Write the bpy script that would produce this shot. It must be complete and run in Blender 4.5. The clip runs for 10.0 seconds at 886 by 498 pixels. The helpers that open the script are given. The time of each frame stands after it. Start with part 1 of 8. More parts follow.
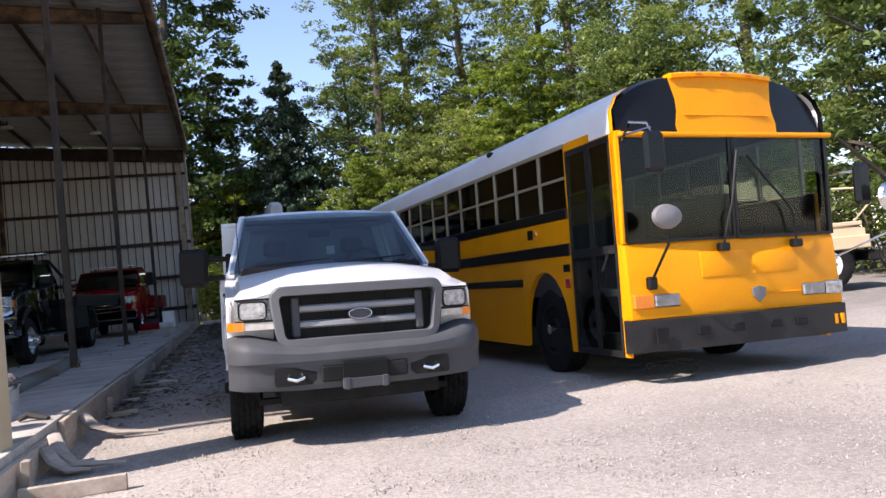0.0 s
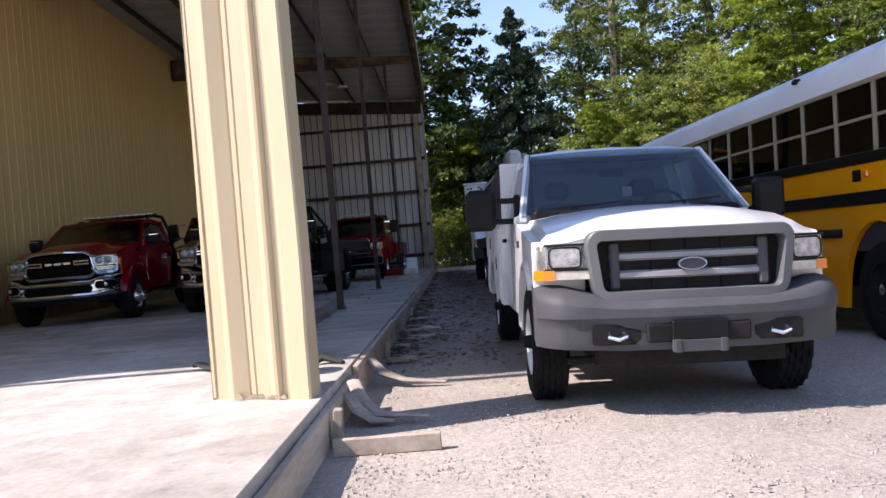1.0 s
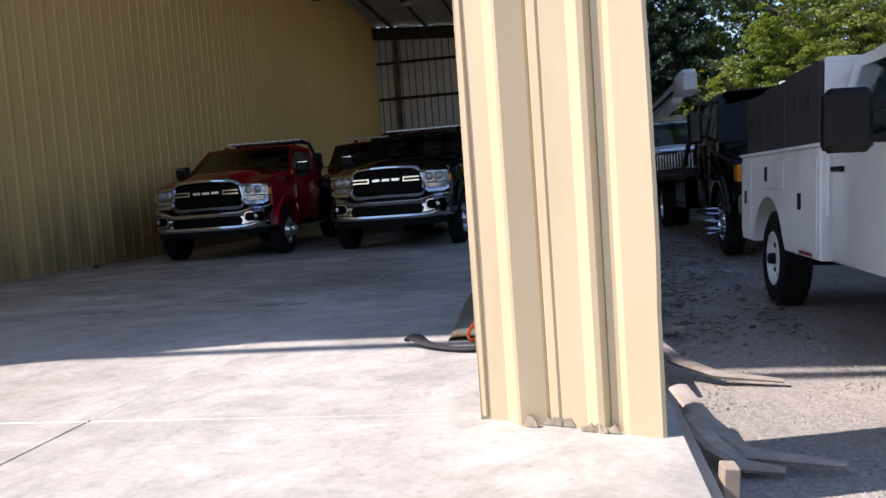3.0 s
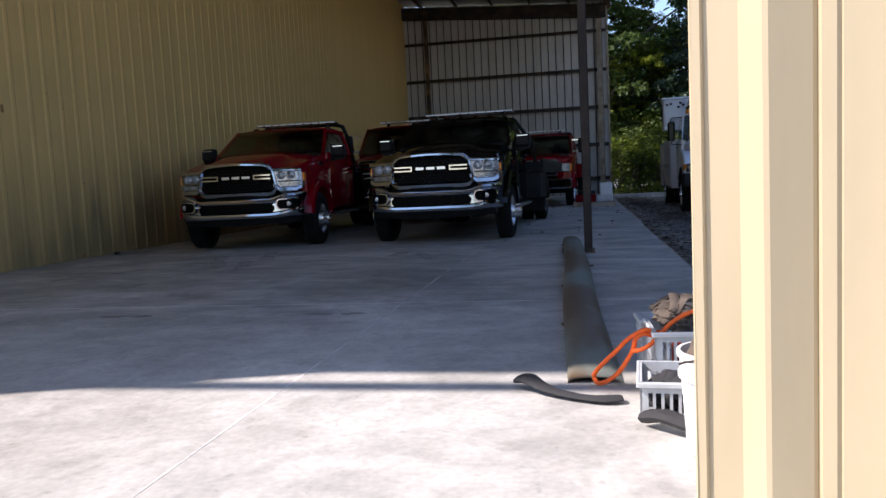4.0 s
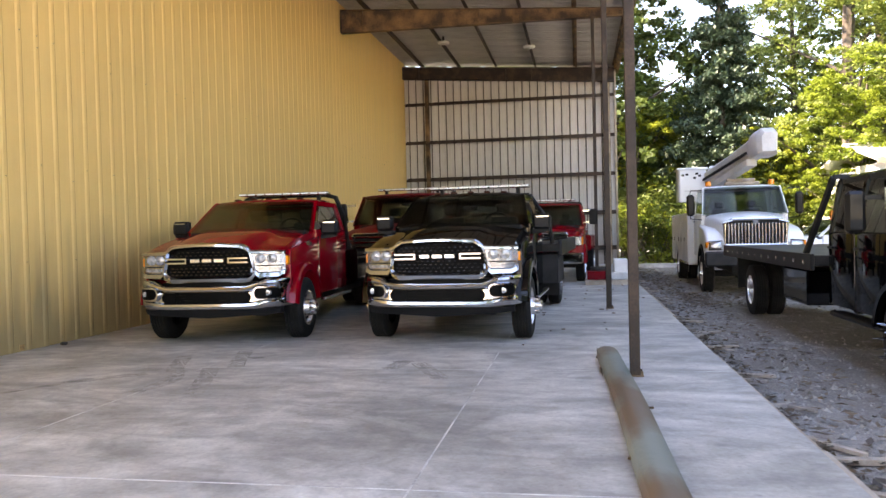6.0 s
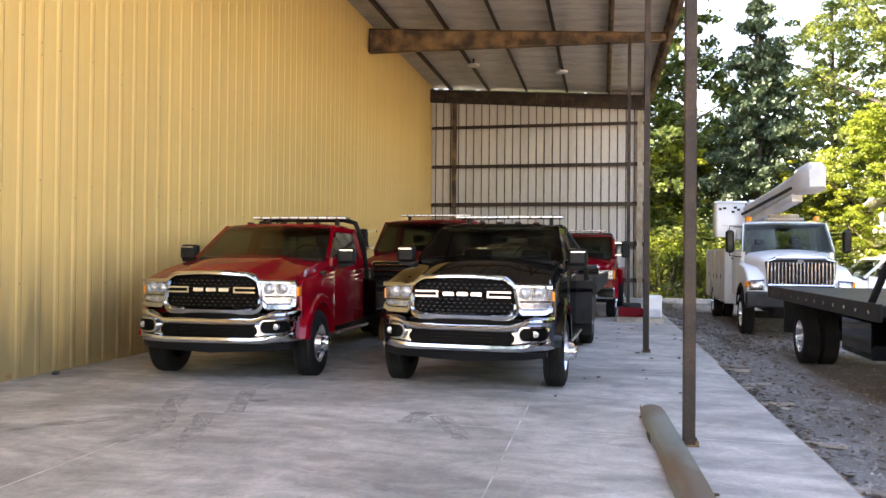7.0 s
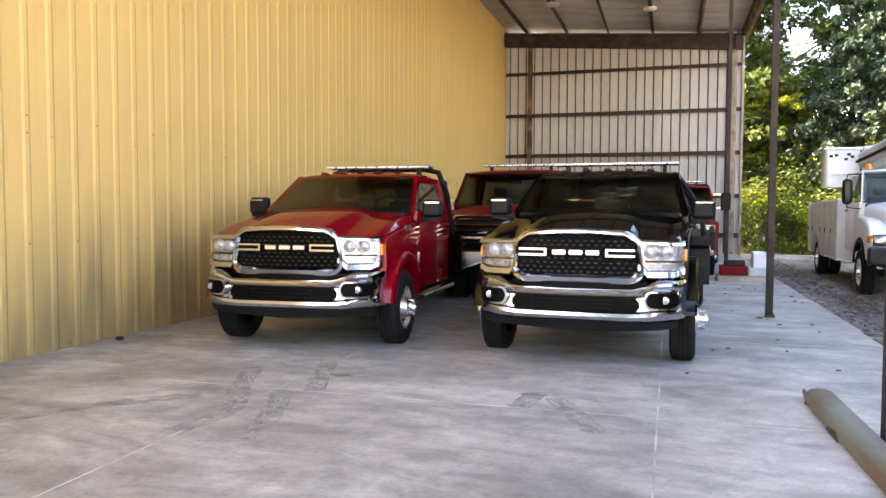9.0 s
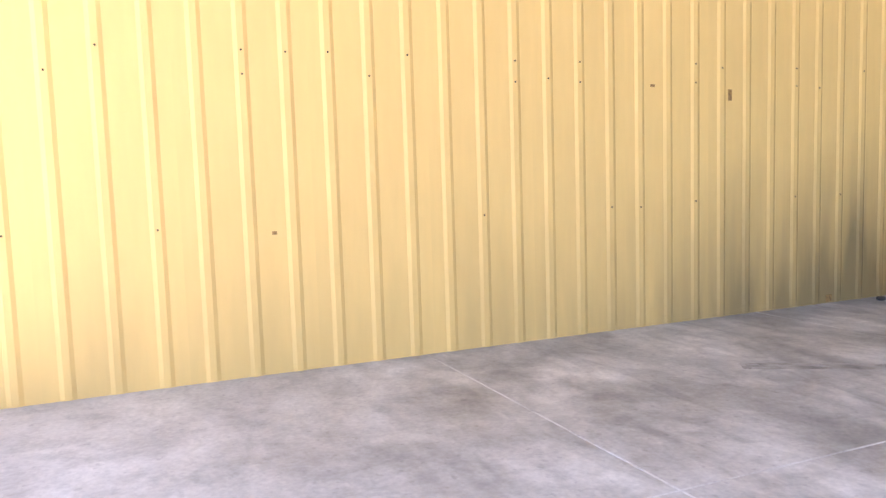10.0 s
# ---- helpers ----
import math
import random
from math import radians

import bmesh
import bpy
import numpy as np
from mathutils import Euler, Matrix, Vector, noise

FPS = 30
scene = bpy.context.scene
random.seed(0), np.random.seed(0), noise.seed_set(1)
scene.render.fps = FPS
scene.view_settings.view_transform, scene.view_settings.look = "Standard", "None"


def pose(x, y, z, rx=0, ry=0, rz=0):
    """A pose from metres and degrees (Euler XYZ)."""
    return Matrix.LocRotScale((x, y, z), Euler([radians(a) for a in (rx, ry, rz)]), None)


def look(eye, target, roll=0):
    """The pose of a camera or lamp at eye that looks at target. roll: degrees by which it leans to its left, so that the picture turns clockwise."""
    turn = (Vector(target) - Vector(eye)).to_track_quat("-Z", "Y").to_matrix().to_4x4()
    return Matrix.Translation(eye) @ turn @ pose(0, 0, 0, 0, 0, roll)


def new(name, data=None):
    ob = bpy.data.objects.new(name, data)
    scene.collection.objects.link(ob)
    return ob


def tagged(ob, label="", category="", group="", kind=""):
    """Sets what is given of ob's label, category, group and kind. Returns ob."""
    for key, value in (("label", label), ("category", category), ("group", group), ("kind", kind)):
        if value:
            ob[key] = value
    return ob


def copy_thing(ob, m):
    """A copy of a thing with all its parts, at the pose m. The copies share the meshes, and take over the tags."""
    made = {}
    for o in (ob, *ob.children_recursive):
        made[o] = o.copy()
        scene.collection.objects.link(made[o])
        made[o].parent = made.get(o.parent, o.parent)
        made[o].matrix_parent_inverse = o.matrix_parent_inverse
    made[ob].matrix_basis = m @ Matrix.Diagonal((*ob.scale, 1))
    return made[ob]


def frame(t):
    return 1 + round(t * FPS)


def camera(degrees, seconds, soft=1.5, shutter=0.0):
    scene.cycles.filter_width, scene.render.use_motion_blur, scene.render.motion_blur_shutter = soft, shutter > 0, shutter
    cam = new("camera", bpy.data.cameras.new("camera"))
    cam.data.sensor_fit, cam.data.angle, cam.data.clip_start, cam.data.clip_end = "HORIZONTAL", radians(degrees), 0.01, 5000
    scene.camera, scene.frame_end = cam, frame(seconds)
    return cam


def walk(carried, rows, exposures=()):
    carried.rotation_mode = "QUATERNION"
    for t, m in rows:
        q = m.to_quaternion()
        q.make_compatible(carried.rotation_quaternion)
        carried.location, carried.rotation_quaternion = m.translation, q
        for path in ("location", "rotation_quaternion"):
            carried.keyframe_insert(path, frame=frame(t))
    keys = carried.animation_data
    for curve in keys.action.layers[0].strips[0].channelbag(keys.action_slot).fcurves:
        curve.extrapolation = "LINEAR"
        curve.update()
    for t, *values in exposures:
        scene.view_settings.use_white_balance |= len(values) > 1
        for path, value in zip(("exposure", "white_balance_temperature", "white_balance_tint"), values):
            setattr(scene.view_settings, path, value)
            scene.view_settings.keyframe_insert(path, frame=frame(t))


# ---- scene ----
cam = camera(60.7, 10.0)
PATH = [
    (0, (0.1, 0.431, 1.002), (0.661, 2.349, 1.08), -5.8),
    (0.5, (-0.129, 0.809, 1.024), (0.061, 2.799, 1.075), -5.4),
    (1, (-0.398, 1.222, 1.019), (-0.414, 3.222, 1.022), -4.8),
    (1.5, (-0.649, 1.649, 1.001), (-0.763, 3.645, 0.945), -4.6),
    (2, (-0.925, 2.146, 1.035), (-1.135, 4.133, 0.945), -4.3),
    (2.5, (-1.285, 2.559, 1.083), (-1.572, 4.535, 0.967), -4.2),
    (3, (-1.498, 2.999, 1.084), (-1.835, 4.965, 0.935), -4.1),
    (3.2, (-1.636, 3.146, 1.143), (-1.985, 5.109, 0.976), -3.8),
    (4.3, (-2.202, 4.091, 1.198), (-2.578, 6.047, 1.013), -2.6),
    (4.5, (-2.244, 4.26, 1.268), (-2.615, 6.218, 1.096), -2.5),
    (5, (-2.392, 4.632, 1.37), (-2.74, 6.597, 1.236), -2.3),
    (5.5, (-2.482, 5.046, 1.492), (-2.822, 7.015, 1.399), -2.0),
    (7, (-2.785, 6.317, 1.736), (-3.197, 8.274, 1.756), 0.5),
    (7.5, (-2.842, 6.687, 1.745), (-3.262, 8.643, 1.751), 0.5),
    (8, (-2.99, 6.958, 1.726), (-3.418, 8.911, 1.704), 0.5),
    (8.5, (-3.208, 7.195, 1.735), (-3.664, 9.141, 1.676), 0.4),
    (9, (-3.438, 7.396, 1.702), (-4.012, 9.31, 1.603), 0.2),
    (9.3, (-3.619, 7.406, 1.698), (-4.43, 9.228, 1.553), 0.7),
    (9.5, (-3.64, 7.4, 1.689), (-4.792, 9.027, 1.533), -0.3),
    (9.7, (-3.742, 7.414, 1.671), (-5.162, 8.813, 1.509), -0.8),
    (9.9, (-3.835, 7.26, 1.662), (-5.531, 8.306, 1.485), -1.3),
    (10, (-3.919, 7.164, 1.658), (-5.752, 7.944, 1.473), -1.8),
]
EXPOSURES = [(0, 0.98, 6700, 22), (0.5, 1.05, 6750, 24), (1.0, 1.0, 6680, 24), (2.5, 0.83, 6560, 22), (3.2, 0.80, 6450, 21), (4.5, 0.9, 6350, 20), (4.8, 1.75, 6450, 20), (5.0, 2.0, 6500, 19), (5.5, 2.86, 8400, 22), (6.2, 3.2, 8700, 25), (7.0, 3.39, 8850, 25), (8.0, 3.52, 8850, 25), (9.0, 3.63, 8800, 25), (9.5, 3.5, 8600, 28), (10.0, 3.36, 7850, 31)]
walk(cam, [(t, look(eye, target, roll)) for t, eye, target, roll in PATH], EXPOSURES)

# ---- light ----
SUN = Vector((-0.965, -0.262, 1.036)).normalized()
world = bpy.data.worlds.new("sky")
scene.world = world
world.use_nodes = True
wn, wl = world.node_tree.nodes, world.node_tree.links
sky = wn.new("ShaderNodeTexSky")
sky.sky_type, sky.sun_disc = "NISHITA", False
sky.sun_elevation = math.asin(SUN.z)
sky.sun_rotation = math.atan2(SUN.x, SUN.y) % (2 * math.pi)
sky.air_density, sky.dust_density, sky.ozone_density = 1.0, 0.3, 2.5
wl.new(sky.outputs[0], wn["Background"].inputs[0])
wn["Background"].inputs[1].default_value = 0.15
sun = new("sun", bpy.data.lights.new("sun", "SUN"))
sun.data.energy, sun.data.angle, sun.data.color = 4.6, radians(0.53), (1.0, 0.95, 0.87)
sun.matrix_world = look(SUN * 60, (0, 0, 0))

# ---- materials ----
def mat(name, col, rough=0.6, metal=0.0, var=0.12, scale=2.0, fine=45.0, bump=0.1, col2=None, coat=0.0, spec=0.5, stretch=(1, 1, 1), blot=0.5, rand=0.0):
    m = bpy.data.materials.new(name)
    m.use_nodes = True
    n, l = m.node_tree.nodes, m.node_tree.links
    b = n["Principled BSDF"]
    tc, mp = n.new("ShaderNodeTexCoord"), n.new("ShaderNodeMapping")
    mp.inputs["Scale"].default_value = stretch
    l.new(tc.outputs["Object"], mp.inputs["Vector"])
    big, small = n.new("ShaderNodeTexNoise"), n.new("ShaderNodeTexNoise")
    for t, s, d in ((big, scale, 5), (small, fine, 3)):
        t.inputs["Scale"].default_value, t.inputs["Detail"].default_value = s, d
        l.new(mp.outputs[0], t.inputs["Vector"])
    add = n.new("ShaderNodeMath")
    add.operation = "MULTIPLY_ADD"
    add.inputs[1].default_value = 0.35
    l.new(small.outputs["Fac"], add.inputs[0])
    l.new(big.outputs["Fac"], add.inputs[2])
    ramp = n.new("ShaderNodeValToRGB")
    ramp.color_ramp.elements[0].position, ramp.color_ramp.elements[1].position = blot, blot + 0.32
    c2 = col2 or tuple(min(1, c * (1 + var)) for c in col)
    ramp.color_ramp.elements[0].color = (*(tuple(c * (1 - var) for c in col) if not col2 else col), 1)
    ramp.color_ramp.elements[1].color = (*c2, 1)
    l.new(add.outputs[0], ramp.inputs[0])
    out = ramp.outputs[0]
    if rand:
        oi, hsv, mr = n.new("ShaderNodeObjectInfo"), n.new("ShaderNodeHueSaturation"), n.new("ShaderNodeMapRange")
        mr.inputs["To Min"].default_value, mr.inputs["To Max"].default_value = 1 - rand, 1 + rand
        l.new(oi.outputs["Random"], mr.inputs["Value"])
        l.new(mr.outputs[0], hsv.inputs["Value"])
        l.new(out, hsv.inputs["Color"])
        out = hsv.outputs[0]
    l.new(out, b.inputs["Base Color"])
    b.inputs["Metallic"].default_value = metal
    rr = n.new("ShaderNodeMapRange")
    rr.inputs["To Min"].default_value, rr.inputs["To Max"].default_value = max(0.02, rough * 0.8), min(1, rough * 1.2)
    l.new(big.outputs["Fac"], rr.inputs["Value"])
    l.new(rr.outputs[0], b.inputs["Roughness"])
    b.inputs["Coat Weight"].default_value, b.inputs["Coat Roughness"].default_value = coat, 0.04
    b.inputs["Specular IOR Level"].default_value = spec
    if bump:
        bp = n.new("ShaderNodeBump")
        bp.inputs["Strength"].default_value, bp.inputs["Distance"].default_value = bump, 0.01
        l.new(add.outputs[0], bp.inputs["Height"])
        l.new(bp.outputs[0], b.inputs["Normal"])
    return m


def glass(name, tint, see=0.7, rough=0.02, gloss=0.02):
    """A pane: tinted see-through with a clear surface gloss that grows towards the edge of sight."""
    m = bpy.data.materials.new(name)
    m.use_nodes = True
    n, l = m.node_tree.nodes, m.node_tree.links
    n.remove(n["Principled BSDF"])
    tr, gl, mix, lw = n.new("ShaderNodeBsdfTransparent"), n.new("ShaderNodeBsdfGlossy"), n.new("ShaderNodeMixShader"), n.new("ShaderNodeLayerWeight")
    po, ma = n.new("ShaderNodeMath"), n.new("ShaderNodeMath")
    tr.inputs[0].default_value = (*(see * c for c in tint), 1)
    gl.inputs["Roughness"].default_value = rough
    lw.inputs["Blend"].default_value = 0.5
    po.operation, ma.operation = "POWER", "MULTIPLY_ADD"
    po.inputs[1].default_value, ma.inputs[1].default_value, ma.inputs[2].default_value = 4.0, 0.7, gloss
    l.new(lw.outputs["Facing"], po.inputs[0])
    l.new(po.outputs[0], ma.inputs[0])
    l.new(ma.outputs[0], mix.inputs[0])
    l.new(tr.outputs[0], mix.inputs[1])
    l.new(gl.outputs[0], mix.inputs[2])
    l.new(mix.outputs[0], n["Material Output"].inputs[0])
    return m


def leafy(name, col, col2, patch=0.45, see=0.4):
    """Leaf blades: each its own shade, in lighter and darker sprays."""
    m = bpy.data.materials.new(name)
    m.use_nodes = True
    n, l = m.node_tree.nodes, m.node_tree.links
    b = n["Principled BSDF"]
    geo, ramp, no, mr, mx = n.new("ShaderNodeNewGeometry"), n.new("ShaderNodeValToRGB"), n.new("ShaderNodeTexNoise"), n.new("ShaderNodeMapRange"), n.new("ShaderNodeMix")
    ramp.color_ramp.elements[0].color, ramp.color_ramp.elements[1].color = (*col, 1), (*col2, 1)
    no.inputs["Scale"].default_value, no.inputs["Detail"].default_value = 0.55, 2
    l.new(geo.outputs["Position"], no.inputs["Vector"])
    mr.inputs["From Min"].default_value, mr.inputs["From Max"].default_value = 0.36, 0.64
    l.new(no.outputs["Fac"], mr.inputs["Value"])
    mx.inputs["Factor"].default_value = patch
    l.new(geo.outputs["Random Per Island"], mx.inputs["A"])
    l.new(mr.outputs[0], mx.inputs["B"])
    l.new(mx.outputs["Result"], ramp.inputs[0])
    oi, hsv, hv, hh = n.new("ShaderNodeObjectInfo"), n.new("ShaderNodeHueSaturation"), n.new("ShaderNodeMapRange"), n.new("ShaderNodeMapRange")
    hv.inputs["To Min"].default_value, hv.inputs["To Max"].default_value = 0.7, 1.25
    hh.inputs["To Min"].default_value, hh.inputs["To Max"].default_value = 0.515, 0.482
    for q in (hv, hh):
        l.new(oi.outputs["Random"], q.inputs["Value"])
    l.new(hv.outputs[0], hsv.inputs["Value"])
    l.new(hh.outputs[0], hsv.inputs["Hue"])
    l.new(ramp.outputs[0], hsv.inputs["Color"])
    l.new(hsv.outputs[0], b.inputs["Base Color"])
    b.inputs["Roughness"].default_value = 0.55
    tr, mix = n.new("ShaderNodeBsdfTranslucent"), n.new("ShaderNodeMixShader")
    mix.inputs[0].default_value = see
    l.new(hsv.outputs[0], tr.inputs[0])
    l.new(b.outputs[0], mix.inputs[1])
    l.new(tr.outputs[0], mix.inputs[2])
    l.new(mix.outputs[0], n["Material Output"].inputs[0])
    return m


def glow(name, col, strength):
    m = bpy.data.materials.new(name)
    m.use_nodes = True
    b = m.node_tree.nodes["Principled BSDF"]
    b.inputs["Base Color"].default_value = (*col, 1)
    b.inputs["Emission Color"].default_value, b.inputs["Emission Strength"].default_value = (*col, 1), strength
    return m


def gravel_material():
    """Crushed stone: small cells of different greys and tans, packed dirt in wide patches."""
    m = mat("gravel", (0.24, 0.22, 0.195), 0.95, 0, scale=0.35, fine=70, bump=0.0, col2=(0.38, 0.345, 0.305), blot=0.42)
    n, l = m.node_tree.nodes, m.node_tree.links
    b = n["Principled BSDF"]
    src = b.inputs["Base Color"].links[0].from_socket
    geo = n.new("ShaderNodeNewGeometry")
    small, big = n.new("ShaderNodeTexVoronoi"), n.new("ShaderNodeTexVoronoi")
    for v, s in ((small, 120.0), (big, 46.0)):
        v.inputs["Scale"].default_value = s
        l.new(geo.outputs["Position"], v.inputs["Vector"])
    tone = n.new("ShaderNodeMapRange")
    tone.inputs["To Min"].default_value, tone.inputs["To Max"].default_value = 0.55, 1.42
    mean = n.new("ShaderNodeMix")
    mean.data_type = "RGBA"
    mean.inputs["Factor"].default_value = 0.45
    l.new(small.outputs["Color"], mean.inputs["A"])
    l.new(big.outputs["Color"], mean.inputs["B"])
    bw = n.new("ShaderNodeRGBToBW")
    l.new(mean.outputs["Result"], bw.inputs[0])
    l.new(bw.outputs[0], tone.inputs["Value"])
    hsv = n.new("ShaderNodeHueSaturation")
    l.new(tone.outputs[0], hsv.inputs["Value"])
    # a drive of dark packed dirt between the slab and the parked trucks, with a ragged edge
    sep, no, edge, far, dark_fill = n.new("ShaderNodeSeparateXYZ"), n.new("ShaderNodeTexNoise"), n.new("ShaderNodeMath"), n.new("ShaderNodeMapRange"), n.new("ShaderNodeMix")
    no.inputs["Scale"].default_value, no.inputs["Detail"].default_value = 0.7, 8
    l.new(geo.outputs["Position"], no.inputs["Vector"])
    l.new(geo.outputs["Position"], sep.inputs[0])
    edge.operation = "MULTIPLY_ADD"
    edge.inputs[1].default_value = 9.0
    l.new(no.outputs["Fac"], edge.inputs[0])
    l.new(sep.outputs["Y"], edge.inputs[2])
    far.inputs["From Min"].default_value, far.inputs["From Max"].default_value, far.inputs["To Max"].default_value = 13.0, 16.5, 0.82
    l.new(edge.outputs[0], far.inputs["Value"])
    dark_fill.data_type = "RGBA"
    dark_fill.inputs["B"].default_value = (0.19, 0.175, 0.158, 1)
    l.new(far.outputs[0], dark_fill.inputs["Factor"])
    l.new(src, dark_fill.inputs["A"])
    mp, chalk, cut, both, pale = n.new("ShaderNodeMapping"), n.new("ShaderNodeTexNoise"), n.new("ShaderNodeMapRange"), n.new("ShaderNodeMath"), n.new("ShaderNodeMix")
    mp.inputs["Scale"].default_value = (1.0, 0.6, 1.0)
    l.new(geo.outputs["Position"], mp.inputs[0])
    l.new(mp.outputs[0], chalk.inputs["Vector"])
    chalk.inputs["Scale"].default_value, chalk.inputs["Detail"].default_value, chalk.inputs["Roughness"].default_value = 2.2, 9, 0.72
    cut.inputs["From Min"].default_value, cut.inputs["From Max"].default_value, cut.inputs["To Max"].default_value = 0.54, 0.62, 0.75
    l.new(chalk.outputs["Fac"], cut.inputs["Value"])
    both.operation = "MULTIPLY"
    l.new(cut.outputs[0], both.inputs[0])
    l.new(far.outputs[0], both.inputs[1])
    pale.data_type = "RGBA"
    pale.inputs["B"].default_value = (0.40, 0.39, 0.375, 1)
    l.new(both.outputs[0], pale.inputs["Factor"])
    l.new(dark_fill.outputs["Result"], pale.inputs["A"])
    l.new(pale.outputs["Result"], hsv.inputs["Color"])
    l.new(hsv.outputs[0], b.inputs["Base Color"])
    bp = n.new("ShaderNodeBump")
    bp.inputs["Strength"].default_value, bp.inputs["Distance"].default_value = 0.35, 0.010
    l.new(small.outputs["Distance"], bp.inputs["Height"])
    bp.invert = True
    l.new(bp.outputs[0], b.inputs["Normal"])
    b.inputs["Specular IOR Level"].default_value = 0.15
    return m


def concrete_material():
    """Troweled slab: wide dusty blotches, sweeps of the trowel, small dark specks."""
    m = mat("concrete", (0.41, 0.38, 0.335), 0.52, 0, scale=0.45, fine=9, bump=0.0, col2=(0.52, 0.495, 0.455), blot=0.46, rand=0.02)
    n, l = m.node_tree.nodes, m.node_tree.links
    b = n["Principled BSDF"]
    src = b.inputs["Base Color"].links[0].from_socket
    geo = n.new("ShaderNodeNewGeometry")
    for nd in n:
        if nd.bl_idname == "ShaderNodeMapping":
            l.new(geo.outputs["Position"], nd.inputs["Vector"])
    def layer(scale, stretch, lo, hi, a, c, dist=0.0):
        mp, no, mr = n.new("ShaderNodeMapping"), n.new("ShaderNodeTexNoise"), n.new("ShaderNodeMapRange")
        mp.inputs["Scale"].default_value = stretch
        l.new(geo.outputs["Position"], mp.inputs["Vector"])
        l.new(mp.outputs[0], no.inputs["Vector"])
        no.inputs["Scale"].default_value, no.inputs["Detail"].default_value, no.inputs["Distortion"].default_value = scale, 6, dist
        for k, v in (("From Min", lo), ("From Max", hi), ("To Min", a), ("To Max", c)):
            mr.inputs[k].default_value = v
        l.new(no.outputs["Fac"], mr.inputs["Value"])
        return mr.outputs[0]
    def times(p, q):
        k = n.new("ShaderNodeMath")
        k.operation = "MULTIPLY"
        l.new(p, k.inputs[0])
        l.new(q, k.inputs[1])
        return k.outputs[0]
    v = times(layer(0.5, (1, 1, 1), 0.36, 0.62, 0.90, 1.04, 0.8), layer(3.2, (0.9, 1.1, 1), 0.36, 0.62, 0.88, 1.04, 0.5))
    v = times(v, layer(38, (1, 1, 1), 0.3, 0.7, 0.86, 1.08))
    v = times(v, layer(1.3, (0.55, 1.2, 1), 0.40, 0.60, 0.90, 1.05, 1.6))
    v = times(v, layer(5, (0.7, 1.2, 1), 0.33, 0.48, 0.9, 1.0, 1.4))
    v = times(v, layer(2.4, (1.2, 0.8, 1), 0.36, 0.5, 0.88, 1.0, 2.2))
    v = times(v, layer(16, (1, 1, 1), 0.30, 0.38, 0.8, 1.0))
    # dust and scuffed dirt where the trucks turn, deeper under the roof
    sep, reach, soil = n.new("ShaderNodeSeparateXYZ"), n.new("ShaderNodeMapRange"), n.new("ShaderNodeMix")
    l.new(geo.outputs["Position"], sep.inputs[0])
    reach.inputs["From Min"].default_value, reach.inputs["From Max"].default_value = 7.0, 9.5
    l.new(sep.outputs["Y"], reach.inputs["Value"])
    l.new(reach.outputs[0], soil.inputs["Factor"])
    soil.inputs["A"].default_value = 1.0
    l.new(times(layer(0.55, (0.8, 1.3, 1), 0.38, 0.62, 0.75, 1.16, 1.8), layer(1.7, (0.5, 1.1, 1), 0.42, 0.60, 0.84, 1.08, 2.6)), soil.inputs["B"])
    v = times(v, soil.outputs["Result"])
    hsv = n.new("ShaderNodeHueSaturation")
    l.new(v, hsv.inputs["Value"])
    l.new(src, hsv.inputs["Color"])
    l.new(hsv.outputs[0], b.inputs["Base Color"])
    return m


def channel_material():
    """Faded green paint that gives way to brown rust in long patches along the piece."""
    m = mat("worn_green_channel_paint", (0.13, 0.145, 0.12), 0.55, 0.1, scale=1.1, fine=26, bump=0.15, col2=(0.19, 0.20, 0.165), blot=0.42)
    n, l = m.node_tree.nodes, m.node_tree.links
    b = n["Principled BSDF"]
    src = b.inputs["Base Color"].links[0].from_socket
    tc, mp, no, mr, mx = n.new("ShaderNodeTexCoord"), n.new("ShaderNodeMapping"), n.new("ShaderNodeTexNoise"), n.new("ShaderNodeMapRange"), n.new("ShaderNodeMix")
    mp.inputs["Scale"].default_value = (1.6, 0.55, 1.6)
    mp.inputs["Location"].default_value = (0.3, 0.42, 0)
    l.new(tc.outputs["Object"], mp.inputs[0])
    l.new(mp.outputs[0], no.inputs["Vector"])
    no.inputs["Scale"].default_value, no.inputs["Detail"].default_value = 1.25, 7
    mr.inputs["From Min"].default_value, mr.inputs["From Max"].default_value = 0.46, 0.58
    l.new(no.outputs["Fac"], mr.inputs["Value"])
    mx.data_type = "RGBA"
    mx.inputs["B"].default_value = (0.135, 0.088, 0.052, 1)
    l.new(mr.outputs[0], mx.inputs["Factor"])
    l.new(src, mx.inputs["A"])
    l.new(mx.outputs["Result"], b.inputs["Base Color"])
    return m


GRILLEBAR = mat("light_grey_grille_plastic", (0.26, 0.262, 0.27), 0.45, 0.0, var=0.1, bump=0.02)
RUSTSPOT = mat("light_rust_spot", (0.27, 0.155, 0.06), 0.9, 0, var=0.4, scale=30, bump=0.1)
# near-black colour standing for the shade inside the sheet grooves
GROOVE_SHADE = mat("painted_groove_shade", (0.045, 0.038, 0.03), 0.9, 0, var=0.4, scale=2, fine=20, bump=0.1, stretch=(1, 1, 0.2))
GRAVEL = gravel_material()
STONE = leafy("gravel_stone", (0.18, 0.163, 0.145), (0.34, 0.312, 0.278), 0.15, 0.0)
STONE_PALE = leafy("pale_rubble", (0.17, 0.155, 0.138), (0.46, 0.43, 0.39), 0.15, 0.0)
CONCRETE = concrete_material()
OIL = mat("oil_stain", (0.20, 0.185, 0.17), 0.6, 0, var=0.25, scale=9, bump=0.0)
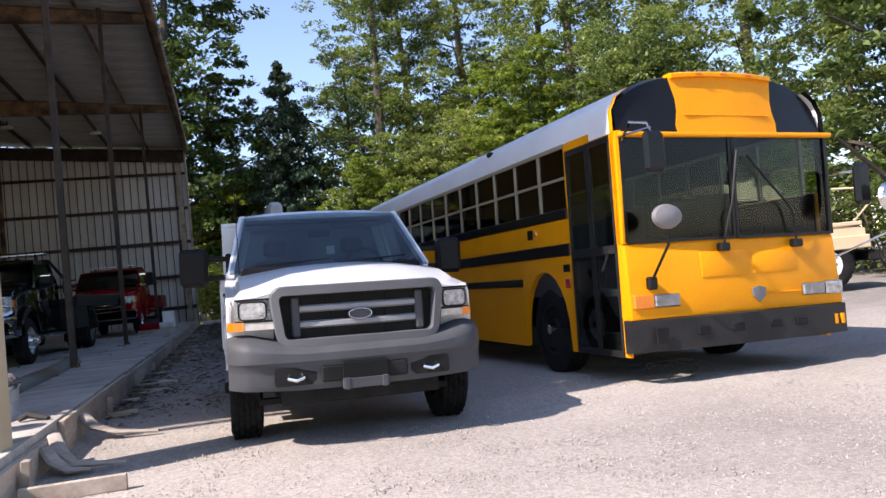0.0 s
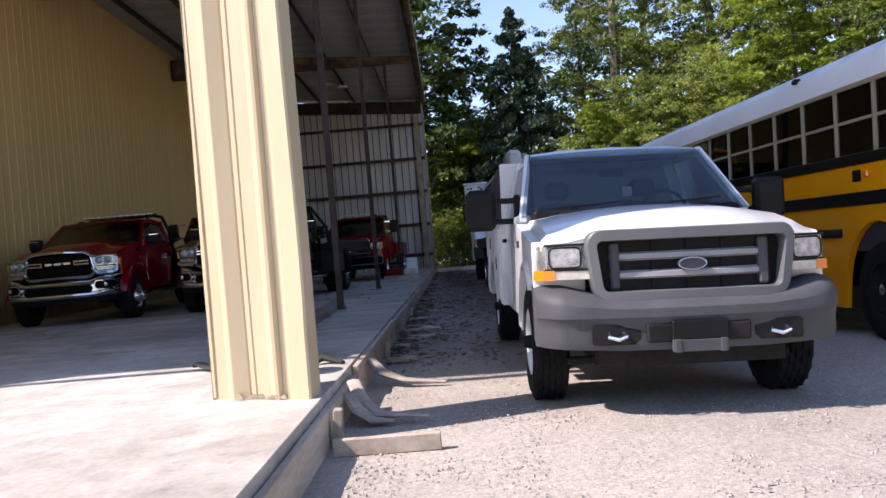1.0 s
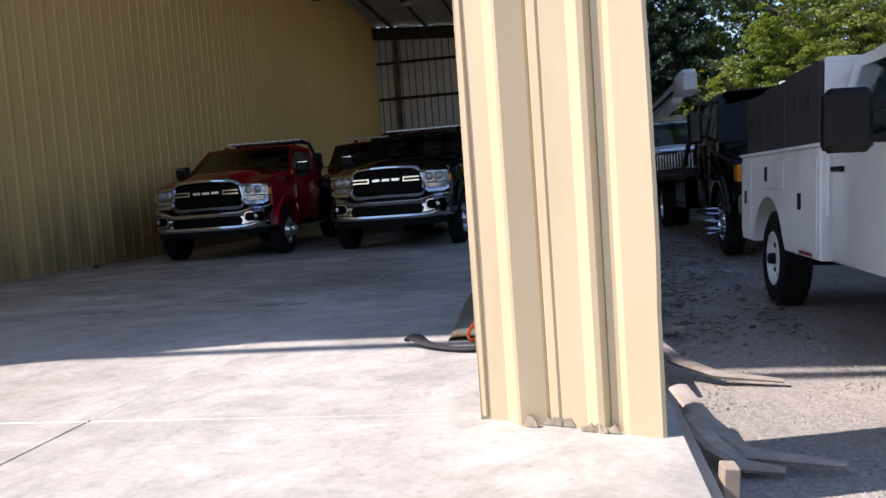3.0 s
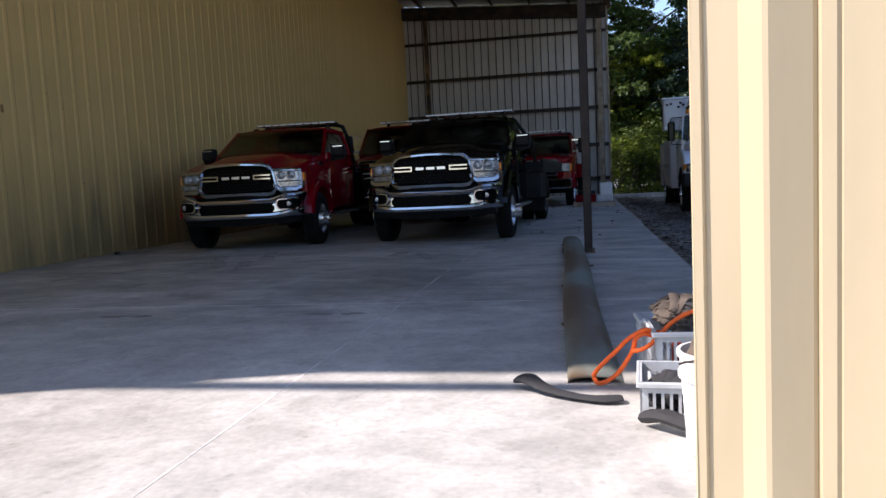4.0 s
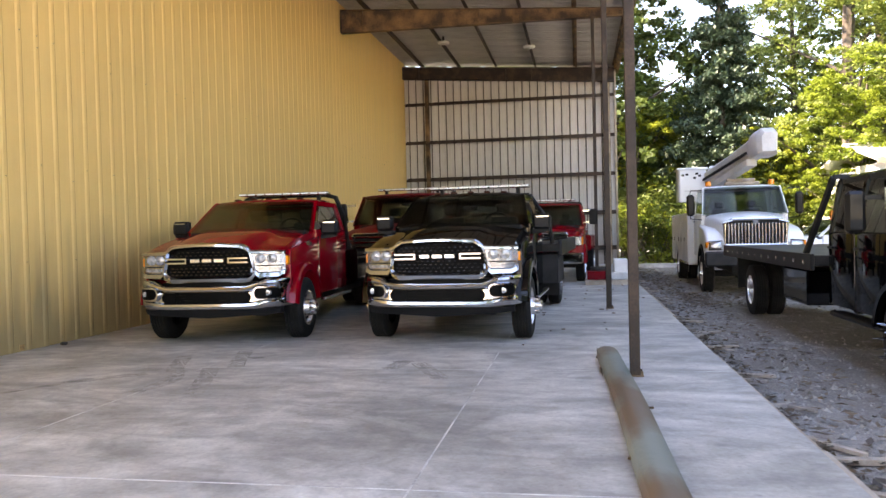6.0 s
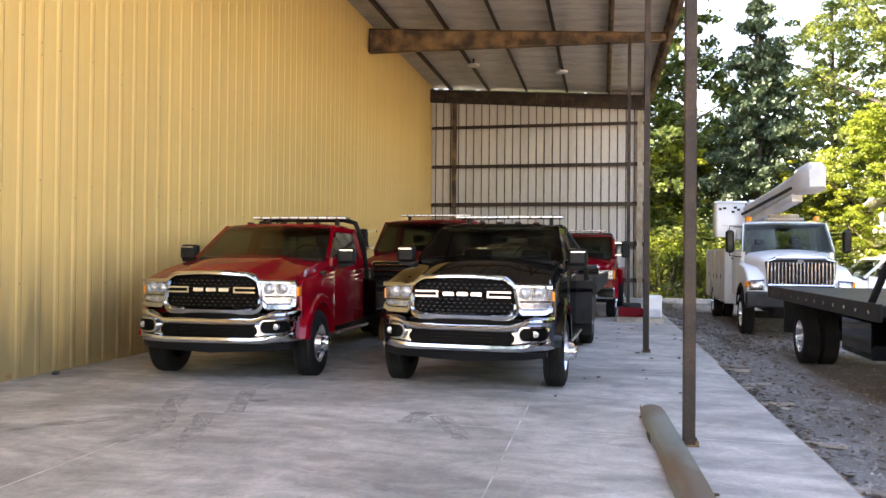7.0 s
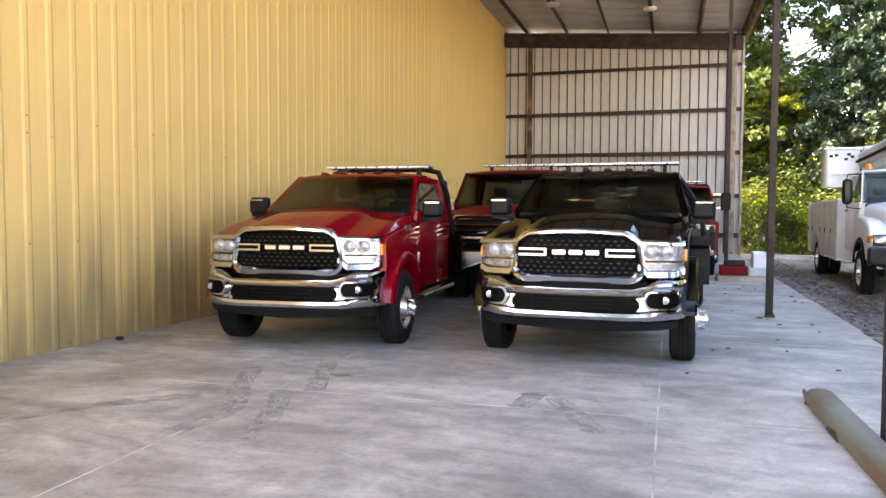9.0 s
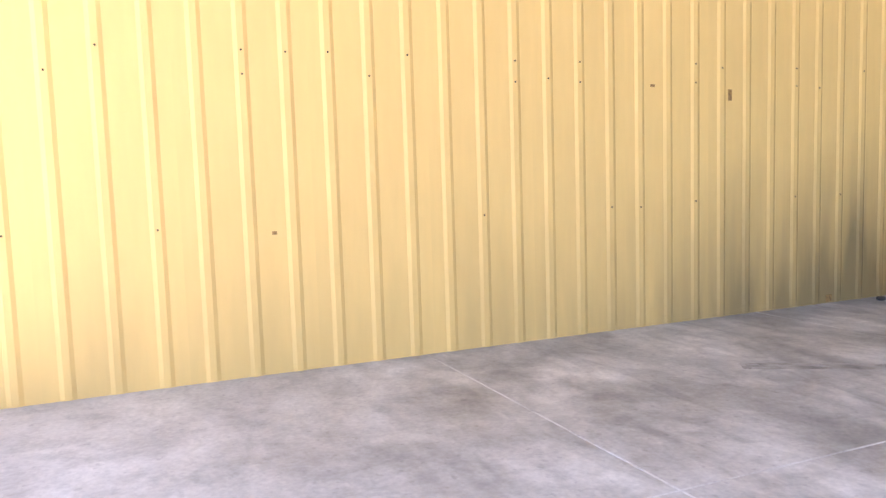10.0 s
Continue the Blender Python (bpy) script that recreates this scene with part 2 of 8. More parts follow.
CONC_SIDE = mat("concrete_edge", (0.26, 0.25, 0.24), 0.9, 0, scale=2, fine=50, bump=0.3)
JOINT = mat("joint_filler", (0.50, 0.485, 0.46), 0.9, 0, var=0.35, scale=3, fine=40)
YELLOW = mat("yellow_sheet_metal", (0.70, 0.465, 0.175), 0.55, 0, var=0.07, scale=0.8, fine=12, bump=0.03, stretch=(1, 1, 0.15), rand=0.03)
YELLOW_PALE = mat("pale_yellow_sheet_metal", (0.51, 0.41, 0.255), 0.42, 0, var=0.06, scale=2, fine=14, bump=0.03, stretch=(1, 1, 0.2))
SHEET_WHITE = mat("weathered_white_sheet", (0.33, 0.30, 0.265), 0.6, 0, scale=1.0, fine=20, bump=0.05, col2=(0.54, 0.515, 0.475), stretch=(1, 1, 0.12), blot=0.42, rand=0.05)
SHEET_ROOF = mat("roof_sheet_underside", (0.28, 0.265, 0.245), 0.55, 0, scale=0.9, fine=25, bump=0.05, col2=(0.44, 0.425, 0.40), blot=0.45, rand=0.05)
RUST = mat("rusty_brown_steel", (0.045, 0.027, 0.017), 0.7, 0.1, scale=2.4, fine=40, bump=0.15, col2=(0.28, 0.17, 0.08), blot=0.56)
STEEL_DARK = mat("dark_primed_steel", (0.024, 0.016, 0.012), 0.6, 0.0, scale=3, fine=40, bump=0.1, col2=(0.08, 0.05, 0.032), blot=0.62, spec=0.3)
STEEL_TAN = mat("tan_weathered_steel", (0.20, 0.14, 0.08), 0.6, 0.2, scale=2.5, fine=40, bump=0.12, col2=(0.42, 0.36, 0.27), blot=0.5)
GUTTER = channel_material()
WOOD = mat("form_board_wood", (0.27, 0.21, 0.155), 0.9, 0, scale=3.5, fine=40, bump=0.5, col2=(0.46, 0.39, 0.315), stretch=(1, 0.2, 1), rand=0.12)
WOOD_GREY = mat("grey_weathered_wood", (0.20, 0.165, 0.135), 0.9, 0, scale=4, fine=40, bump=0.6, col2=(0.42, 0.37, 0.32), stretch=(0.3, 1, 1), rand=0.18)
CHROME = mat("chrome", (0.46, 0.47, 0.49), 0.08, 1.0, var=0.05, scale=3, fine=20, bump=0.0)
DARKCHROME = mat("smoked_chrome", (0.05, 0.05, 0.052), 0.25, 1.0, var=0.1, bump=0.0)
ALU = mat("polished_aluminium", (0.72, 0.72, 0.73), 0.22, 1.0, var=0.08, scale=8, bump=0.02)
RED = mat("red_car_paint", (0.21, 0.0015, 0.007), 0.45, 0.0, var=0.05, scale=1.2, bump=0.0, coat=0.55, spec=0.0)
REDDULL = mat("dark_red_truck_paint", (0.17, 0.004, 0.008), 0.5, 0.0, var=0.08, scale=1.2, bump=0.0, coat=0.2, spec=0.05)
BLACK = mat("black_car_paint", (0.0018, 0.0018, 0.0021), 0.4, 0.0, var=0.05, bump=0.0, coat=0.6, spec=0.0)
WHITE = mat("white_truck_paint", (0.72, 0.73, 0.74), 0.35, 0.0, var=0.04, scale=1.5, bump=0.0, coat=0.7)
WHITE_OLD = mat("worn_white_paint", (0.50, 0.50, 0.48), 0.5, 0.0, scale=1.6, fine=30, bump=0.03, col2=(0.70, 0.70, 0.68), blot=0.4)
GRILLEGREY = mat("dark_grey_grille_plastic", (0.10, 0.102, 0.108), 0.5, 0.0, var=0.08, bump=0.02)
GREYPLASTIC = mat("grey_painted_bumper", (0.058, 0.061, 0.066), 0.65, 0.0, scale=3, fine=60, var=0.14, bump=0.06, spec=0.35)
PLASTIC = mat("black_plastic", (0.006, 0.006, 0.0065), 0.5, 0, var=0.15, scale=5, bump=0.03, spec=0.2)
INTERIOR = mat("dark_interior", (0.032, 0.032, 0.034), 0.8, 0, var=0.2, scale=5, bump=0.05)
RUBBER = mat("tyre_rubber", (0.006, 0.006, 0.006), 0.85, 0, scale=6, fine=60, bump=0.15, col2=(0.017, 0.016, 0.015), blot=0.5, spec=0.15)
CHASSIS = mat("chassis_black", (0.007, 0.007, 0.007), 0.7, 0, scale=5, fine=40, bump=0.1, col2=(0.018, 0.017, 0.016), spec=0.2)
FLATDECK = mat("black_steel_deck", (0.010, 0.010, 0.011), 0.5, 0.1, scale=3, fine=40, bump=0.06, col2=(0.024, 0.024, 0.025), spec=0.25)
BUSYELLOW = mat("school_bus_yellow", (0.80, 0.30, 0.002), 0.45, 0, var=0.06, scale=1.5, fine=30, bump=0.01, coat=0.1, spec=0.15)
BUSWHITE = mat("bus_roof_white", (0.80, 0.81, 0.82), 0.45, 0, var=0.05, scale=1.2, bump=0.02)
BUSTAN = mat("tan_window_frame", (0.30, 0.25, 0.165), 0.5, 0, var=0.1, scale=3, bump=0.02)
BUSBLACK = mat("bus_black_trim", (0.006, 0.006, 0.0065), 0.35, 0, var=0.1, bump=0.01, coat=0.15, spec=0.2)
BUMPERBLACK = mat("black_steel_bumper", (0.012, 0.012, 0.0125), 0.5, 0.1, scale=4, bump=0.03, col2=(0.024, 0.023, 0.023), spec=0.3)
TAN = mat("desert_tan_paint", (0.50, 0.40, 0.25), 0.7, 0, var=0.08, scale=2, bump=0.05)
GLASS = glass("vehicle_glass", (0.93, 1.0, 0.98), 0.85, 0.02, 0.05)
GLASS_SHADE = glass("green_tinted_glass", (0.92, 1.0, 0.95), 0.6)
GLASS_BLUE = glass("blue_tinted_glass", (0.84, 0.95, 1.0), 0.66, 0.02, 0.055)
GLASS_CAB = glass("smoky_cab_glass", (0.95, 1.0, 0.97), 0.55)
GLASS_DARK = glass("tinted_glass", (0.92, 1.0, 0.98), 0.33)
LENS = glass("clear_lens", (1.0, 1.0, 1.0), 0.9, 0.05)
GRILLEBLACK = mat("gloss_black_grille", (0.0018, 0.0018, 0.0018), 0.45, 0, var=0.1, bump=0.0, spec=0.06)
SMOKED = mat("smoked_marker_lens", (0.05, 0.012, 0.006), 0.25, 0, var=0.1, bump=0.0)
LAMPGREY = mat("lamp_glass_bowl", (0.34, 0.345, 0.36), 0.12, 0.5, var=0.35, scale=25, bump=0.2, coat=0.6)
AMBER = mat("amber_lens", (0.80, 0.22, 0.01), 0.2, 0, var=0.1, bump=0.0, coat=0.5)
REDLENS = mat("red_lens", (0.35, 0.01, 0.01), 0.2, 0, var=0.1, bump=0.0, coat=0.5)
REFLECT = mat("lamp_reflector", (0.38, 0.38, 0.40), 0.16, 0.9, var=0.35, scale=14, fine=40, bump=0.9, coat=0.5)
MIRROR = mat("mirror_glass", (0.85, 0.87, 0.9), 0.02, 1.0, var=0.0, bump=0.0)
CRATE = mat("grey_white_crate_plastic", (0.50, 0.51, 0.51), 0.55, 0, var=0.1, scale=6, bump=0.03)
PAIL = mat("white_pail_plastic", (0.74, 0.74, 0.72), 0.45, 0, var=0.05, scale=5, bump=0.02)
ORANGE = mat("orange_webbing", (0.85, 0.13, 0.015), 0.7, 0, var=0.12, scale=12, fine=200, bump=0.3)
STRAP = mat("dark_webbing", (0.030, 0.029, 0.030), 0.85, 0, var=0.2, scale=12, fine=200, bump=0.3)
CLOTHPALE = mat("pale_grey_webbing", (0.20, 0.185, 0.17), 0.9, 0, var=0.3, scale=10, fine=100, bump=0.4)
CLOTH = mat("grey_webbing", (0.075, 0.068, 0.062), 0.9, 0, var=0.3, scale=10, fine=100, bump=0.4)
SEAT = mat("grey_seat_vinyl", (0.075, 0.072, 0.07), 0.6, 0, var=0.15, scale=5, bump=0.1)
BARK = mat("tree_bark", (0.055, 0.042, 0.032), 0.95, 0, scale=3, fine=25, bump=0.8, col2=(0.11, 0.09, 0.07), stretch=(1, 1, 0.3))
LAMPWHITE = glow("lamp_diffuser", (0.55, 0.55, 0.53), 0.0)
LEAF_DARK = leafy("dark_green_leaves", (0.02, 0.042, 0.016), (0.11, 0.17, 0.055))
LEAF_MID = leafy("green_leaves", (0.03, 0.06, 0.015), (0.22, 0.29, 0.065))
LEAF_BRIGHT = leafy("light_green_leaves", (0.04, 0.075, 0.018), (0.36, 0.43, 0.10))
LEAF_SUN = leafy("yellow_green_leaves", (0.08, 0.13, 0.015), (0.35, 0.42, 0.05), 0.45, 0.5)
LEAF_CONIFER = leafy("conifer_needles", (0.018, 0.042, 0.024), (0.075, 0.12, 0.065), 0.3, 0.2)
LITTER = leafy("brown_leaf_litter", (0.05, 0.03, 0.018), (0.17, 0.11, 0.06), 0.1, 0.1)
TYREMARK = mat("tyre_rubber_mark", (0.31, 0.29, 0.26), 0.8, 0, var=0.35, scale=8, bump=0.0)
REDCASE = mat("faded_red_plastic", (0.36, 0.04, 0.03), 0.5, 0, var=0.15, scale=8, bump=0.03)
PLATEGREY = mat("grey_plate", (0.16, 0.16, 0.17), 0.5, 0, var=0.05, bump=0.0)


# ---- mesh helpers ----
def mesh_of(bm, smooth=True, angle=32):
    me = bpy.data.meshes.new("m")
    bmesh.ops.recalc_face_normals(bm, faces=bm.faces)
    bm.to_mesh(me)
    bm.free()
    if smooth:
        me.polygons.foreach_set("use_smooth", [True] * len(me.polygons))
        me.set_sharp_from_angle(angle=radians(angle))
    return me


def part(name, bm, material, parent=None, label="", smooth=True, m=None):
    me = bm if isinstance(bm, bpy.types.Mesh) else mesh_of(bm, smooth)
    if not me.materials:
        me.materials.append(material)
    ob = new(name, me)
    if parent:
        ob.parent = parent
    if m is not None:
        ob.matrix_basis = m
    if label:
        ob["label"] = label
    return ob


def thing(name, label, category, group="", m=None):
    ob = new(name)
    ob.empty_display_size = 0.3
    if m is not None:
        ob.matrix_basis = m
    return tagged(ob, label, category, group)


def box(bm, x0, x1, y0, y1, z0, z1, bev=0.0, seg=1):
    g = bmesh.ops.create_cube(bm, size=1, matrix=Matrix.Translation(((x0 + x1) / 2, (y0 + y1) / 2, (z0 + z1) / 2)) @ Matrix.Diagonal((abs(x1 - x0), abs(y1 - y0), abs(z1 - z0), 1)))
    if bev:
        es = {e for v in g["verts"] for e in v.link_edges}
        bmesh.ops.bevel(bm, geom=list(es), offset=bev, segments=seg, profile=0.5, affect="EDGES")
    return bm


def boxes(*rows, bev=0.0):
    bm = bmesh.new()
    for r in rows:
        box(bm, *r[:6], r[6] if len(r) > 6 else bev)
    return bm


def hexa(bm, pts, bev=0.0, seg=2):
    """Eight corners: four below, four above, both in the same order round."""
    v = [bm.verts.new(p) for p in pts]
    fs = [bm.faces.new([v[i] for i in f]) for f in ((3, 2, 1, 0), (4, 5, 6, 7), (0, 1, 5, 4), (1, 2, 6, 5), (2, 3, 7, 6), (3, 0, 4, 7))]
    if bev:
        bmesh.ops.bevel(bm, geom=list({e for f in fs for e in f.edges}), offset=bev, segments=seg, profile=0.5, affect="EDGES")
    return bm


def prism(bm, outline, axis, a, b, bev=0.0, seg=2):
    """A flat outline drawn in the two other axes, pushed from a to b along the axis."""
    def at(p, w):
        return {"x": (w, p[0], p[1]), "y": (p[0], w, p[1]), "z": (p[0], p[1], w)}[axis]
    lo, hi = [bm.verts.new(at(p, a)) for p in outline], [bm.verts.new(at(p, b)) for p in outline]
    n = len(outline)
    bm.faces.new(lo[::-1])
    top = bm.faces.new(hi)
    for i in range(n):
        bm.faces.new((lo[i], lo[(i + 1) % n], hi[(i + 1) % n], hi[i]))
    if bev:
        bmesh.ops.bevel(bm, geom=list(top.edges), offset=bev, segments=seg, profile=0.5, affect="EDGES", clamp_overlap=True)
    return bm


def loft(bm, rings, closed=True, caps=True):
    vs = [[bm.verts.new(p) for p in r] for r in rings]
    n = len(rings[0])
    for a, b in zip(vs, vs[1:]):
        for i in range(n if closed else n - 1):
            bm.faces.new((a[i], a[(i + 1) % n], b[(i + 1) % n], b[i]))
    if caps and closed:
        bm.faces.new(vs[0][::-1])
        bm.faces.new(vs[-1])
    return bm


def tube(bm, path, r, n=8, closed=False, flat=1.0):
    """A round bar along a path; flat squeezes it along its second axis."""
    P = [Vector(p) for p in path]
    rings = []
    for i, p in enumerate(P):
        a, b = P[i - 1] if i or closed else p, P[(i + 1) % len(P)] if i < len(P) - 1 or closed else p
        d = (b - a).normalized()
        u = d.cross(Vector((0, 0, 1)) if abs(d.z) < 0.9 else Vector((0, 1, 0))).normalized()
        w = d.cross(u)
        rr = r[i] if isinstance(r, (list, tuple)) else r
        rings.append([p + rr * (math.cos(k * 2 * math.pi / n) * u + flat * math.sin(k * 2 * math.pi / n) * w) for k in range(n)])
    if closed:
        rings.append(rings[0])
    return loft(bm, rings, True, not closed)


def bar(bm, a, b, w, h=None):
    """A square bar from a to b."""
    a, b, h = Vector(a), Vector(b), h or w
    d = (b - a).normalized()
    u = d.cross(Vector((0, 0, 1)) if abs(d.z) < 0.95 else Vector((0, 1, 0))).normalized()
    v = d.cross(u)
    q = [(-1, -1), (1, -1), (1, 1), (-1, 1)]
    return loft(bm, [[p + u * (s * w / 2) + v * (t * h / 2) for s, t in q] for p in (a, b)])


def spin(bm, prof, n=32, c=(0, 0, 0), axis="x"):
    """A profile of (along, radius) turned round an axis through c."""
    rings = []
    for k in range(n):
        a = 2 * math.pi * k / n
        row = []
        for s, r in prof:
            p = (s, r * math.cos(a), r * math.sin(a))
            if axis == "y":
                p = (p[1], p[0], p[2])
            elif axis == "z":
                p = (p[1], p[2], p[0])
            row.append((p[0] + c[0], p[1] + c[1], p[2] + c[2]))
        rings.append(row)
    rings.append(rings[0])
    loft(bm, rings, False, False)
    bmesh.ops.remove_doubles(bm, verts=bm.verts, dist=0.0003)
    return bm


def pane(bm, bl, br, tr, tl, bulge=(0, 0, 0), n=8, rows=1, thick=0.008):
    """A sheet between four corners, bowed along its width by bulge, with a thickness."""
    bl, br, tr, tl, bu = (Vector(p) for p in (bl, br, tr, tl, bulge))
    nrm = (br - bl).cross(tl - bl).normalized() * thick
    grid = []
    for off in (Vector(), -nrm):
        rowsv = []
        for j in range(rows + 1):
            t = j / rows
            rowsv.append([bm.verts.new(bl.lerp(br, i / n).lerp(tl.lerp(tr, i / n), t) + bu * (1 - (2 * i / n - 1) ** 2) + off) for i in range(n + 1)])
        grid.append(rowsv)
    for g in grid:
        for a, b in zip(g, g[1:]):
            for i in range(n):
                bm.faces.new((a[i], a[i + 1], b[i + 1], b[i]))
    A, B = grid
    for j in range(rows):
        for k in (0, n):
            bm.faces.new((A[j][k], A[j + 1][k], B[j + 1][k], B[j][k]))
    for i in range(n):
        for j in (0, rows):
            bm.faces.new((A[j][i], A[j][i + 1], B[j][i + 1], B[j][i]))
    return bm


def rounded(w, h, r, n=5):
    """A rectangle w by h about the middle with round corners, as points."""
    pts = []
    for cx, cy, a0 in ((w / 2 - r, h / 2 - r, 0), (-w / 2 + r, h / 2 - r, 90), (-w / 2 + r, -h / 2 + r, 180), (w / 2 - r, -h / 2 + r, 270)):
        for k in range(n + 1):
            a = radians(a0 + 90 * k / n)
            pts.append((cx + r * math.cos(a), cy + r * math.sin(a)))
    return pts


def arch(cy, r, z0, n=12, cz=None, lo=0.0):
    """Points of a wheel arch from front to back, over a wheel at cy."""
    cz = z0 if cz is None else cz
    out = []
    for k in range(n + 1):
        a = math.pi - math.pi * k / n
        out.append((cy + r * math.cos(a), max(lo, cz + r * math.sin(a))))
    return out


def ribbed(width, height, pitch, rise=0.032, foot=0.085, crown=0.035, beads=True):
    """An upright sheet with trapezoid ribs, width along x, ribs out along -y."""
    prof, x = [(0, 0)], pitch / 2
    while x < width:
        prof += [(x - foot / 2, 0), (x - crown / 2, -rise), (x + crown / 2, -rise), (x + foot / 2, 0)]
        for q in (pitch * 0.38, pitch * 0.62) if beads else ():
            if x + q + 0.012 < width:
                prof += [(x + q - 0.012, 0), (x + q, -0.004), (x + q + 0.012, 0)]
        x += pitch
    prof.append((width, 0))
    bm = bmesh.new()
    loft(bm, [[(px, py, z) for px, py in prof] for z in (0, height)], False, False)
    return bm


LAMPPALE = mat("pale_lamp_strip", (0.5, 0.47, 0.42), 0.25, 0.2, var=0.2, scale=9, fine=30, bump=0.2, coat=0.6)
LAMPCLEAR = mat("frosted_lamp_glass", (0.24, 0.242, 0.24), 0.15, 0.3, var=0.35, scale=9, fine=30, bump=0.3, coat=0.7)
HEADLINER = mat("pale_grey_headliner", (0.07, 0.066, 0.06), 0.9, 0, var=0.1, scale=6, bump=0.05)
EMBLEM = mat("dark_blue_emblem", (0.02, 0.024, 0.035), 0.3, 0, var=0.1, bump=0.0, coat=0.4)
MIRRORBACK = mat("grey_mirror_shell", (0.17, 0.165, 0.17), 0.45, 0, var=0.1, bump=0.0)
SCUFF = mat("bare_scuffed_metal", (0.32, 0.275, 0.20), 0.7, 0, var=0.3, scale=20, bump=0.1)
BROWNCLOTH = mat("brown_webbing", (0.12, 0.09, 0.066), 0.9, 0, var=0.4, scale=10, fine=100, bump=0.4)


def curved(path, n=8):
    """A path with points put in between so that it bends softly."""
    P = [Vector(p) for p in path]
    out = []
    for i in range(len(P) - 1):
        a, b, c, d = P[max(i - 1, 0)], P[i], P[i + 1], P[min(i + 2, len(P) - 1)]
        for k in range(n):
            t = k / n
            out.append(0.5 * ((2 * b) + (c - a) * t + (2 * a - 5 * b + 4 * c - d) * t * t + (3 * b - a - 3 * c + d) * t ** 3))
    return out + [P[-1]]
BOOMWHITE = mat("weathered_fibreglass", (0.38, 0.38, 0.375), 0.5, 0.0, scale=1.6, fine=30, bump=0.03, col2=(0.54, 0.54, 0.53), blot=0.4)
RACKBOARD = mat("dark_rack_board", (0.035, 0.033, 0.032), 0.7, 0, var=0.2, scale=3, bump=0.05)


def spread(a, b, n):
    return [a + (b - a) * k / n for k in range(n + 1)]


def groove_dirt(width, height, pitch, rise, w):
    """Dark strips that paint the shade into the grooves of a sheet made by ribbed()."""
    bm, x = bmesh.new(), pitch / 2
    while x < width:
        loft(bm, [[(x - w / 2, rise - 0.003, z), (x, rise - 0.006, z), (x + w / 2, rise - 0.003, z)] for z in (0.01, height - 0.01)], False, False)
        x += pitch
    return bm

# ---- ground ----
FLOOR = 0.25


def ground_z(x, y):
    """The yard falls gently away from the slab."""
    return -0.033 * min(6.4, max(0.0, x + 0.1))


def ground_sheet():
    xs = [-600, -200, -60, -20, -8, -4, -2, -1.4] + [-1.4 + 0.35 * i for i in range(1, 40)] + [14, 17, 22, 30, 60, 200, 600]
    ys = [-600, -200, -60, -20, -8, -3] + [-3 + 0.5 * i for i in range(1, 90)] + [44, 48, 60, 200, 600]
    bm = bmesh.new()
    rows = [[bm.verts.new((x, y, ground_z(x, y) + (0.018 * noise.noise((x * 1.1, y * 1.1, 3)) + 0.012 * noise.noise((x * 3, y * 3, 7)) if -1 < x < 13 and -3 < y < 42 else 0))) for x in xs] for y in ys]
    for a, b in zip(rows, rows[1:]):
        for i in range(len(xs) - 1):
            bm.faces.new((a[i], a[i + 1], b[i + 1], b[i]))
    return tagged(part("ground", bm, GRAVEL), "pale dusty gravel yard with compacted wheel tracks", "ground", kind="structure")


ground_sheet()


def stones(name, count, area, size, material, seed, label):
    rnd = random.Random(seed)
    verts, faces = [], []
    for _ in range(count):
        x, y = rnd.uniform(area[0], area[1]), rnd.uniform(area[2], area[3])
        if 0.05 < x < 1.8 and 5.8 < y < 10.4:
            continue
        s = size * rnd.uniform(0.5, 1.6)
        z = ground_z(x, y) + 0.018 * noise.noise((x * 1.1, y * 1.1, 3)) + 0.012 * noise.noise((x * 3, y * 3, 7)) - s * 0.15
        a, b = len(verts), rnd.uniform(0, 6.28)
        for k in range(4):
            q = b + k * 1.57 + rnd.uniform(-0.4, 0.4)
            verts.append((x + s * math.cos(q) * rnd.uniform(0.7, 1.2), y + s * math.sin(q) * rnd.uniform(0.7, 1.2), z))
        verts.append((x + s * 0.3 * rnd.uniform(-1, 1), y + s * 0.3 * rnd.uniform(-1, 1), z + s * rnd.uniform(0.6, 1.0)))
        faces += [(a, a + 1, a + 4), (a + 1, a + 2, a + 4), (a + 2, a + 3, a + 4), (a + 3, a, a + 4)]
    me = bpy.data.meshes.new("m")
    me.from_pydata(verts, [], faces)
    me.materials.append(material)
    return tagged(new(name, me), label, "gravel", kind="stuff")


stones("gravel_stones", 26000, (-0.95, 5.0, 2.0, 9.0), 0.0075, STONE, 4, "loose grey and tan crushed stone on the yard")
stones("gravel_stones", 6000, (-1.0, 1.6, 9.0, 26), 0.010, STONE, 5, "loose crushed stone along the shaded drive")

# ---- concrete floor in cast bays ----
floor = tagged(part("floor", boxes((-9.6, -1.215, -4.0, 36.2, -0.05, FLOOR - 0.012)), CONC_SIDE), "pale smooth concrete slab with dusty tyre marks", "floor", kind="structure")
XJ, YJ = [-9.52, -6.5, -3.5, -1.175], [-4.0, -1.15, 2.35, 5.76, 9.37, 12.88, 16.4, 19.9, 23.4, 26.9, 30.4, 36.1]
for x0, x1 in zip(XJ, XJ[1:]):
    for y0, y1 in zip(YJ, YJ[1:]):
        part("slab_bay", boxes((x0 + 0.003, x1 - 0.003, y0 + 0.003, y1 - 0.003, 0.02, FLOOR), bev=0.004), CONCRETE, floor)


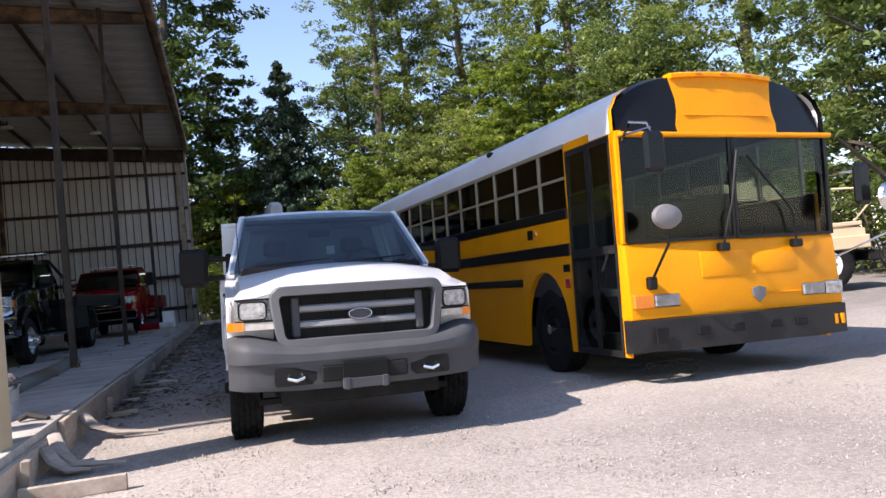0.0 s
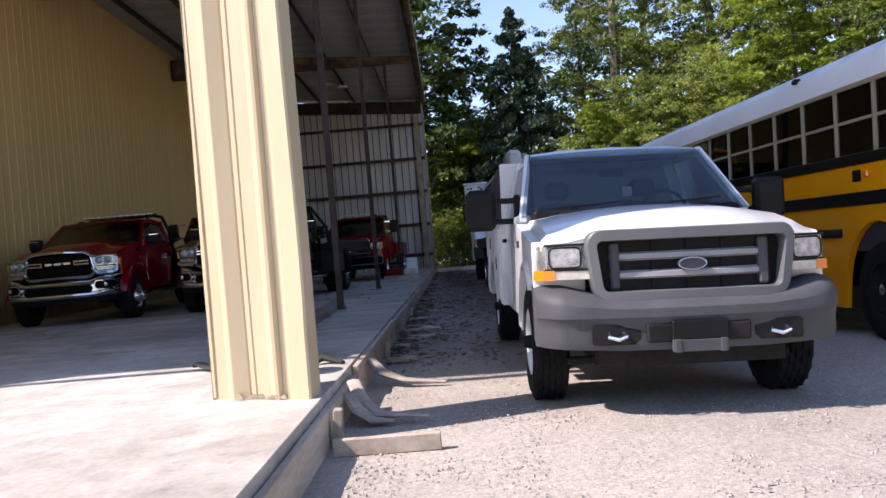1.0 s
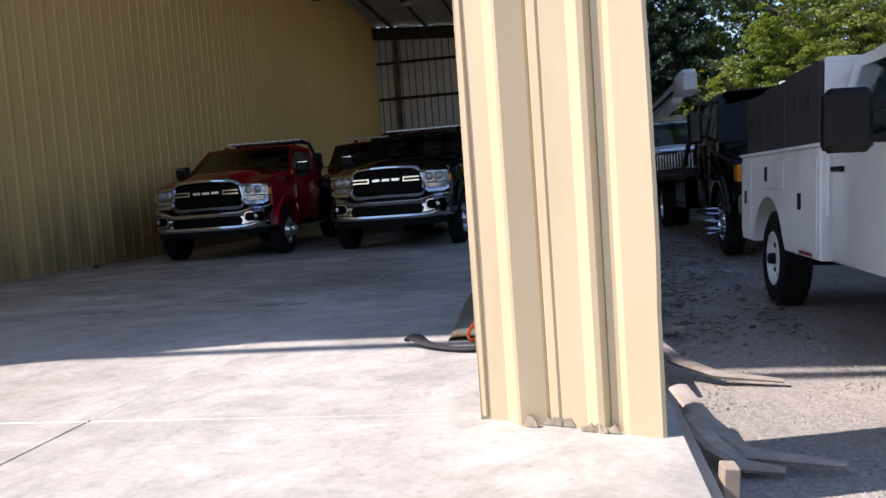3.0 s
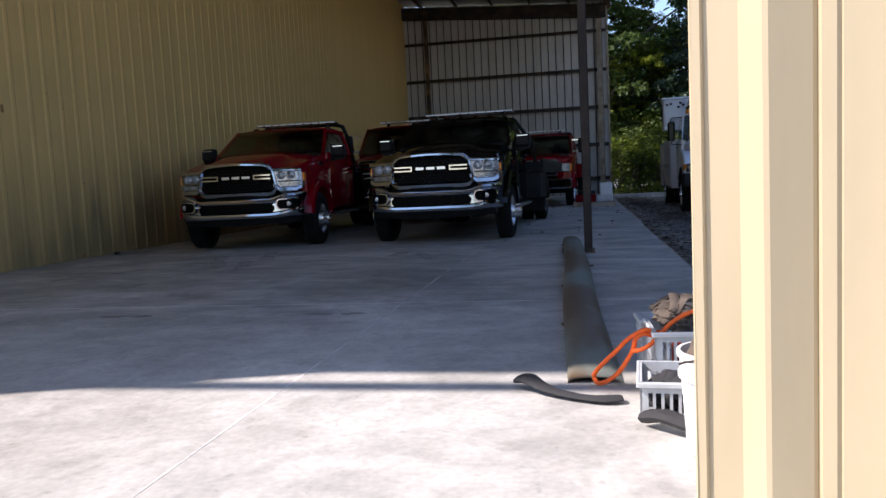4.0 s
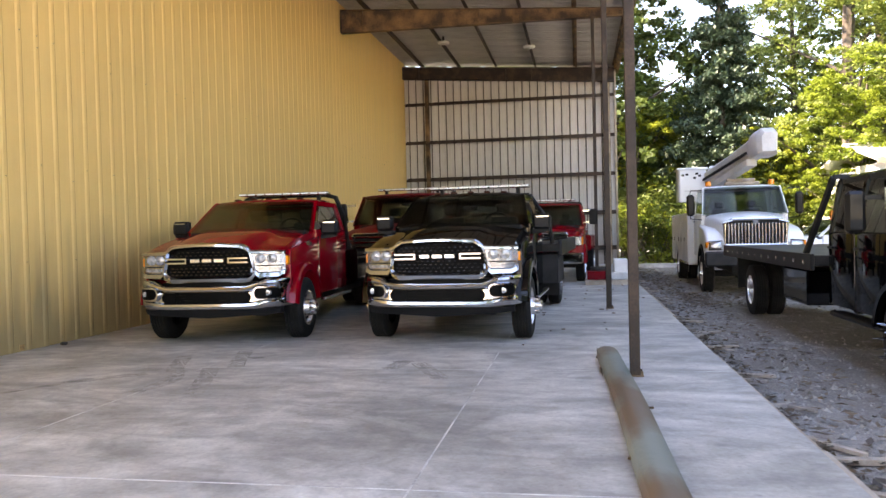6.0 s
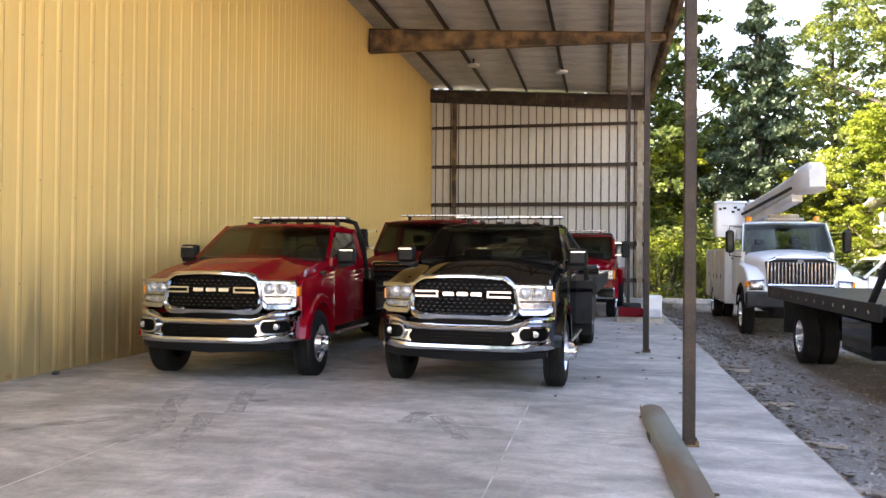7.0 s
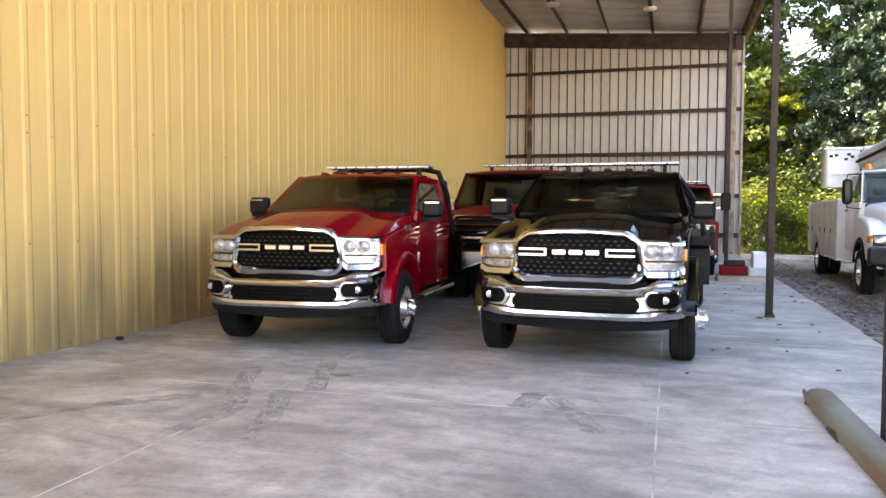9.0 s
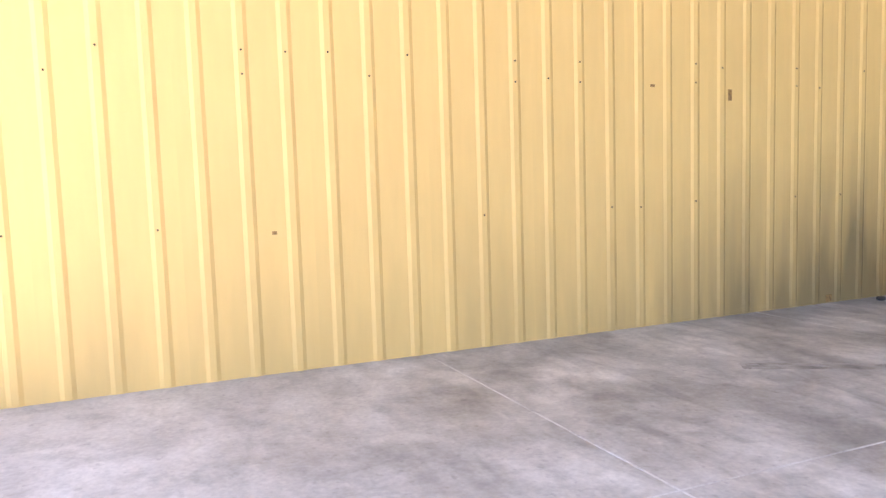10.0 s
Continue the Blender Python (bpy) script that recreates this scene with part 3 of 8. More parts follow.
for x in XJ[1:-1]:
    part("joint_line", boxes((x - 0.006, x + 0.006, 5.78, 36.0, 0.1, FLOOR + 0.001)), JOINT, floor, smooth=False)
for y in YJ[4:-1]:
    part("joint_line", boxes((-9.5, -1.215, y - 0.006, y + 0.006, 0.1, FLOOR + 0.0012)), JOINT, floor, smooth=False)


def smear(x, y, w, h, seed):
    """A flat ragged spot of spilt oil on the slab."""
    r = random.Random(seed)
    bm = bmesh.new()
    prism(bm, [(x + w * math.cos(a) * r.uniform(0.7, 1.1), y + h * math.sin(a) * r.uniform(0.6, 1.15)) for a in [k * math.pi / 11 for k in range(22)]], "z", FLOOR - 0.003, FLOOR + 0.0016)
    return part("oil_spot", bm, OIL, floor, smooth=False)


for i, (x, y, w, h) in enumerate([(-5.68, 8.95, 0.13, 0.05), (-5.45, 8.95, 0.11, 0.05), (-4.03, 8.93, 0.12, 0.05), (-3.77, 8.93, 0.11, 0.045), (-6.21, 13.5, 0.12, 0.06), (-4.45, 13.3, 0.13, 0.05)]):
    smear(x, y, w, h, i + 5)


def tyre_mark(path, w, bars):
    bm = bmesh.new()
    P = [Vector((*p, FLOOR + 0.0015)) for p in path]
    fine = []
    for i in range(len(P) - 1):
        for k in range(10):
            t = k / 10
            p0, p1, p2, p3 = P[max(i - 1, 0)], P[i], P[i + 1], P[min(i + 2, len(P) - 1)]
            fine.append(0.5 * ((2 * p1) + (p2 - p0) * t + (2 * p0 - 5 * p1 + 4 * p2 - p3) * t * t + (3 * p1 - p0 - 3 * p2 + p3) * t ** 3))
    fine.append(P[-1])
    for s in range(bars):
        o = (s / max(1, bars - 1) - 0.5) * w
        prev = None
        for i, p in enumerate(fine):
            d = (fine[min(i + 1, len(fine) - 1)] - fine[max(i - 1, 0)]).normalized()
            nrm = Vector((-d.y, d.x, 0))
            cur = (bm.verts.new(p + nrm * (o - 0.008)), bm.verts.new(p + nrm * (o + 0.008)))
            if prev and random.Random(i * 7 + s).random() < 0.8:
                bm.faces.new((prev[0], prev[1], cur[1], cur[0]))
            prev = cur
    return bm


for path in ([(-7.12, 13.6), (-6.85, 12.9), (-6.5, 12.2), (-6.55, 11.6)], [(-6.55, 14.0), (-6.36, 13.4), (-6.17, 12.9)], [(-6.42, 12.85), (-6.2, 12.3), (-5.95, 11.6)], [(-8.0, 11.2), (-7.5, 12.0), (-6.95, 12.5)], [(-4.43, 13.4), (-4.5, 12.86)], [(-4.27, 13.24), (-3.87, 12.38)]):
    part("tyre_mark", tyre_mark(path, 0.16, 9), TYREMARK, floor, smooth=False)

# ---- timber form along the slab edge ----
for i, y in enumerate([-4.0, -0.2, 2.9, 6.7, 10.4, 14.1, 17.8, 21.5, 25.2, 28.9, 32.6]):
    z1 = 0.235 - 0.02 * (i % 3)
    b = part("form_board", boxes((-1.172, -1.127, y + 0.01, y + 3.68 if y < 2 else y + 3.66, ground_z(-1.1, y) - 0.03, z1), bev=0.004), WOOD)
    tagged(b, "long weathered timber form board against the slab edge", "board", "form boards")


def stake(x, y, h, lean, ang):
    st = part("form_stake", boxes((-0.025, 0.025, -0.035, 0.035, -0.15, h), bev=0.005), WOOD, m=pose(x, y, 0, 0, lean, ang))
    return tagged(st, "rough sawn wooden stake beside the form board", "stake", "form stakes")


for y, h in ((5.32, 0.21), (6.2, 0.2), (8.6, 0.17), (10.9, 0.18), (13.2, 0.15), (15.6, 0.16), (18.4, 0.17)):
    stake(-1.085, y, h, 4, random.Random(int(y * 10)).uniform(-10, 10))
tagged(part("brace_board", boxes((-1.08, -0.52, -0.045, 0.0, 0.0, 0.088), bev=0.004), WOOD, m=pose(0, 5.14, 0, 0, 0, -1)), "weathered timber brace lying on the gravel from the form board", "board")


def root(pts, r):
    bm = bmesh.new()
    tube(bm, pts, r, 8, flat=0.55)
    return tagged(part("curved_offcut", bm, WOOD_GREY), "grey curved weathered wood offcut leaning on the form board", "wood scrap", "wood scraps")


root([(-1.1, 6.2, 0.2), (-1.03, 5.99, 0.12), (-0.91, 5.83, 0.055), (-0.6, 5.77, 0.035)], [0.05, 0.055, 0.045, 0.02])
root([(-1.1, 5.92, 0.17), (-1.03, 5.82, 0.09), (-0.94, 5.75, 0.04), (-0.81, 5.73, 0.03)], [0.045, 0.05, 0.04, 0.02])
root([(-1.1, 7.3, 0.18), (-0.99, 7.1, 0.11), (-0.82, 6.98, 0.06), (-0.5, 6.92, 0.03)], [0.05, 0.05, 0.04, 0.02])
rs = random.Random(9)
for i in range(26):
    y = 8.3 + i * 0.85 + rs.uniform(-0.3, 0.3)
    w = rs.uniform(0.15, 0.5)
    s = part("wood_scrap", boxes((0, w, -rs.uniform(0.02, 0.05), 0.03, 0, rs.uniform(0.015, 0.05)), bev=0.003), WOOD_GREY if i % 3 else WOOD, m=pose(-1.06, y, 0.012, 0, rs.uniform(-2, 6), rs.uniform(-35, 20)))
    tagged(s, "splintered timber scrap on the dirt beside the slab", "wood scrap", "wood scraps")


# short boards left lying across the edge of the drive
for x0, y0, x1, y1, w, mt in ((-1.0, 13.97, -0.58, 13.86, 0.07, WOOD), (-0.98, 10.24, -0.60, 10.10, 0.06, WOOD), (-0.98, 11.45, -0.68, 11.02, 0.05, WOOD), (-1.0, 15.85, -0.54, 15.93, 0.06, WOOD), (-0.96, 19.2, -0.45, 19.02, 0.06, WOOD_GREY), (-0.85, 12.5, -0.62, 12.32, 0.04, WOOD_GREY), (-0.9, 17.3, -0.5, 17.42, 0.05, WOOD_GREY)):
    run_ = math.hypot(x1 - x0, y1 - y0)
    prof = [(0, -w / 2), (run_ * 0.94, -w / 2), (run_, -w * 0.1), (run_ * 0.97, w / 2), (0.02, w * 0.45)]
    b = part("board_offcut", prism(bmesh.new(), prof, "z", 0.0, 0.03, 0.004, 1), mt, m=pose(x0, y0, 0.012, 0, 0, math.degrees(math.atan2(y1 - y0, x1 - x0))))
    tagged(b, "short split timber offcut lying on the drive beside the slab", "board", "wood scraps")


def leaf_litter(count, area, seed):
    rnd = random.Random(seed)
    verts, faces = [], []
    for _ in range(count):
        x = area[0] + (area[1] - area[0]) * rnd.random() ** 1.7
        y = rnd.uniform(area[2], area[3])
        s, a = rnd.uniform(0.02, 0.075), rnd.uniform(0, 6.28)
        z = ground_z(x, y) + 0.03
        b = len(verts)
        for k, q in enumerate((1.0, 0.45, 1.0, 0.45)):
            verts.append((x + s * q * math.cos(a + k * 1.57), y + s * q * math.sin(a + k * 1.57), z + rnd.uniform(-0.01, 0.02)))
        faces.append((b, b + 1, b + 2, b + 3))
    me = bpy.data.meshes.new("m")
    me.from_pydata(verts, [], faces)
    me.materials.append(LITTER)
    return tagged(new("leaf_litter", me), "dry brown leaves and bark crumbs along the slab", "leaf litter", kind="stuff")


leaf_litter(2200, (-1.05, 0.2, 8.0, 36), 3)
stones("rubble", 1300, (-1.05, 0.1, 7.6, 30), 0.026, STONE_PALE, 15, "broken pale rubble along the slab edge")
stones("rubble", 1200, (-1.0, 2.2, 11, 36), 0.022, STONE_PALE, 16, "scattered pale rubble on the dirt drive")
leaf_litter(1500, (-0.5, 5.0, 21, 38), 8)
leaf_litter(900, (-0.3, 1.6, 21.5, 24.6), 12)
leaf_litter(500, (-1.08, -0.8, 8.5, 22), 14)
tagged(part("kerb", boxes((-1.0, 3.2, 37.4, 37.65, -0.05, 0.16), bev=0.02), CONCRETE), "pale concrete kerb at the end of the drive", "kerb", kind="structure")


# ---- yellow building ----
# mildew streaks, with shade low down and by the trucks put into the colour
def stained_shaded_yellow():
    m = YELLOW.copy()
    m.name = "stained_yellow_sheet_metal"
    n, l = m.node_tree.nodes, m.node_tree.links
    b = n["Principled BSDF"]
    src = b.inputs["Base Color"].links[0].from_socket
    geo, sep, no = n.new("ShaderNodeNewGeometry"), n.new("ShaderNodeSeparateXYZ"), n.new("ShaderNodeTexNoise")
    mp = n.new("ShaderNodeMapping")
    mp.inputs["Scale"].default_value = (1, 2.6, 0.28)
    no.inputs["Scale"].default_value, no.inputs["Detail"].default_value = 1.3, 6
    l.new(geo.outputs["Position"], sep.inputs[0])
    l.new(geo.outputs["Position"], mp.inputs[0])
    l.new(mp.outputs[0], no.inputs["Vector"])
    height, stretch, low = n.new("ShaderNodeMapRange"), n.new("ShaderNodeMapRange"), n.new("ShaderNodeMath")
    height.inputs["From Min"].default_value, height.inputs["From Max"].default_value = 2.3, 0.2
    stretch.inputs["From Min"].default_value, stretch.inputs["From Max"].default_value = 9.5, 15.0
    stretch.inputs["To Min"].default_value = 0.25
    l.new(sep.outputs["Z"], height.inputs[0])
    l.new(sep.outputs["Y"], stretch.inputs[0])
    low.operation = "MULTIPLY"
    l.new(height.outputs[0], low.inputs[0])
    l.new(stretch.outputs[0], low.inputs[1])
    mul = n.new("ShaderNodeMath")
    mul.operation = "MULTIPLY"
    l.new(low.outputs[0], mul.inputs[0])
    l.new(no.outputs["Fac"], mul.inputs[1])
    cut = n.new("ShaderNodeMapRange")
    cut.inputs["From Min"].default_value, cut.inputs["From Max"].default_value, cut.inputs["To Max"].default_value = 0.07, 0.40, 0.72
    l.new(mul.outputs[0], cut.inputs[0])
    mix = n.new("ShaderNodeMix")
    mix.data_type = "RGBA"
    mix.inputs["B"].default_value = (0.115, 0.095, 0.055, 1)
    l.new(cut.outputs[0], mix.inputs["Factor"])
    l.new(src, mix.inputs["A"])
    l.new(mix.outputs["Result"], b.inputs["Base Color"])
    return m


YELLOW_WALL = stained_shaded_yellow()
WALL_X, BACK_Y, FRONT_Y = -9.5, 35.8, 5.64


def roof_z(x):
    return 8.55 - (x - WALL_X) * 0.065


wall_west = tagged(part("wall_west", boxes((-9.8, -9.53, FRONT_Y, 36.3, 0.0, 8.9)), STEEL_TAN), "tall yellow ribbed sheet metal wall, grey mildew and painted shade low down", "wall", kind="structure")
RIB = 0.3145
sheet = mesh_of(ribbed(3 * RIB, 8.4, RIB, 0.0095, 0.105, 0.045, False), False)
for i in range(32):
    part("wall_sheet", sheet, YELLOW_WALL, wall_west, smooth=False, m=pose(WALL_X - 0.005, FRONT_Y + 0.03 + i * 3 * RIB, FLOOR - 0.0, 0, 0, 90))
# screws in rows on the ribs
bm = bmesh.new()
for z in (2.62, 2.45, 4.15, 4.3, 1.36):
    for i in range(96):
        if random.Random(i * 13 + int(z * 100)).random() < 0.32:
            bmesh.ops.create_cone(bm, cap_ends=True, segments=6, radius1=0.008, radius2=0.008, depth=0.01, matrix=pose(WALL_X + 0.006, FRONT_Y + 0.03 + (i + 0.5) * RIB, z + random.Random(i).uniform(-0.02, 0.02), 0, 90, 0))
part("wall_screws", bm, STEEL_DARK, wall_west, smooth=False)
bm = bmesh.new()
for y, z, w, h in ((9.9, 1.36, 0.02, 0.06), (9.6, 1.29, 0.015, 0.09), (11.63, 2.43, 0.04, 0.03), (12.53, 2.36, 0.04, 0.13), (13.87, 0.3, 0.07, 0.09), (8.2, 1.3, 0.03, 0.03)):
    box(bm, WALL_X - 0.003, WALL_X + 0.002, y - w * 0.6, y + w * 0.6, z - h * 0.4, z + h * 0.4, 0.0015)
part("wall_rust_spots", bm, RUSTSPOT, wall_west, smooth=False)
# unseen front and roof, positioned for the shadow edge they throw on the slab
tagged(part("wall_main_front", boxes((-31, -9.81, FRONT_Y, FRONT_Y + 0.25, -0.1, 9.0)), YELLOW_PALE), "unseen front of the tall yellow metal building, placed to shade the slab", "wall", kind="structure")
tagged(part("roof_main", prism(bmesh.new(), [(-9.53, 8.75), (-9.53, 8.95), (-20, 9.6), (-31, 8.95), (-31, 8.75)], "y", 5.15, 36.5), SHEET_ROOF), "unseen low pitched roof of the main building, placed for its shadow edge", "roof", kind="structure")

# ---- back wall with girts ----
wall_north = tagged(part("wall_north", boxes((-9.52, -1.1, BACK_Y + 0.05, BACK_Y + 0.2, 0.0, 8.05)), SHEET_WHITE), "weathered white ribbed sheet wall behind dark steel girts", "wall", kind="structure")
sheet = mesh_of(ribbed(0.915, 7.75, 0.305, -0.042, 0.055, 0.04), False)
dark_fill = mesh_of(groove_dirt(0.915, 7.75, 0.305, 0.042, 0.036), False)
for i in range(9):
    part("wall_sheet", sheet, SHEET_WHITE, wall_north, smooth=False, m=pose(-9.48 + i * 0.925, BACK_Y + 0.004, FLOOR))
    part("groove_dirt", dark_fill, GROOVE_SHADE, wall_north, smooth=False, m=pose(-9.48 + i * 0.925, BACK_Y + 0.004, FLOOR))
for z in (6.84, 5.29, 3.79, 2.28, 0.9):
    bm = boxes((-9.45, -1.15, BACK_Y - 0.2, BACK_Y, z - 0.012, z + 0.012), (-9.45, -1.15, BACK_Y - 0.2, BACK_Y - 0.185, z - 0.08, z + 0.02), (-9.45, -1.15, BACK_Y - 0.012, BACK_Y, z - 0.02, z + 0.08))
    part("girt", bm, STEEL_DARK, wall_north, smooth=False)
for x, w, mt in ((-8.54, 0.14, RUST), (-1.42, 0.2, STEEL_TAN)):
    part("wall_column", boxes((x - w / 2, x + w / 2, BACK_Y - 0.24, BACK_Y - 0.22, FLOOR, 7.82), (x - w / 2, x + w / 2, BACK_Y - 0.02, BACK_Y, FLOOR, 7.82), (x - 0.012, x + 0.012, BACK_Y - 0.24, BACK_Y, FLOOR, 7.82)), mt, wall_north, smooth=False)
part("corner_trim", boxes((-1.14, -1.06, BACK_Y - 0.1, BACK_Y + 0.24, 0.0, 8.0)), STEEL_TAN, wall_north)

# ---- lean-to roof ----
roof = tagged(part("roof", boxes((-9.5, -1.05, 35.9, 36.0, 7.6, 7.7)), SHEET_ROOF), "lean-to roof of ribbed metal sheets on rusty steel rafters", "roof", kind="structure")
run, slope = 8.62, math.atan(0.065)
sheet = mesh_of(ribbed(0.915, run, 0.305, 0.04, 0.055, 0.04), False)
dark_fill = mesh_of(groove_dirt(0.915, run, 0.305, -0.034, 0.032), False)
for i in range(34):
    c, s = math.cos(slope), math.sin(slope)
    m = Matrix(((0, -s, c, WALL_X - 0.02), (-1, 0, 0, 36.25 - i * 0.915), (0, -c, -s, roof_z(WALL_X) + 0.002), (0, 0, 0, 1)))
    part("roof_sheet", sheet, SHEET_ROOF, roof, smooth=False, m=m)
    part("groove_dirt", dark_fill, GROOVE_SHADE, roof, smooth=False, m=m)
for x in (-8.7, -7.2, -5.7, -4.15, -2.6, -1.12):
    z = roof_z(x) - 0.01
    bm = boxes((x - 0.006, x + 0.006, 5.5, 36.1, z - 0.2, z), (x - 0.07, x, 5.5, 36.1, z - 0.012, z), (x, x + 0.07, 5.5, 36.1, z - 0.2, z - 0.188))
    part("purlin", bm, RUST if x > -3 else STEEL_DARK, roof, smooth=False)
part("eave_trim", boxes((-1.06, -1.03, 5.2, 36.2, roof_z(-1.04) - 0.24, roof_z(-1.04) + 0.05), (-1.06, -0.94, 5.2, 36.2, roof_z(-1.04) - 0.25, roof_z(-1.04) - 0.235)), RUST, roof, smooth=False)


def rafter(y, low, deep_end, steel=RUST, start=WALL_X + 0.04):
    bm = bmesh.new()
    x0, x1 = start, -1.14
    t0, t1 = roof_z(x0) - 0.215, roof_z(x1) - 0.215
    b0, b1 = (low, t1 - deep_end)
    prism(bm, [(x0, b0), (x1, b1), (x1, t1), (x0, t0)], "y", y - 0.008, y + 0.008)
    for z0, z1 in ((t0, t1), (b0, b1)):
        hexa(bm, [(x0, y - 0.1, z0 - 0.009), (x1, y - 0.1, z1 - 0.009), (x1, y + 0.1, z1 - 0.009), (x0, y + 0.1, z0 - 0.009), (x0, y - 0.1, z0 + 0.009), (x1, y - 0.1, z1 + 0.009), (x1, y + 0.1, z1 + 0.009), (x0, y + 0.1, z0 + 0.009)])
    for k in (0.0, 0.08, 0.5, 0.62, 0.97):
        x = x0 + (x1 - x0) * k
        box(bm, x - 0.008, x + 0.008, y - 0.095, y + 0.095, b0 + (b1 - b0) * k, t0 + (t1 - t0) * k)
    return part("rafter", bm, steel, roof, smooth=False)


# unseen beam, sized and run past the wall to cast the slab's shadow band
part("front_beam", boxes((-12.2, -1.14, 5.07, 5.15, 7.87, 8.12), bev=0.004), RUST, roof, smooth=False)
rafter(12.65, 7.66, 0.2)
rafter(18.8, 7.66, 0.2)
rafter(27.4, 7.66, 0.2)
rafter(35.45, 7.85, 0.5, STEEL_DARK)
for x, y in ((-7.05, 31.3), (-4.15, 31.9)):
    lamp = thing("ceiling_lamp", "round white disc lamp under the lean-to roof", "lamp", "ceiling lamps", pose(x, y, roof_z(x) - 0.2))
    part("housing", spin(bmesh.new(), [(0.0, 0.0), (0.0, 0.2), (-0.05, 0.2), (-0.07, 0.17), (-0.07, 0.0)], 24, axis="z"), WHITE_OLD, lamp)
    part("diffuser", spin(bmesh.new(), [(-0.072, 0.0), (-0.072, 0.15), (-0.085, 0.12), (-0.09, 0.0)], 24, axis="z"), LAMPWHITE, lamp)
    part("stem", boxes((-0.03, 0.03, -0.03, 0.03, 0.0, 0.19)), STEEL_DARK, lamp)

for y, top in ((12.65, 7.66), (18.72, 7.9), (27.3, 7.66)):
    p = thing("steel_post", "dark brown square steel post on the slab", "post", "lean-to posts", pose(-2.1, y, FLOOR))
    part("shaft", boxes((-0.046, 0.046, -0.05, 0.05, 0.0, top - FLOOR), bev=0.006), STEEL_DARK, p)
    part("base_plate", boxes((-0.06, 0.075, -0.07, 0.07, 0.0, 0.012), bev=0.003), RUST, p)
    for k in (-0.06, 0.06):
        part("bolt", boxes((0.05, 0.07, k - 0.012, k + 0.012, 0.015, 0.05), bev=0.004), RUST, p)

# ---- yellow corner column ----
COLUMN = ((0.0, 0.012), (0.012, 0.0), (0.115, 0.0), (0.178, 0.042), (0.192, 0.042), (0.286, 0.004), (0.296, -0.006), (0.306, 0.007), (0.338, 0.007), (0.348, 0.0), (0.352, 0.004), (0.452, 0.004), (0.506, 0.034), (0.528, 0.030), (0.545, 0.0), (0.549, 0.006), (0.588, 0.0), (0.618, 0.02), (0.738, 0.024), (0.75, 0.012), (0.692, -0.183))
col = thing("corner_column", "pale yellow ribbed sheet metal corner column on the slab, dented and scuffed at the foot", "column", "", pose(-1.857, 5.69, FLOOR, 0, 0, -19.8) @ Matrix.Diagonal((0.89, 1, 1, 1)))
bm = bmesh.new()
for a, b in ((0.0, 0.545), (0.545, 0.75)):
    # two sheets lapped at the second rib; the free edge bulges a little where it was knocked
    prof = [q for q in COLUMN if a <= q[0] <= b]
    loft(bm, [[(u + (0.006 * math.sin(z * 2.3) if u > 0.7 and 0.4 < z < 3.5 else 0), -d + 0.004 * math.sin(z * 1.7 + u * 9), z) for u, d in prof] for z in spread(0.0, 7.6, 38)], False, False)
part("front_sheet", bm, YELLOW_PALE, col, smooth=False)
part("core", boxes((0.012, 0.672, 0.02, 0.182, 0.0, 7.6)), YELLOW_PALE, col, smooth=False)
part("corner_trim", boxes((-0.006, 0.028, -0.008, 0.195, 0.01, 7.6), bev=0.005), YELLOW_PALE, col, smooth=False)
bm = bmesh.new()
for i in range(15):
    r = random.Random(i + 40)
    x = 0.05 + i * 0.046
    pts = [(x - 0.03, 0.004), (x + 0.03, 0.004), (x + 0.026, r.uniform(0.008, 0.03)), (x + 0.012, r.uniform(0.02, 0.05)), (x - 0.01, r.uniform(0.015, 0.045)), (x - 0.028, r.uniform(0.008, 0.025))]
    if r.random() < 0.55:
        d = max(q[1] for q in COLUMN if abs(q[0] - x) < 0.05 or q[0] in (0.115, 0.452))
        prism(bm, pts, "y", -d - 0.003, -d + 0.004)
part("bare_metal_scuff", bm, SCUFF, col, smooth=False)

# ---- vehicles: x to the viewer's right, y from the bumper backwards, z up from the wheels' ground ----
def stud(parent, name, material, n, r0, r1, long, at, turn):
    bm = bmesh.new()
    bmesh.ops.create_cone(bm, cap_ends=True, segments=n, radius1=r0, radius2=r1, depth=long, matrix=pose(*at, 0, turn, 0))
    return part(name, bm, material, parent)


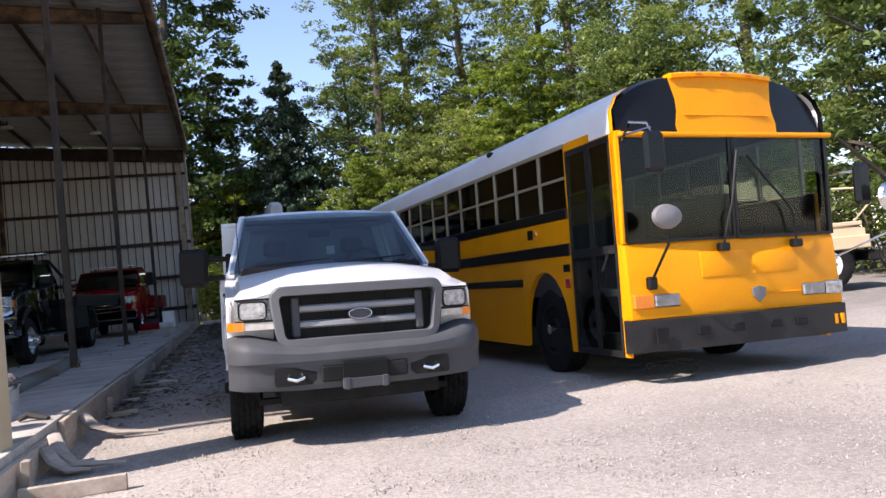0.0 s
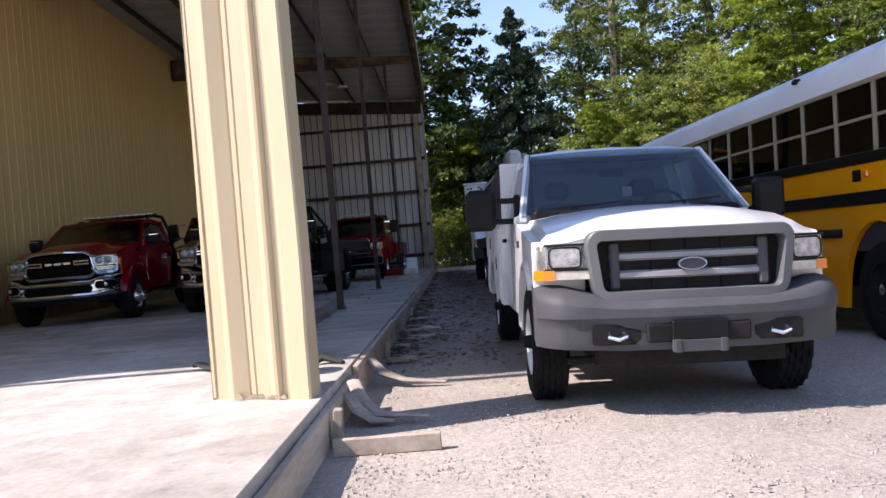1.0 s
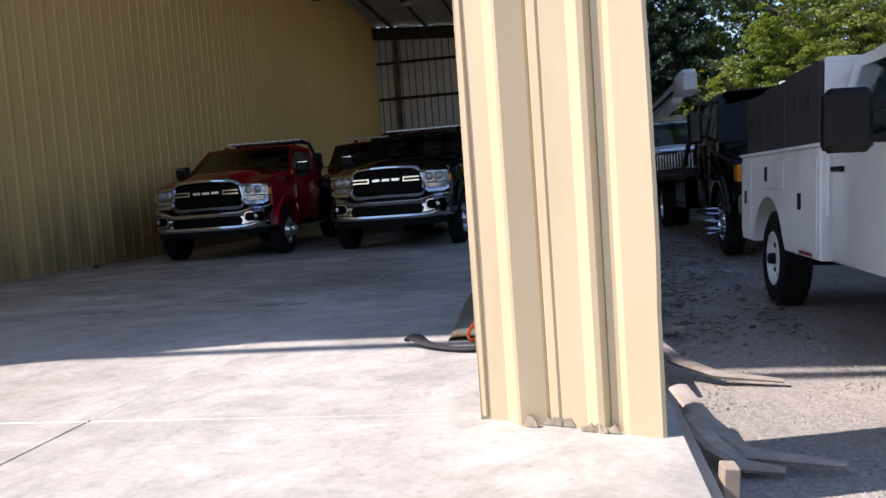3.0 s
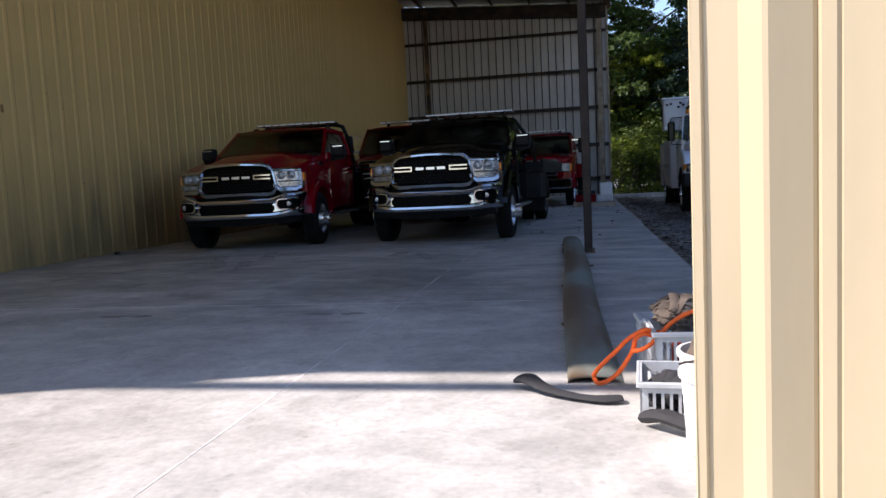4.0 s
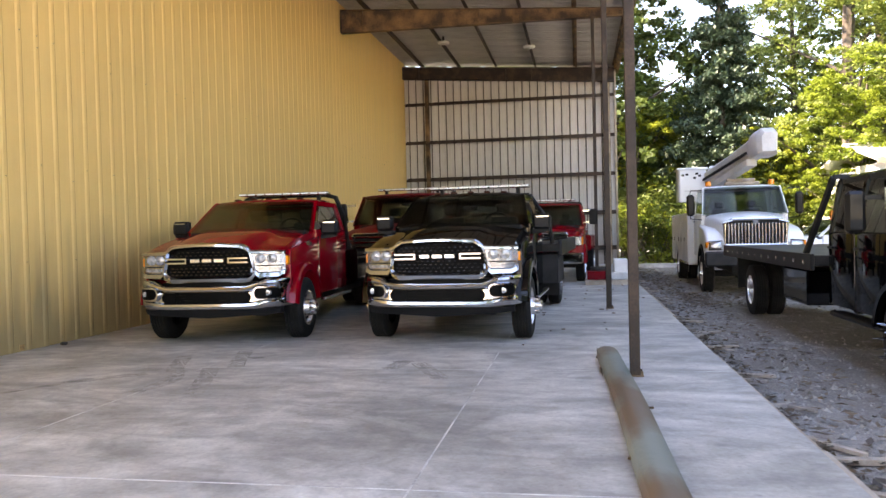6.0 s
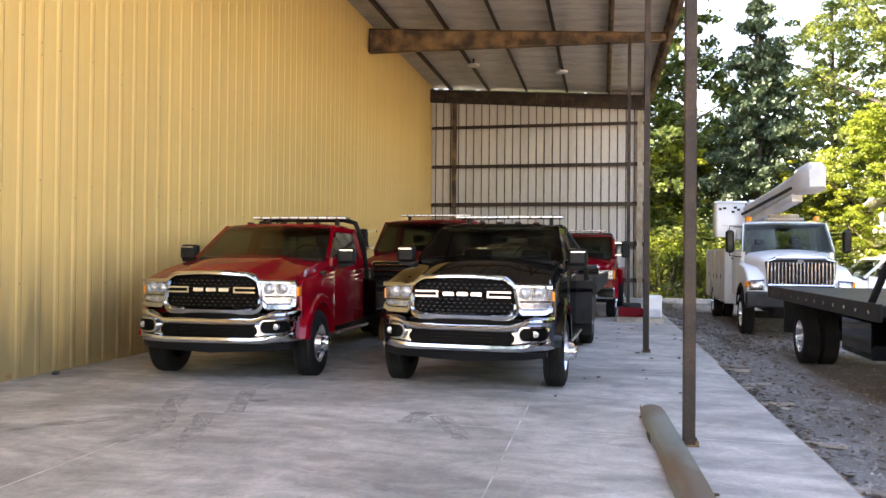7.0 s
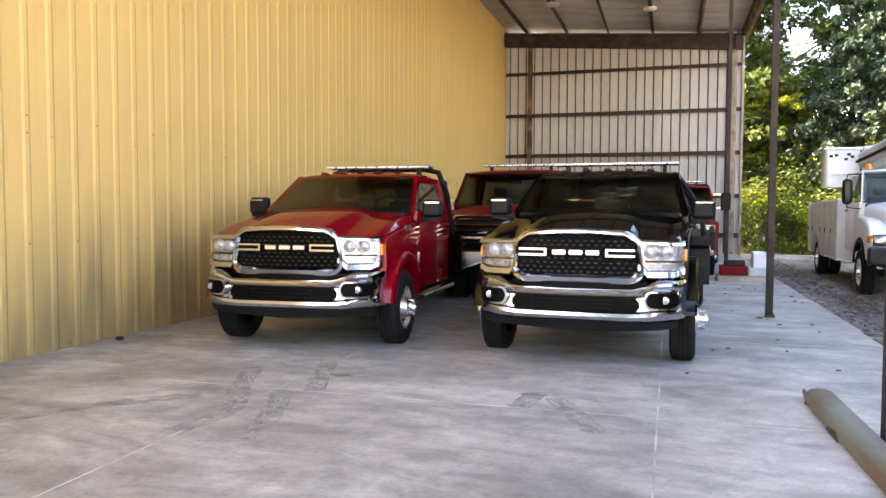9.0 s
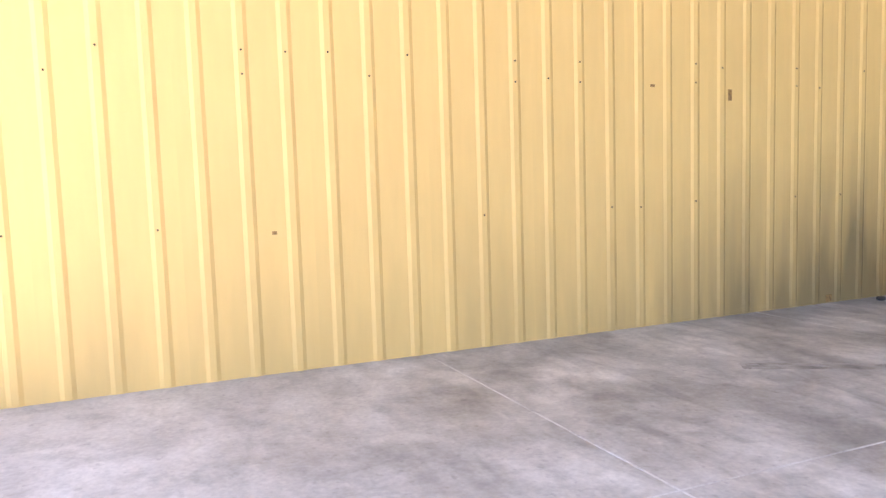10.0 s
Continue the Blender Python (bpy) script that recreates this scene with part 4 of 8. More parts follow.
def wheel(parent, x, y, r, w, side, style="steel", face=RUBBER):
    """side: +1 where the wheel's outside looks along +x."""
    s = side
    hub = part("wheel", spin(bmesh.new(), [(s * 0.02, 0.0), (s * 0.02, r * 0.2), (-s * 0.02, r * 0.2), (-s * 0.02, 0.0)], 16), CHASSIS, parent, m=pose(x, y, r))
    hw = w / 2
    prof = [(-hw * 0.9, r * 0.55), (-hw, r * 0.7), (-hw, r * 0.86), (-hw * 0.86, r * 0.96)]
    grooves = 4
    for k in range(grooves + 1):
        a, b = -hw * 0.8 + k * (1.6 * hw / (grooves + 1)), -hw * 0.8 + (k + 1) * (1.6 * hw / (grooves + 1))
        prof += [(a, r), (b - 0.012, r)]
        if k < grooves:
            prof += [(b - 0.009, r - 0.014), (b - 0.003, r - 0.014)]
    prof += [(hw * 0.86, r * 0.96), (hw, r * 0.86), (hw, r * 0.7), (hw * 0.9, r * 0.55)]
    if style == "mud":
        # chunky blocks: staggered lands and gaps round one moulded carcass
        rings, n = [], 96
        for k in range(n):
            c, d = math.cos(2 * math.pi * k / n), math.sin(2 * math.pi * k / n)
            row = prof[:4]
            for i in range(5):
                u0, u1 = hw * (-0.86 + i * 0.344), hw * (-0.86 + (i + 1) * 0.344)
                land = r + 0.008 if (k + i * 2) % 4 < 2 else r - 0.007
                row = row + [(u0 + 0.004, r - 0.008), (u0 + 0.008, land), (u1 - 0.008, land), (u1 - 0.004, r - 0.008)]
            rings.append([(q, e * c, e * d) for q, e in row + prof[-4:]])
        bm = loft(bmesh.new(), rings + rings[:1], False, False)
        bmesh.ops.remove_doubles(bm, verts=bm.verts, dist=0.0003)
    else:
        bm = spin(bmesh.new(), prof, 40)
    part("tyre", bm, face, hub)
    rr = r * 0.58
    if style == "dual_front":
        prof = [(s * hw * 0.92, rr), (s * hw * 0.95, rr * 0.93), (s * hw * 0.55, rr * 0.86), (s * hw * 0.35, rr * 0.62), (s * hw * 0.75, rr * 0.5), (s * hw * 1.25, rr * 0.46), (s * hw * 1.35, rr * 0.34), (s * hw * 1.95, rr * 0.29), (s * hw * 2.05, rr * 0.2), (s * hw * 2.08, 0.0)]
        rim = part("rim", spin(bmesh.new(), prof, 32), ALU, hub, "polished aluminium rim with protruding hub")
        for k in range(8):
            a = k * math.pi / 4
            stud(rim, "wheel_nut", CHROME, 8, 0.018, 0.012, 0.09, (s * hw * 1.35, rr * 0.37 * math.cos(a), rr * 0.37 * math.sin(a)), 90)
            a += math.pi / 8
            stud(rim, "hand_hole", CHASSIS, 12, rr * 0.1, rr * 0.1, 0.012, (s * hw * 0.47, rr * 0.73 * math.cos(a), rr * 0.73 * math.sin(a)), 90)
    elif style == "spike":
        prof = [(s * hw * 0.92, rr), (s * hw * 0.95, rr * 0.92), (s * hw * 0.4, rr * 0.84), (s * hw * 0.3, rr * 0.55), (s * hw * 0.9, rr * 0.45), (s * hw * 1.0, 0.0)]
        rim = part("rim", spin(bmesh.new(), prof, 32), ALU, hub, "polished rim with long spiked nut covers")
        for k in range(10):
            a = k * math.pi / 5
            stud(rim, "wheel_nut", CHROME, 8, 0.024, 0.003, 0.2, (s * (hw * 0.9 + 0.09), rr * 0.66 * math.cos(a), rr * 0.66 * math.sin(a)), 90 * s)
    else:
        dish = -0.35 if style == "dual_rear" else 0.55
        prof = [(s * hw * 0.92, rr), (s * hw * 0.95, rr * 0.93), (s * hw * dish, rr * 0.85), (s * hw * dish, rr * 0.4), (s * hw * (dish + 0.2), rr * 0.33), (s * hw * (dish + 0.25), 0.0)]
        rim = part("rim", spin(bmesh.new(), prof, 28), ALU if style in ("alu", "dual_rear") else CHASSIS if style == "dark" else WHITE_OLD, hub)
        for k in range(8):
            a = k * math.pi / 4
            stud(rim, "hand_hole", CHASSIS, 10, rr * 0.11, rr * 0.11, 0.01, (s * (hw * dish + 0.003), rr * 0.64 * math.cos(a), rr * 0.64 * math.sin(a)), 90)
        part("hub_cap", spin(bmesh.new(), [(s * hw * (dish + 0.25), 0.0), (s * hw * (dish + 0.25), rr * 0.22), (s * hw * (dish + 0.7), rr * 0.18), (s * hw * (dish + 0.75), 0.0)], 16), CHASSIS if style == "mud" else ALU, rim)
    return hub


def ring(y, w, zb, ze, zc, r=0.1):
    """A body section at y: half width w, floor zb, shoulder ze, crown zc."""
    half = [(w * 0.97, zb), (w, zb + (ze - zb) * 0.5), (w, ze - r)]
    for k in range(1, 4):
        a = radians(90 * k / 4)
        half.append((w - r + r * math.cos(a), ze - r + r * math.sin(a)))
    for k in range(4):
        x = (w - r) * (1 - k / 4)
        half.append((x, ze + (zc - ze) * (1 - (x / (w - r)) ** 2)))
    full = half + [(0, zc)] + [(-x, z) for x, z in reversed(half)]
    return [(x, y, z) for x, z in full]


def cab(p, paint, belt, top, y0, y1, yr, wb, wr, floor_z, crew=False, glass_mat=GLASS, rear_glass=True, roof_over=0.05, door_y=None, tint_bulge=0.09):
    """Doors, pillars, roof, glass and a bare interior. y0/y1: windscreen foot and head; yr: back of the cab."""
    yd = y0 + 0.12
    for s in (-1, 1):
        # door skins
        ends = [(yd, yr)] if not crew else [(yd, yd + (yr - yd) * 0.52), (yd + (yr - yd) * 0.52 + 0.012, yr)]
        for a, b in ends:
            bm = bmesh.new()
            prism(bm, [(a, floor_z), (b - 0.006, floor_z), (b - 0.006, belt), (a, belt)], "x", s * (wb - 0.12), s * wb, 0.025, 2)
            door = part("door", bm, paint, p)
            part("handle", boxes((s * wb, s * (wb + 0.035), b - 0.27, b - 0.08, belt - 0.2, belt - 0.165), bev=0.008), PLASTIC if paint is not RED else paint, door)
            wa = a + (0.0 if a == yd else 0.03)
            bm = bmesh.new()
            t = 0.0
            front_top = (s * wr, y1 + 0.12 if a == yd else wa + 0.03, top - 0.1)
            pane(bm, (s * (wb - 0.04), wa + (0.14 if a == yd else 0), belt + 0.005), (s * (wb - 0.04), b - 0.06, belt + 0.005), (s * (wr + 0.005), b - 0.08, top - 0.1), front_top, n=2)
            part("side_window", bm, glass_mat, door)
            bm = bmesh.new()
            bar(bm, (s * (wb - 0.05), b - 0.03, belt - 0.02), (s * (wr - 0.01), b - 0.05, top - 0.06), 0.07, 0.09)
            part("pillar", bm, paint, p)
        bm = bmesh.new()
        bar(bm, (s * (wb - 0.05), y0 + 0.02, belt - 0.03), (s * (wr - 0.02), y1 + 0.03, top - 0.05), 0.055, 0.06)
        part("pillar", bm, paint, p)
        bm = bmesh.new()
        bar(bm, (s * (wr - 0.015), y1 + 0.02, top - 0.07), (s * (wr - 0.015), yr, top - 0.07), 0.06, 0.07)
        part("roof_rail", bm, paint, p)
    # roof
    bm = bmesh.new()
    rings = []
    for y, dz, dw in ((y1 - 0.03, -0.012, 0.02), (y1 + 0.06, -0.012, 0.0), (y1 + 0.4, 0.012, -0.01), (yr - 0.2, 0.01, 0.0), (yr - 0.02, -0.03, 0.03), (yr, -0.08, 0.05)):
        thin = 0.3 if y < y1 else 1.0
        rings.append([(x * (wr - dw), y, top - 0.05 + (z - top + 0.05) * thin + dz) for x, z in ((1, top - 0.08), (1.0, top - 0.05), (0.93, top - 0.012), (0.6, top + 0.012), (0, top + 0.02), (-0.6, top + 0.012), (-0.93, top - 0.012), (-1.0, top - 0.05), (-1, top - 0.08))])
    loft(bm, rings)
    part("roof", bm, paint, p)
    part("headliner", boxes((-(wr - 0.06), wr - 0.06, y1 + 0.08, yr - 0.06, top - 0.07, top - 0.05)), HEADLINER, p)
    # screen and back
    part("windscreen", pane(bmesh.new(), (-(wb - 0.035), y0 - 0.02, belt - 0.02), (wb - 0.035, y0 - 0.02, belt - 0.02), (wr - 0.015, y1 - 0.025, top - 0.05), (-(wr - 0.015), y1 - 0.025, top - 0.05), (0, -tint_bulge, 0.02), 10, 2), glass_mat, p)
    part("back_panel", boxes((-(wb - 0.05), wb - 0.05, yr - 0.05, yr, floor_z, belt), bev=0.01), paint, p)
    if rear_glass:
        part("rear_window", pane(bmesh.new(), (-(wb - 0.15), yr - 0.03, belt), (wb - 0.15, yr - 0.03, belt), (wr - 0.12, yr - 0.03, top - 0.1), (-(wr - 0.12), yr - 0.03, top - 0.1), n=4), glass_mat, p)
    for s in (-1, 1):
        bm = bmesh.new()
        hexa(bm, [(s * (wb - 0.17), yr - 0.04, belt - 0.02), (s * (wb - 0.04), yr - 0.04, belt - 0.02), (s * (wb - 0.04), yr, belt - 0.02), (s * (wb - 0.17), yr, belt - 0.02), (s * (wr - 0.14), yr - 0.04, top - 0.05), (s * (wr - 0.02), yr - 0.04, top - 0.05), (s * (wr - 0.02), yr, top - 0.05), (s * (wr - 0.14), yr, top - 0.05)])
        part("rear_pillar", bm, paint, p)
    # inside
    part("dashboard", boxes((-(wb - 0.12), wb - 0.12, y0 + 0.1, y0 + 0.55, belt - 0.35, belt - 0.03), bev=0.05), INTERIOR, p)
    part("cab_floor", boxes((-(wb - 0.1), wb - 0.1, y0, yr - 0.05, floor_z, floor_z + 0.06)), INTERIOR, p)
    ymid = y0 + 1.15
    for s in (-1, 1):
        seat = part("seat", boxes((s * 0.42 - 0.26, s * 0.42 + 0.26, ymid - 0.3, ymid + 0.2, floor_z + 0.05, belt - 0.45), bev=0.05), SEAT, p)
        part("backrest", hexa(bmesh.new(), [(s * 0.42 - 0.25, ymid + 0.1, belt - 0.5), (s * 0.42 + 0.25, ymid + 0.1, belt - 0.5), (s * 0.42 + 0.25, ymid + 0.25, belt - 0.5), (s * 0.42 - 0.25, ymid + 0.25, belt - 0.5), (s * 0.42 - 0.2, ymid + 0.2, belt + 0.14), (s * 0.42 + 0.2, ymid + 0.2, belt + 0.14), (s * 0.42 + 0.2, ymid + 0.32, belt + 0.14), (s * 0.42 - 0.2, ymid + 0.32, belt + 0.14)], 0.04), SEAT, seat)
        part("headrest", boxes((s * 0.42 - 0.12, s * 0.42 + 0.12, ymid + 0.22, ymid + 0.33, belt + 0.17, belt + 0.34), bev=0.04), SEAT, seat)
    bm = bmesh.new()
    tube(bm, [(0.42 + 0.19 * math.cos(a), y0 + 0.62 + 0.06 * math.sin(a), belt + 0.0 + 0.18 * math.sin(a)) for a in [k * math.pi / 10 for k in range(20)]], 0.016, 6, closed=True)
    bar(bm, (0.24, y0 + 0.62, belt), (0.6, y0 + 0.62, belt), 0.03)
    part("steering_wheel", bm, INTERIOR, p)
    part("rear_view_mirror", boxes((-0.11, 0.11, y1 + 0.1, y1 + 0.13, top - 0.24, top - 0.17), bev=0.01), INTERIOR, p)


def tow_mirror(p, s, x, y, z, w=0.30, h=0.29, paint=PLASTIC, glint=True, twin=False):
    mir = part("mirror", boxes((s * (x + 0.12), s * (x + 0.12 + w), y - 0.09, y + 0.05, z - h * 0.35, z + h * 0.65), bev=0.035), paint, p)
    bm = bmesh.new()
    if twin:
        box(bm, s * (x - 0.06), s * (x + 0.14), y - 0.025, y + 0.025, z - h * 0.2, z - h * 0.2 + 0.045, 0.008)
        part("mirror_arm", boxes((s * (x - 0.06), s * (x + 0.14), y - 0.025, y + 0.025, z + h * 0.3, z + h * 0.3 + 0.045), bev=0.008), paint, mir)
        part("mirror_foot", boxes((s * (x - 0.09), s * (x - 0.04), y - 0.06, y + 0.06, z - h * 0.3, z + h * 0.5), bev=0.012), paint, mir)
    else:
        loft(bm, [[(s * q, y - 0.04, z - h * 0.62 + e), (s * q, y - 0.04, z - h * 0.62 + e + g), (s * q, y + 0.04, z - h * 0.62 + e + g), (s * q, y + 0.04, z - h * 0.62 + e)] for q, e, g in ((x - 0.08, 0.0, 0.06), (x + 0.1, 0.0, 0.065), (x + 0.16 + w * 0.3, 0.01, 0.08), (x + 0.1 + w, 0.035, 0.07))])
    part("mirror_arm", bm, paint, mir)
    part("mirror_glass", boxes((s * (x + 0.14), s * (x + 0.1 + w), y + 0.05, y + 0.056, z - h * 0.3, z + h * 0.6)), MIRROR, mir)
    if glint:
        part("marker", boxes((s * (x + 0.17), s * (x + 0.09 + w), y - 0.095, y - 0.085, z + h * 0.45, z + h * 0.52)), CHROME, mir)
    return mir


def fender(p, paint, s, x_in, x_out, yf, yb, zb, top_f, top_b, wy, wr_, zc, nose=0.1):
    """A front wing with its wheel arch, pushed out sideways."""
    prof = [(yf, zb + 0.32), (yf, top_f - 0.06), (yf + 0.05, top_f), (yb, top_b), (yb, zb)]
    a = [q for q in reversed(arch(wy, wr_, 0, 12, zc)) if q[1] > zb + 0.04]
    prof += [(wy + wr_, zb)] + a + [(wy - wr_, zb + 0.1), (yf, zb + 0.25)]
    return part("wing", prism(bmesh.new(), prof, "x", s * x_in, s * x_out, 0.07, 3), paint, p)


def flare(p, paint, s, x0, x1, wy, r0, r1, zc, a0=8, a1=172):
    bm = bmesh.new()
    rings = []
    for k in range(19):
        a = radians(a0 + (a1 - a0) * k / 18)
        cy, sy = math.cos(a), math.sin(a)
        rings.append([(s * x0, wy - r1 * cy, zc + r1 * sy), (s * (x1 - 0.02), wy - (r1 - 0.01) * cy, zc + (r1 - 0.01) * sy), (s * x1, wy - (r1 - 0.04) * cy, zc + (r1 - 0.04) * sy), (s * x1, wy - r0 * cy, zc + r0 * sy), (s * x0, wy - r0 * cy, zc + r0 * sy)])
    return part("wheel_arch_flare", loft(bm, rings), paint, p)


def front_ring(w, h, r, yc, zc, wrap=0.0, taper=0.0):
    """Points of a rounded frame in the front plane; wrap bends its ends backwards."""
    out = []
    for x, z in rounded(w, h, r, 6):
        x *= 1 - taper * (0.5 - z / h)
        out.append((x, yc + wrap * (x / (w / 2)) ** 2, zc + z))
    return out


def ease(t):
    t = max(0.0, min(1.0, t))
    return t * t * (3 - 2 * t)


def strip(bm, xs, y, z0, z1, thick):
    """A bowed plate: for each x its front y, lower and upper edge."""
    return loft(bm, [[(x, y(x), z0(x)), (x, y(x), z1(x)), (x, y(x) + thick, z1(x)), (x, y(x) + thick, z0(x))] for x in xs])


def pill(a, b, z0, z1, r):
    """Edges of a plate from a to b whose corners are rounded by r."""
    def inset(x):
        d = min(x - a, b - x)
        return 0.0 if d >= r else r - math.sqrt(max(0.0, r * r - (r - d) ** 2))
    return (lambda x: z0 + inset(x)), (lambda x: z1 - inset(x))


def ram(name, paint, label, m, back):
    p = thing(name, label, "tow truck", "tow trucks under the roof", m)
    W = 0.98

    def lipz(x):
        return 1.298 - 0.02 * (x / 0.4) ** 2 * (abs(x) < 0.4) - (0.02 if abs(x) >= 0.4 else 0) - 0.082 * ease((abs(x) - 0.42) / 0.17) - 0.008 * ease((abs(x) - 0.6) / 0.35)

    def nose(x):
        return 0.115 + 0.19 * (abs(x) / 0.95) ** 2.2
    # hood
    bm = bmesh.new()
    xs = [-0.955, -0.945, -0.90, -0.8, -0.68, -0.6, -0.54, -0.48, -0.42, -0.3, -0.15, 0, 0.15, 0.3, 0.42, 0.48, 0.54, 0.6, 0.68, 0.8, 0.90, 0.945, 0.955]
    rings = []
    for v in (0.0, 0.03, 0.09, 0.2, 0.35, 0.55, 0.75, 0.92, 1.0):
        top = []
        for x in xs:
            zf, zr = lipz(x) + 0.006, 1.495 - 0.075 * (x / 0.94) ** 2 - 0.02 * ease((abs(x) - 0.3) / 0.2)
            e = 1 - (1 - v) ** 1.5
            z = zf + (zr - zf) * e + 0.035 * math.sin(math.pi * min(1, v * 1.1)) * (1 - 0.7 * ease((abs(x) - 0.42) / 0.16))
            z -= 0.13 * max(0, (abs(x) - 0.90) / 0.055) ** 2 * min(1, 0.15 + v * 3)
            top.append((x, nose(x) + 0.03 + v * (1.62 - nose(x) - 0.03), z))
        rings.append(top + [(x, y, z - 0.10 * min(1, 0.25 + 4 * v)) for x, y, z in reversed(top)])
    loft(bm, rings)
    hood = part("hood", bm, paint, p)
    for s in (-1, 1):
        bm = bmesh.new()
        prism(bm, [(1.12, 1.255), (1.16, 1.235), (1.34, 1.235), (1.38, 1.262), (1.34, 1.292), (1.16, 1.292)], "x", s * 0.955, s * 0.99)
        part("badge", bm, CHROME, hood)
        fender(p, paint, s, 0.62, W, 0.45, 1.78, 0.46, 1.20, 1.36, 0.98, 0.50, 0.43)
        flare(p, paint, s, 0.92, 1.065, 0.98, 0.475, 0.60, 0.43)
        part("wheel_well", prism(bmesh.new(), [(0.45, 0.35), (1.5, 0.35), (1.5, 0.93), (0.45, 0.93)], "x", s * 0.5, s * 0.64), CHASSIS, p)
    cab(p, paint, 1.46, 1.93, 1.6, 2.28, 3.35, 0.965, 0.80, 0.52, glass_mat=GLASS_CAB)
    part("cowl", boxes((-0.86, 0.86, 1.5, 1.66, 1.36, 1.45), bev=0.02), PLASTIC, p)
    for s in (-1, 1):
        bm = bmesh.new()
        tube(bm, [(s * 0.45 - 0.3, 1.6, 1.475), (s * 0.45 + 0.1, 1.58, 1.49), (s * 0.45 + 0.25, 1.62, 1.50)], 0.009, 5)
        part("wiper", bm, PLASTIC, p)
    # grille
    def opening(w, h, r, y, zc):
        return front_ring(w, h, r, y, zc, 0.06, -0.16)
    bm = bmesh.new()
    vs = [bm.verts.new(q) for q in opening(1.02, 0.39, 0.09, 0.165, 1.068)]
    us = [bm.verts.new((x, y + 0.05, z)) for x, y, z in opening(1.02, 0.39, 0.09, 0.165, 1.068)]
    bm.faces.new(vs)
    bm.faces.new(us)
    for i in range(len(vs)):
        bm.faces.new((vs[i], vs[i - 1], us[i - 1], us[i]))
    grille = part("grille", bm, GRILLEBLACK, p, "black honeycomb grille in a chrome surround")
    bm = bmesh.new()
    for j in range(9):
        for i in range(17):
            x, z = -0.56 + (i + 0.5 * (j % 2)) * 0.0675, 0.905 + j * 0.0405
            if abs(x) < 0.545 - 0.2 * (z - 0.9) and not (abs(z - 1.08) < 0.02 and abs(x) < 0.6):
                y = 0.158 + 0.06 * (x / 0.5) ** 2 - 0.012
                hexa(bm, [(x - 0.015, y, z - 0.006), (x + 0.015, y, z - 0.006), (x + 0.015, y + 0.02, z - 0.006), (x - 0.015, y + 0.02, z - 0.006), (x - 0.015, y + 0.004, z + 0.004), (x + 0.015, y + 0.004, z + 0.004), (x + 0.015, y + 0.02, z + 0.004), (x - 0.015, y + 0.02, z + 0.004)])
    tagged(part("mesh_insert", bm, DARKCHROME, grille, smooth=False), kind="stuff")
    inner, crest, outer = opening(1.0, 0.375, 0.09, 0.0, 1.068), opening(1.05, 0.42, 0.105, 0.0, 1.062), opening(1.09, 0.49, 0.14, 0.0, 1.047)
    rings = []
    for a, c, o in zip(inner, crest, outer):
        rings.append([(a[0], a[1] + 0.16, a[2]), (a[0], a[1] + 0.115, a[2]), (c[0], c[1] + 0.085, c[2]), (o[0], o[1] + 0.10, o[2]), (o[0], o[1] + 0.17, o[2])])
    rings.append(rings[0])
    part("chrome_surround", loft(bmesh.new(), rings, True, False), CHROME, grille)
    for s in (-1, 1):
        prof = [(0.53, 1.045), (0.27, 1.045), (0.27, 1.118), (0.53, 1.118), (0.53, 1.098), (0.292, 1.098), (0.292, 1.066), (0.53, 1.066)]
        bm = bmesh.new()
        prism(bm, [(s * x, z) for x, z in prof], "y", 0.175, 0.125)
        part("chrome_bar", bm, CHROME, grille)
    for x in (-0.155, 0.0, 0.155):
        part("emblem_bar", boxes((x - 0.065, x + 0.065, 0.118, 0.15, 1.058, 1.108), bev=0.008), ALU, grille, "plain silver emblem bar")
    bm = bmesh.new()
    loft(bm, [[(x, nose(x) + dy, lipz(x) + dz) for dy, dz in ((0.01, -0.055 + 0.02 * ease((abs(x) - 0.5) / 0.1)), (-0.022, -0.035), (-0.02, -0.012), (0.0, 0.006), (0.05, 0.008), (0.05, -0.04))] for x in spread(-0.955, 0.955, 44)])
    part("hood_lip", bm, CHROME, p, "chrome strip along the front of the hood")
    for s in (-1, 1):
        # lamps
        low = lambda x: 0.925 + 0.065 * (1 - ease((abs(x) - 0.585) / 0.05)) + 0.03 * ease((abs(x) - 0.88) / 0.06)
        high = lambda x: lipz(x) - 0.042
        lamp = part("headlight", strip(bmesh.new(), [s * q for q in spread(0.555, 0.945, 16)], lambda x: nose(x) + 0.03 + 0.2 * max(0, abs(x) - 0.86), low, high, 0.2), REFLECT, p, "clear headlight with chrome reflectors")
        for k, (x, z) in enumerate(((0.665, 1.095), (0.80, 1.095))):
            pr = part("projector", spin(bmesh.new(), [(0.03, 0.062), (-0.022, 0.062), (-0.026, 0.052), (-0.012, 0.048), (-0.02, 0.03), (-0.024, 0.0)], 20, (s * x, nose(x) + 0.03, z), "y"), LAMPGREY, lamp)
        part("lamp_strip", strip(bmesh.new(), [s * q for q in spread(0.64, 0.905, 8)], lambda x: nose(x) + 0.01 + 0.2 * max(0, abs(x) - 0.86), lambda x: 0.945, lambda x: 0.985, 0.03), LAMPGREY, lamp)
        part("divider", strip(bmesh.new(), [s * q for q in spread(0.62, 0.93, 8)], lambda x: nose(x) + 0.016 + 0.2 * max(0, abs(x) - 0.86), lambda x: 1.0, lambda x: 1.014, 0.03), PLASTIC, lamp)
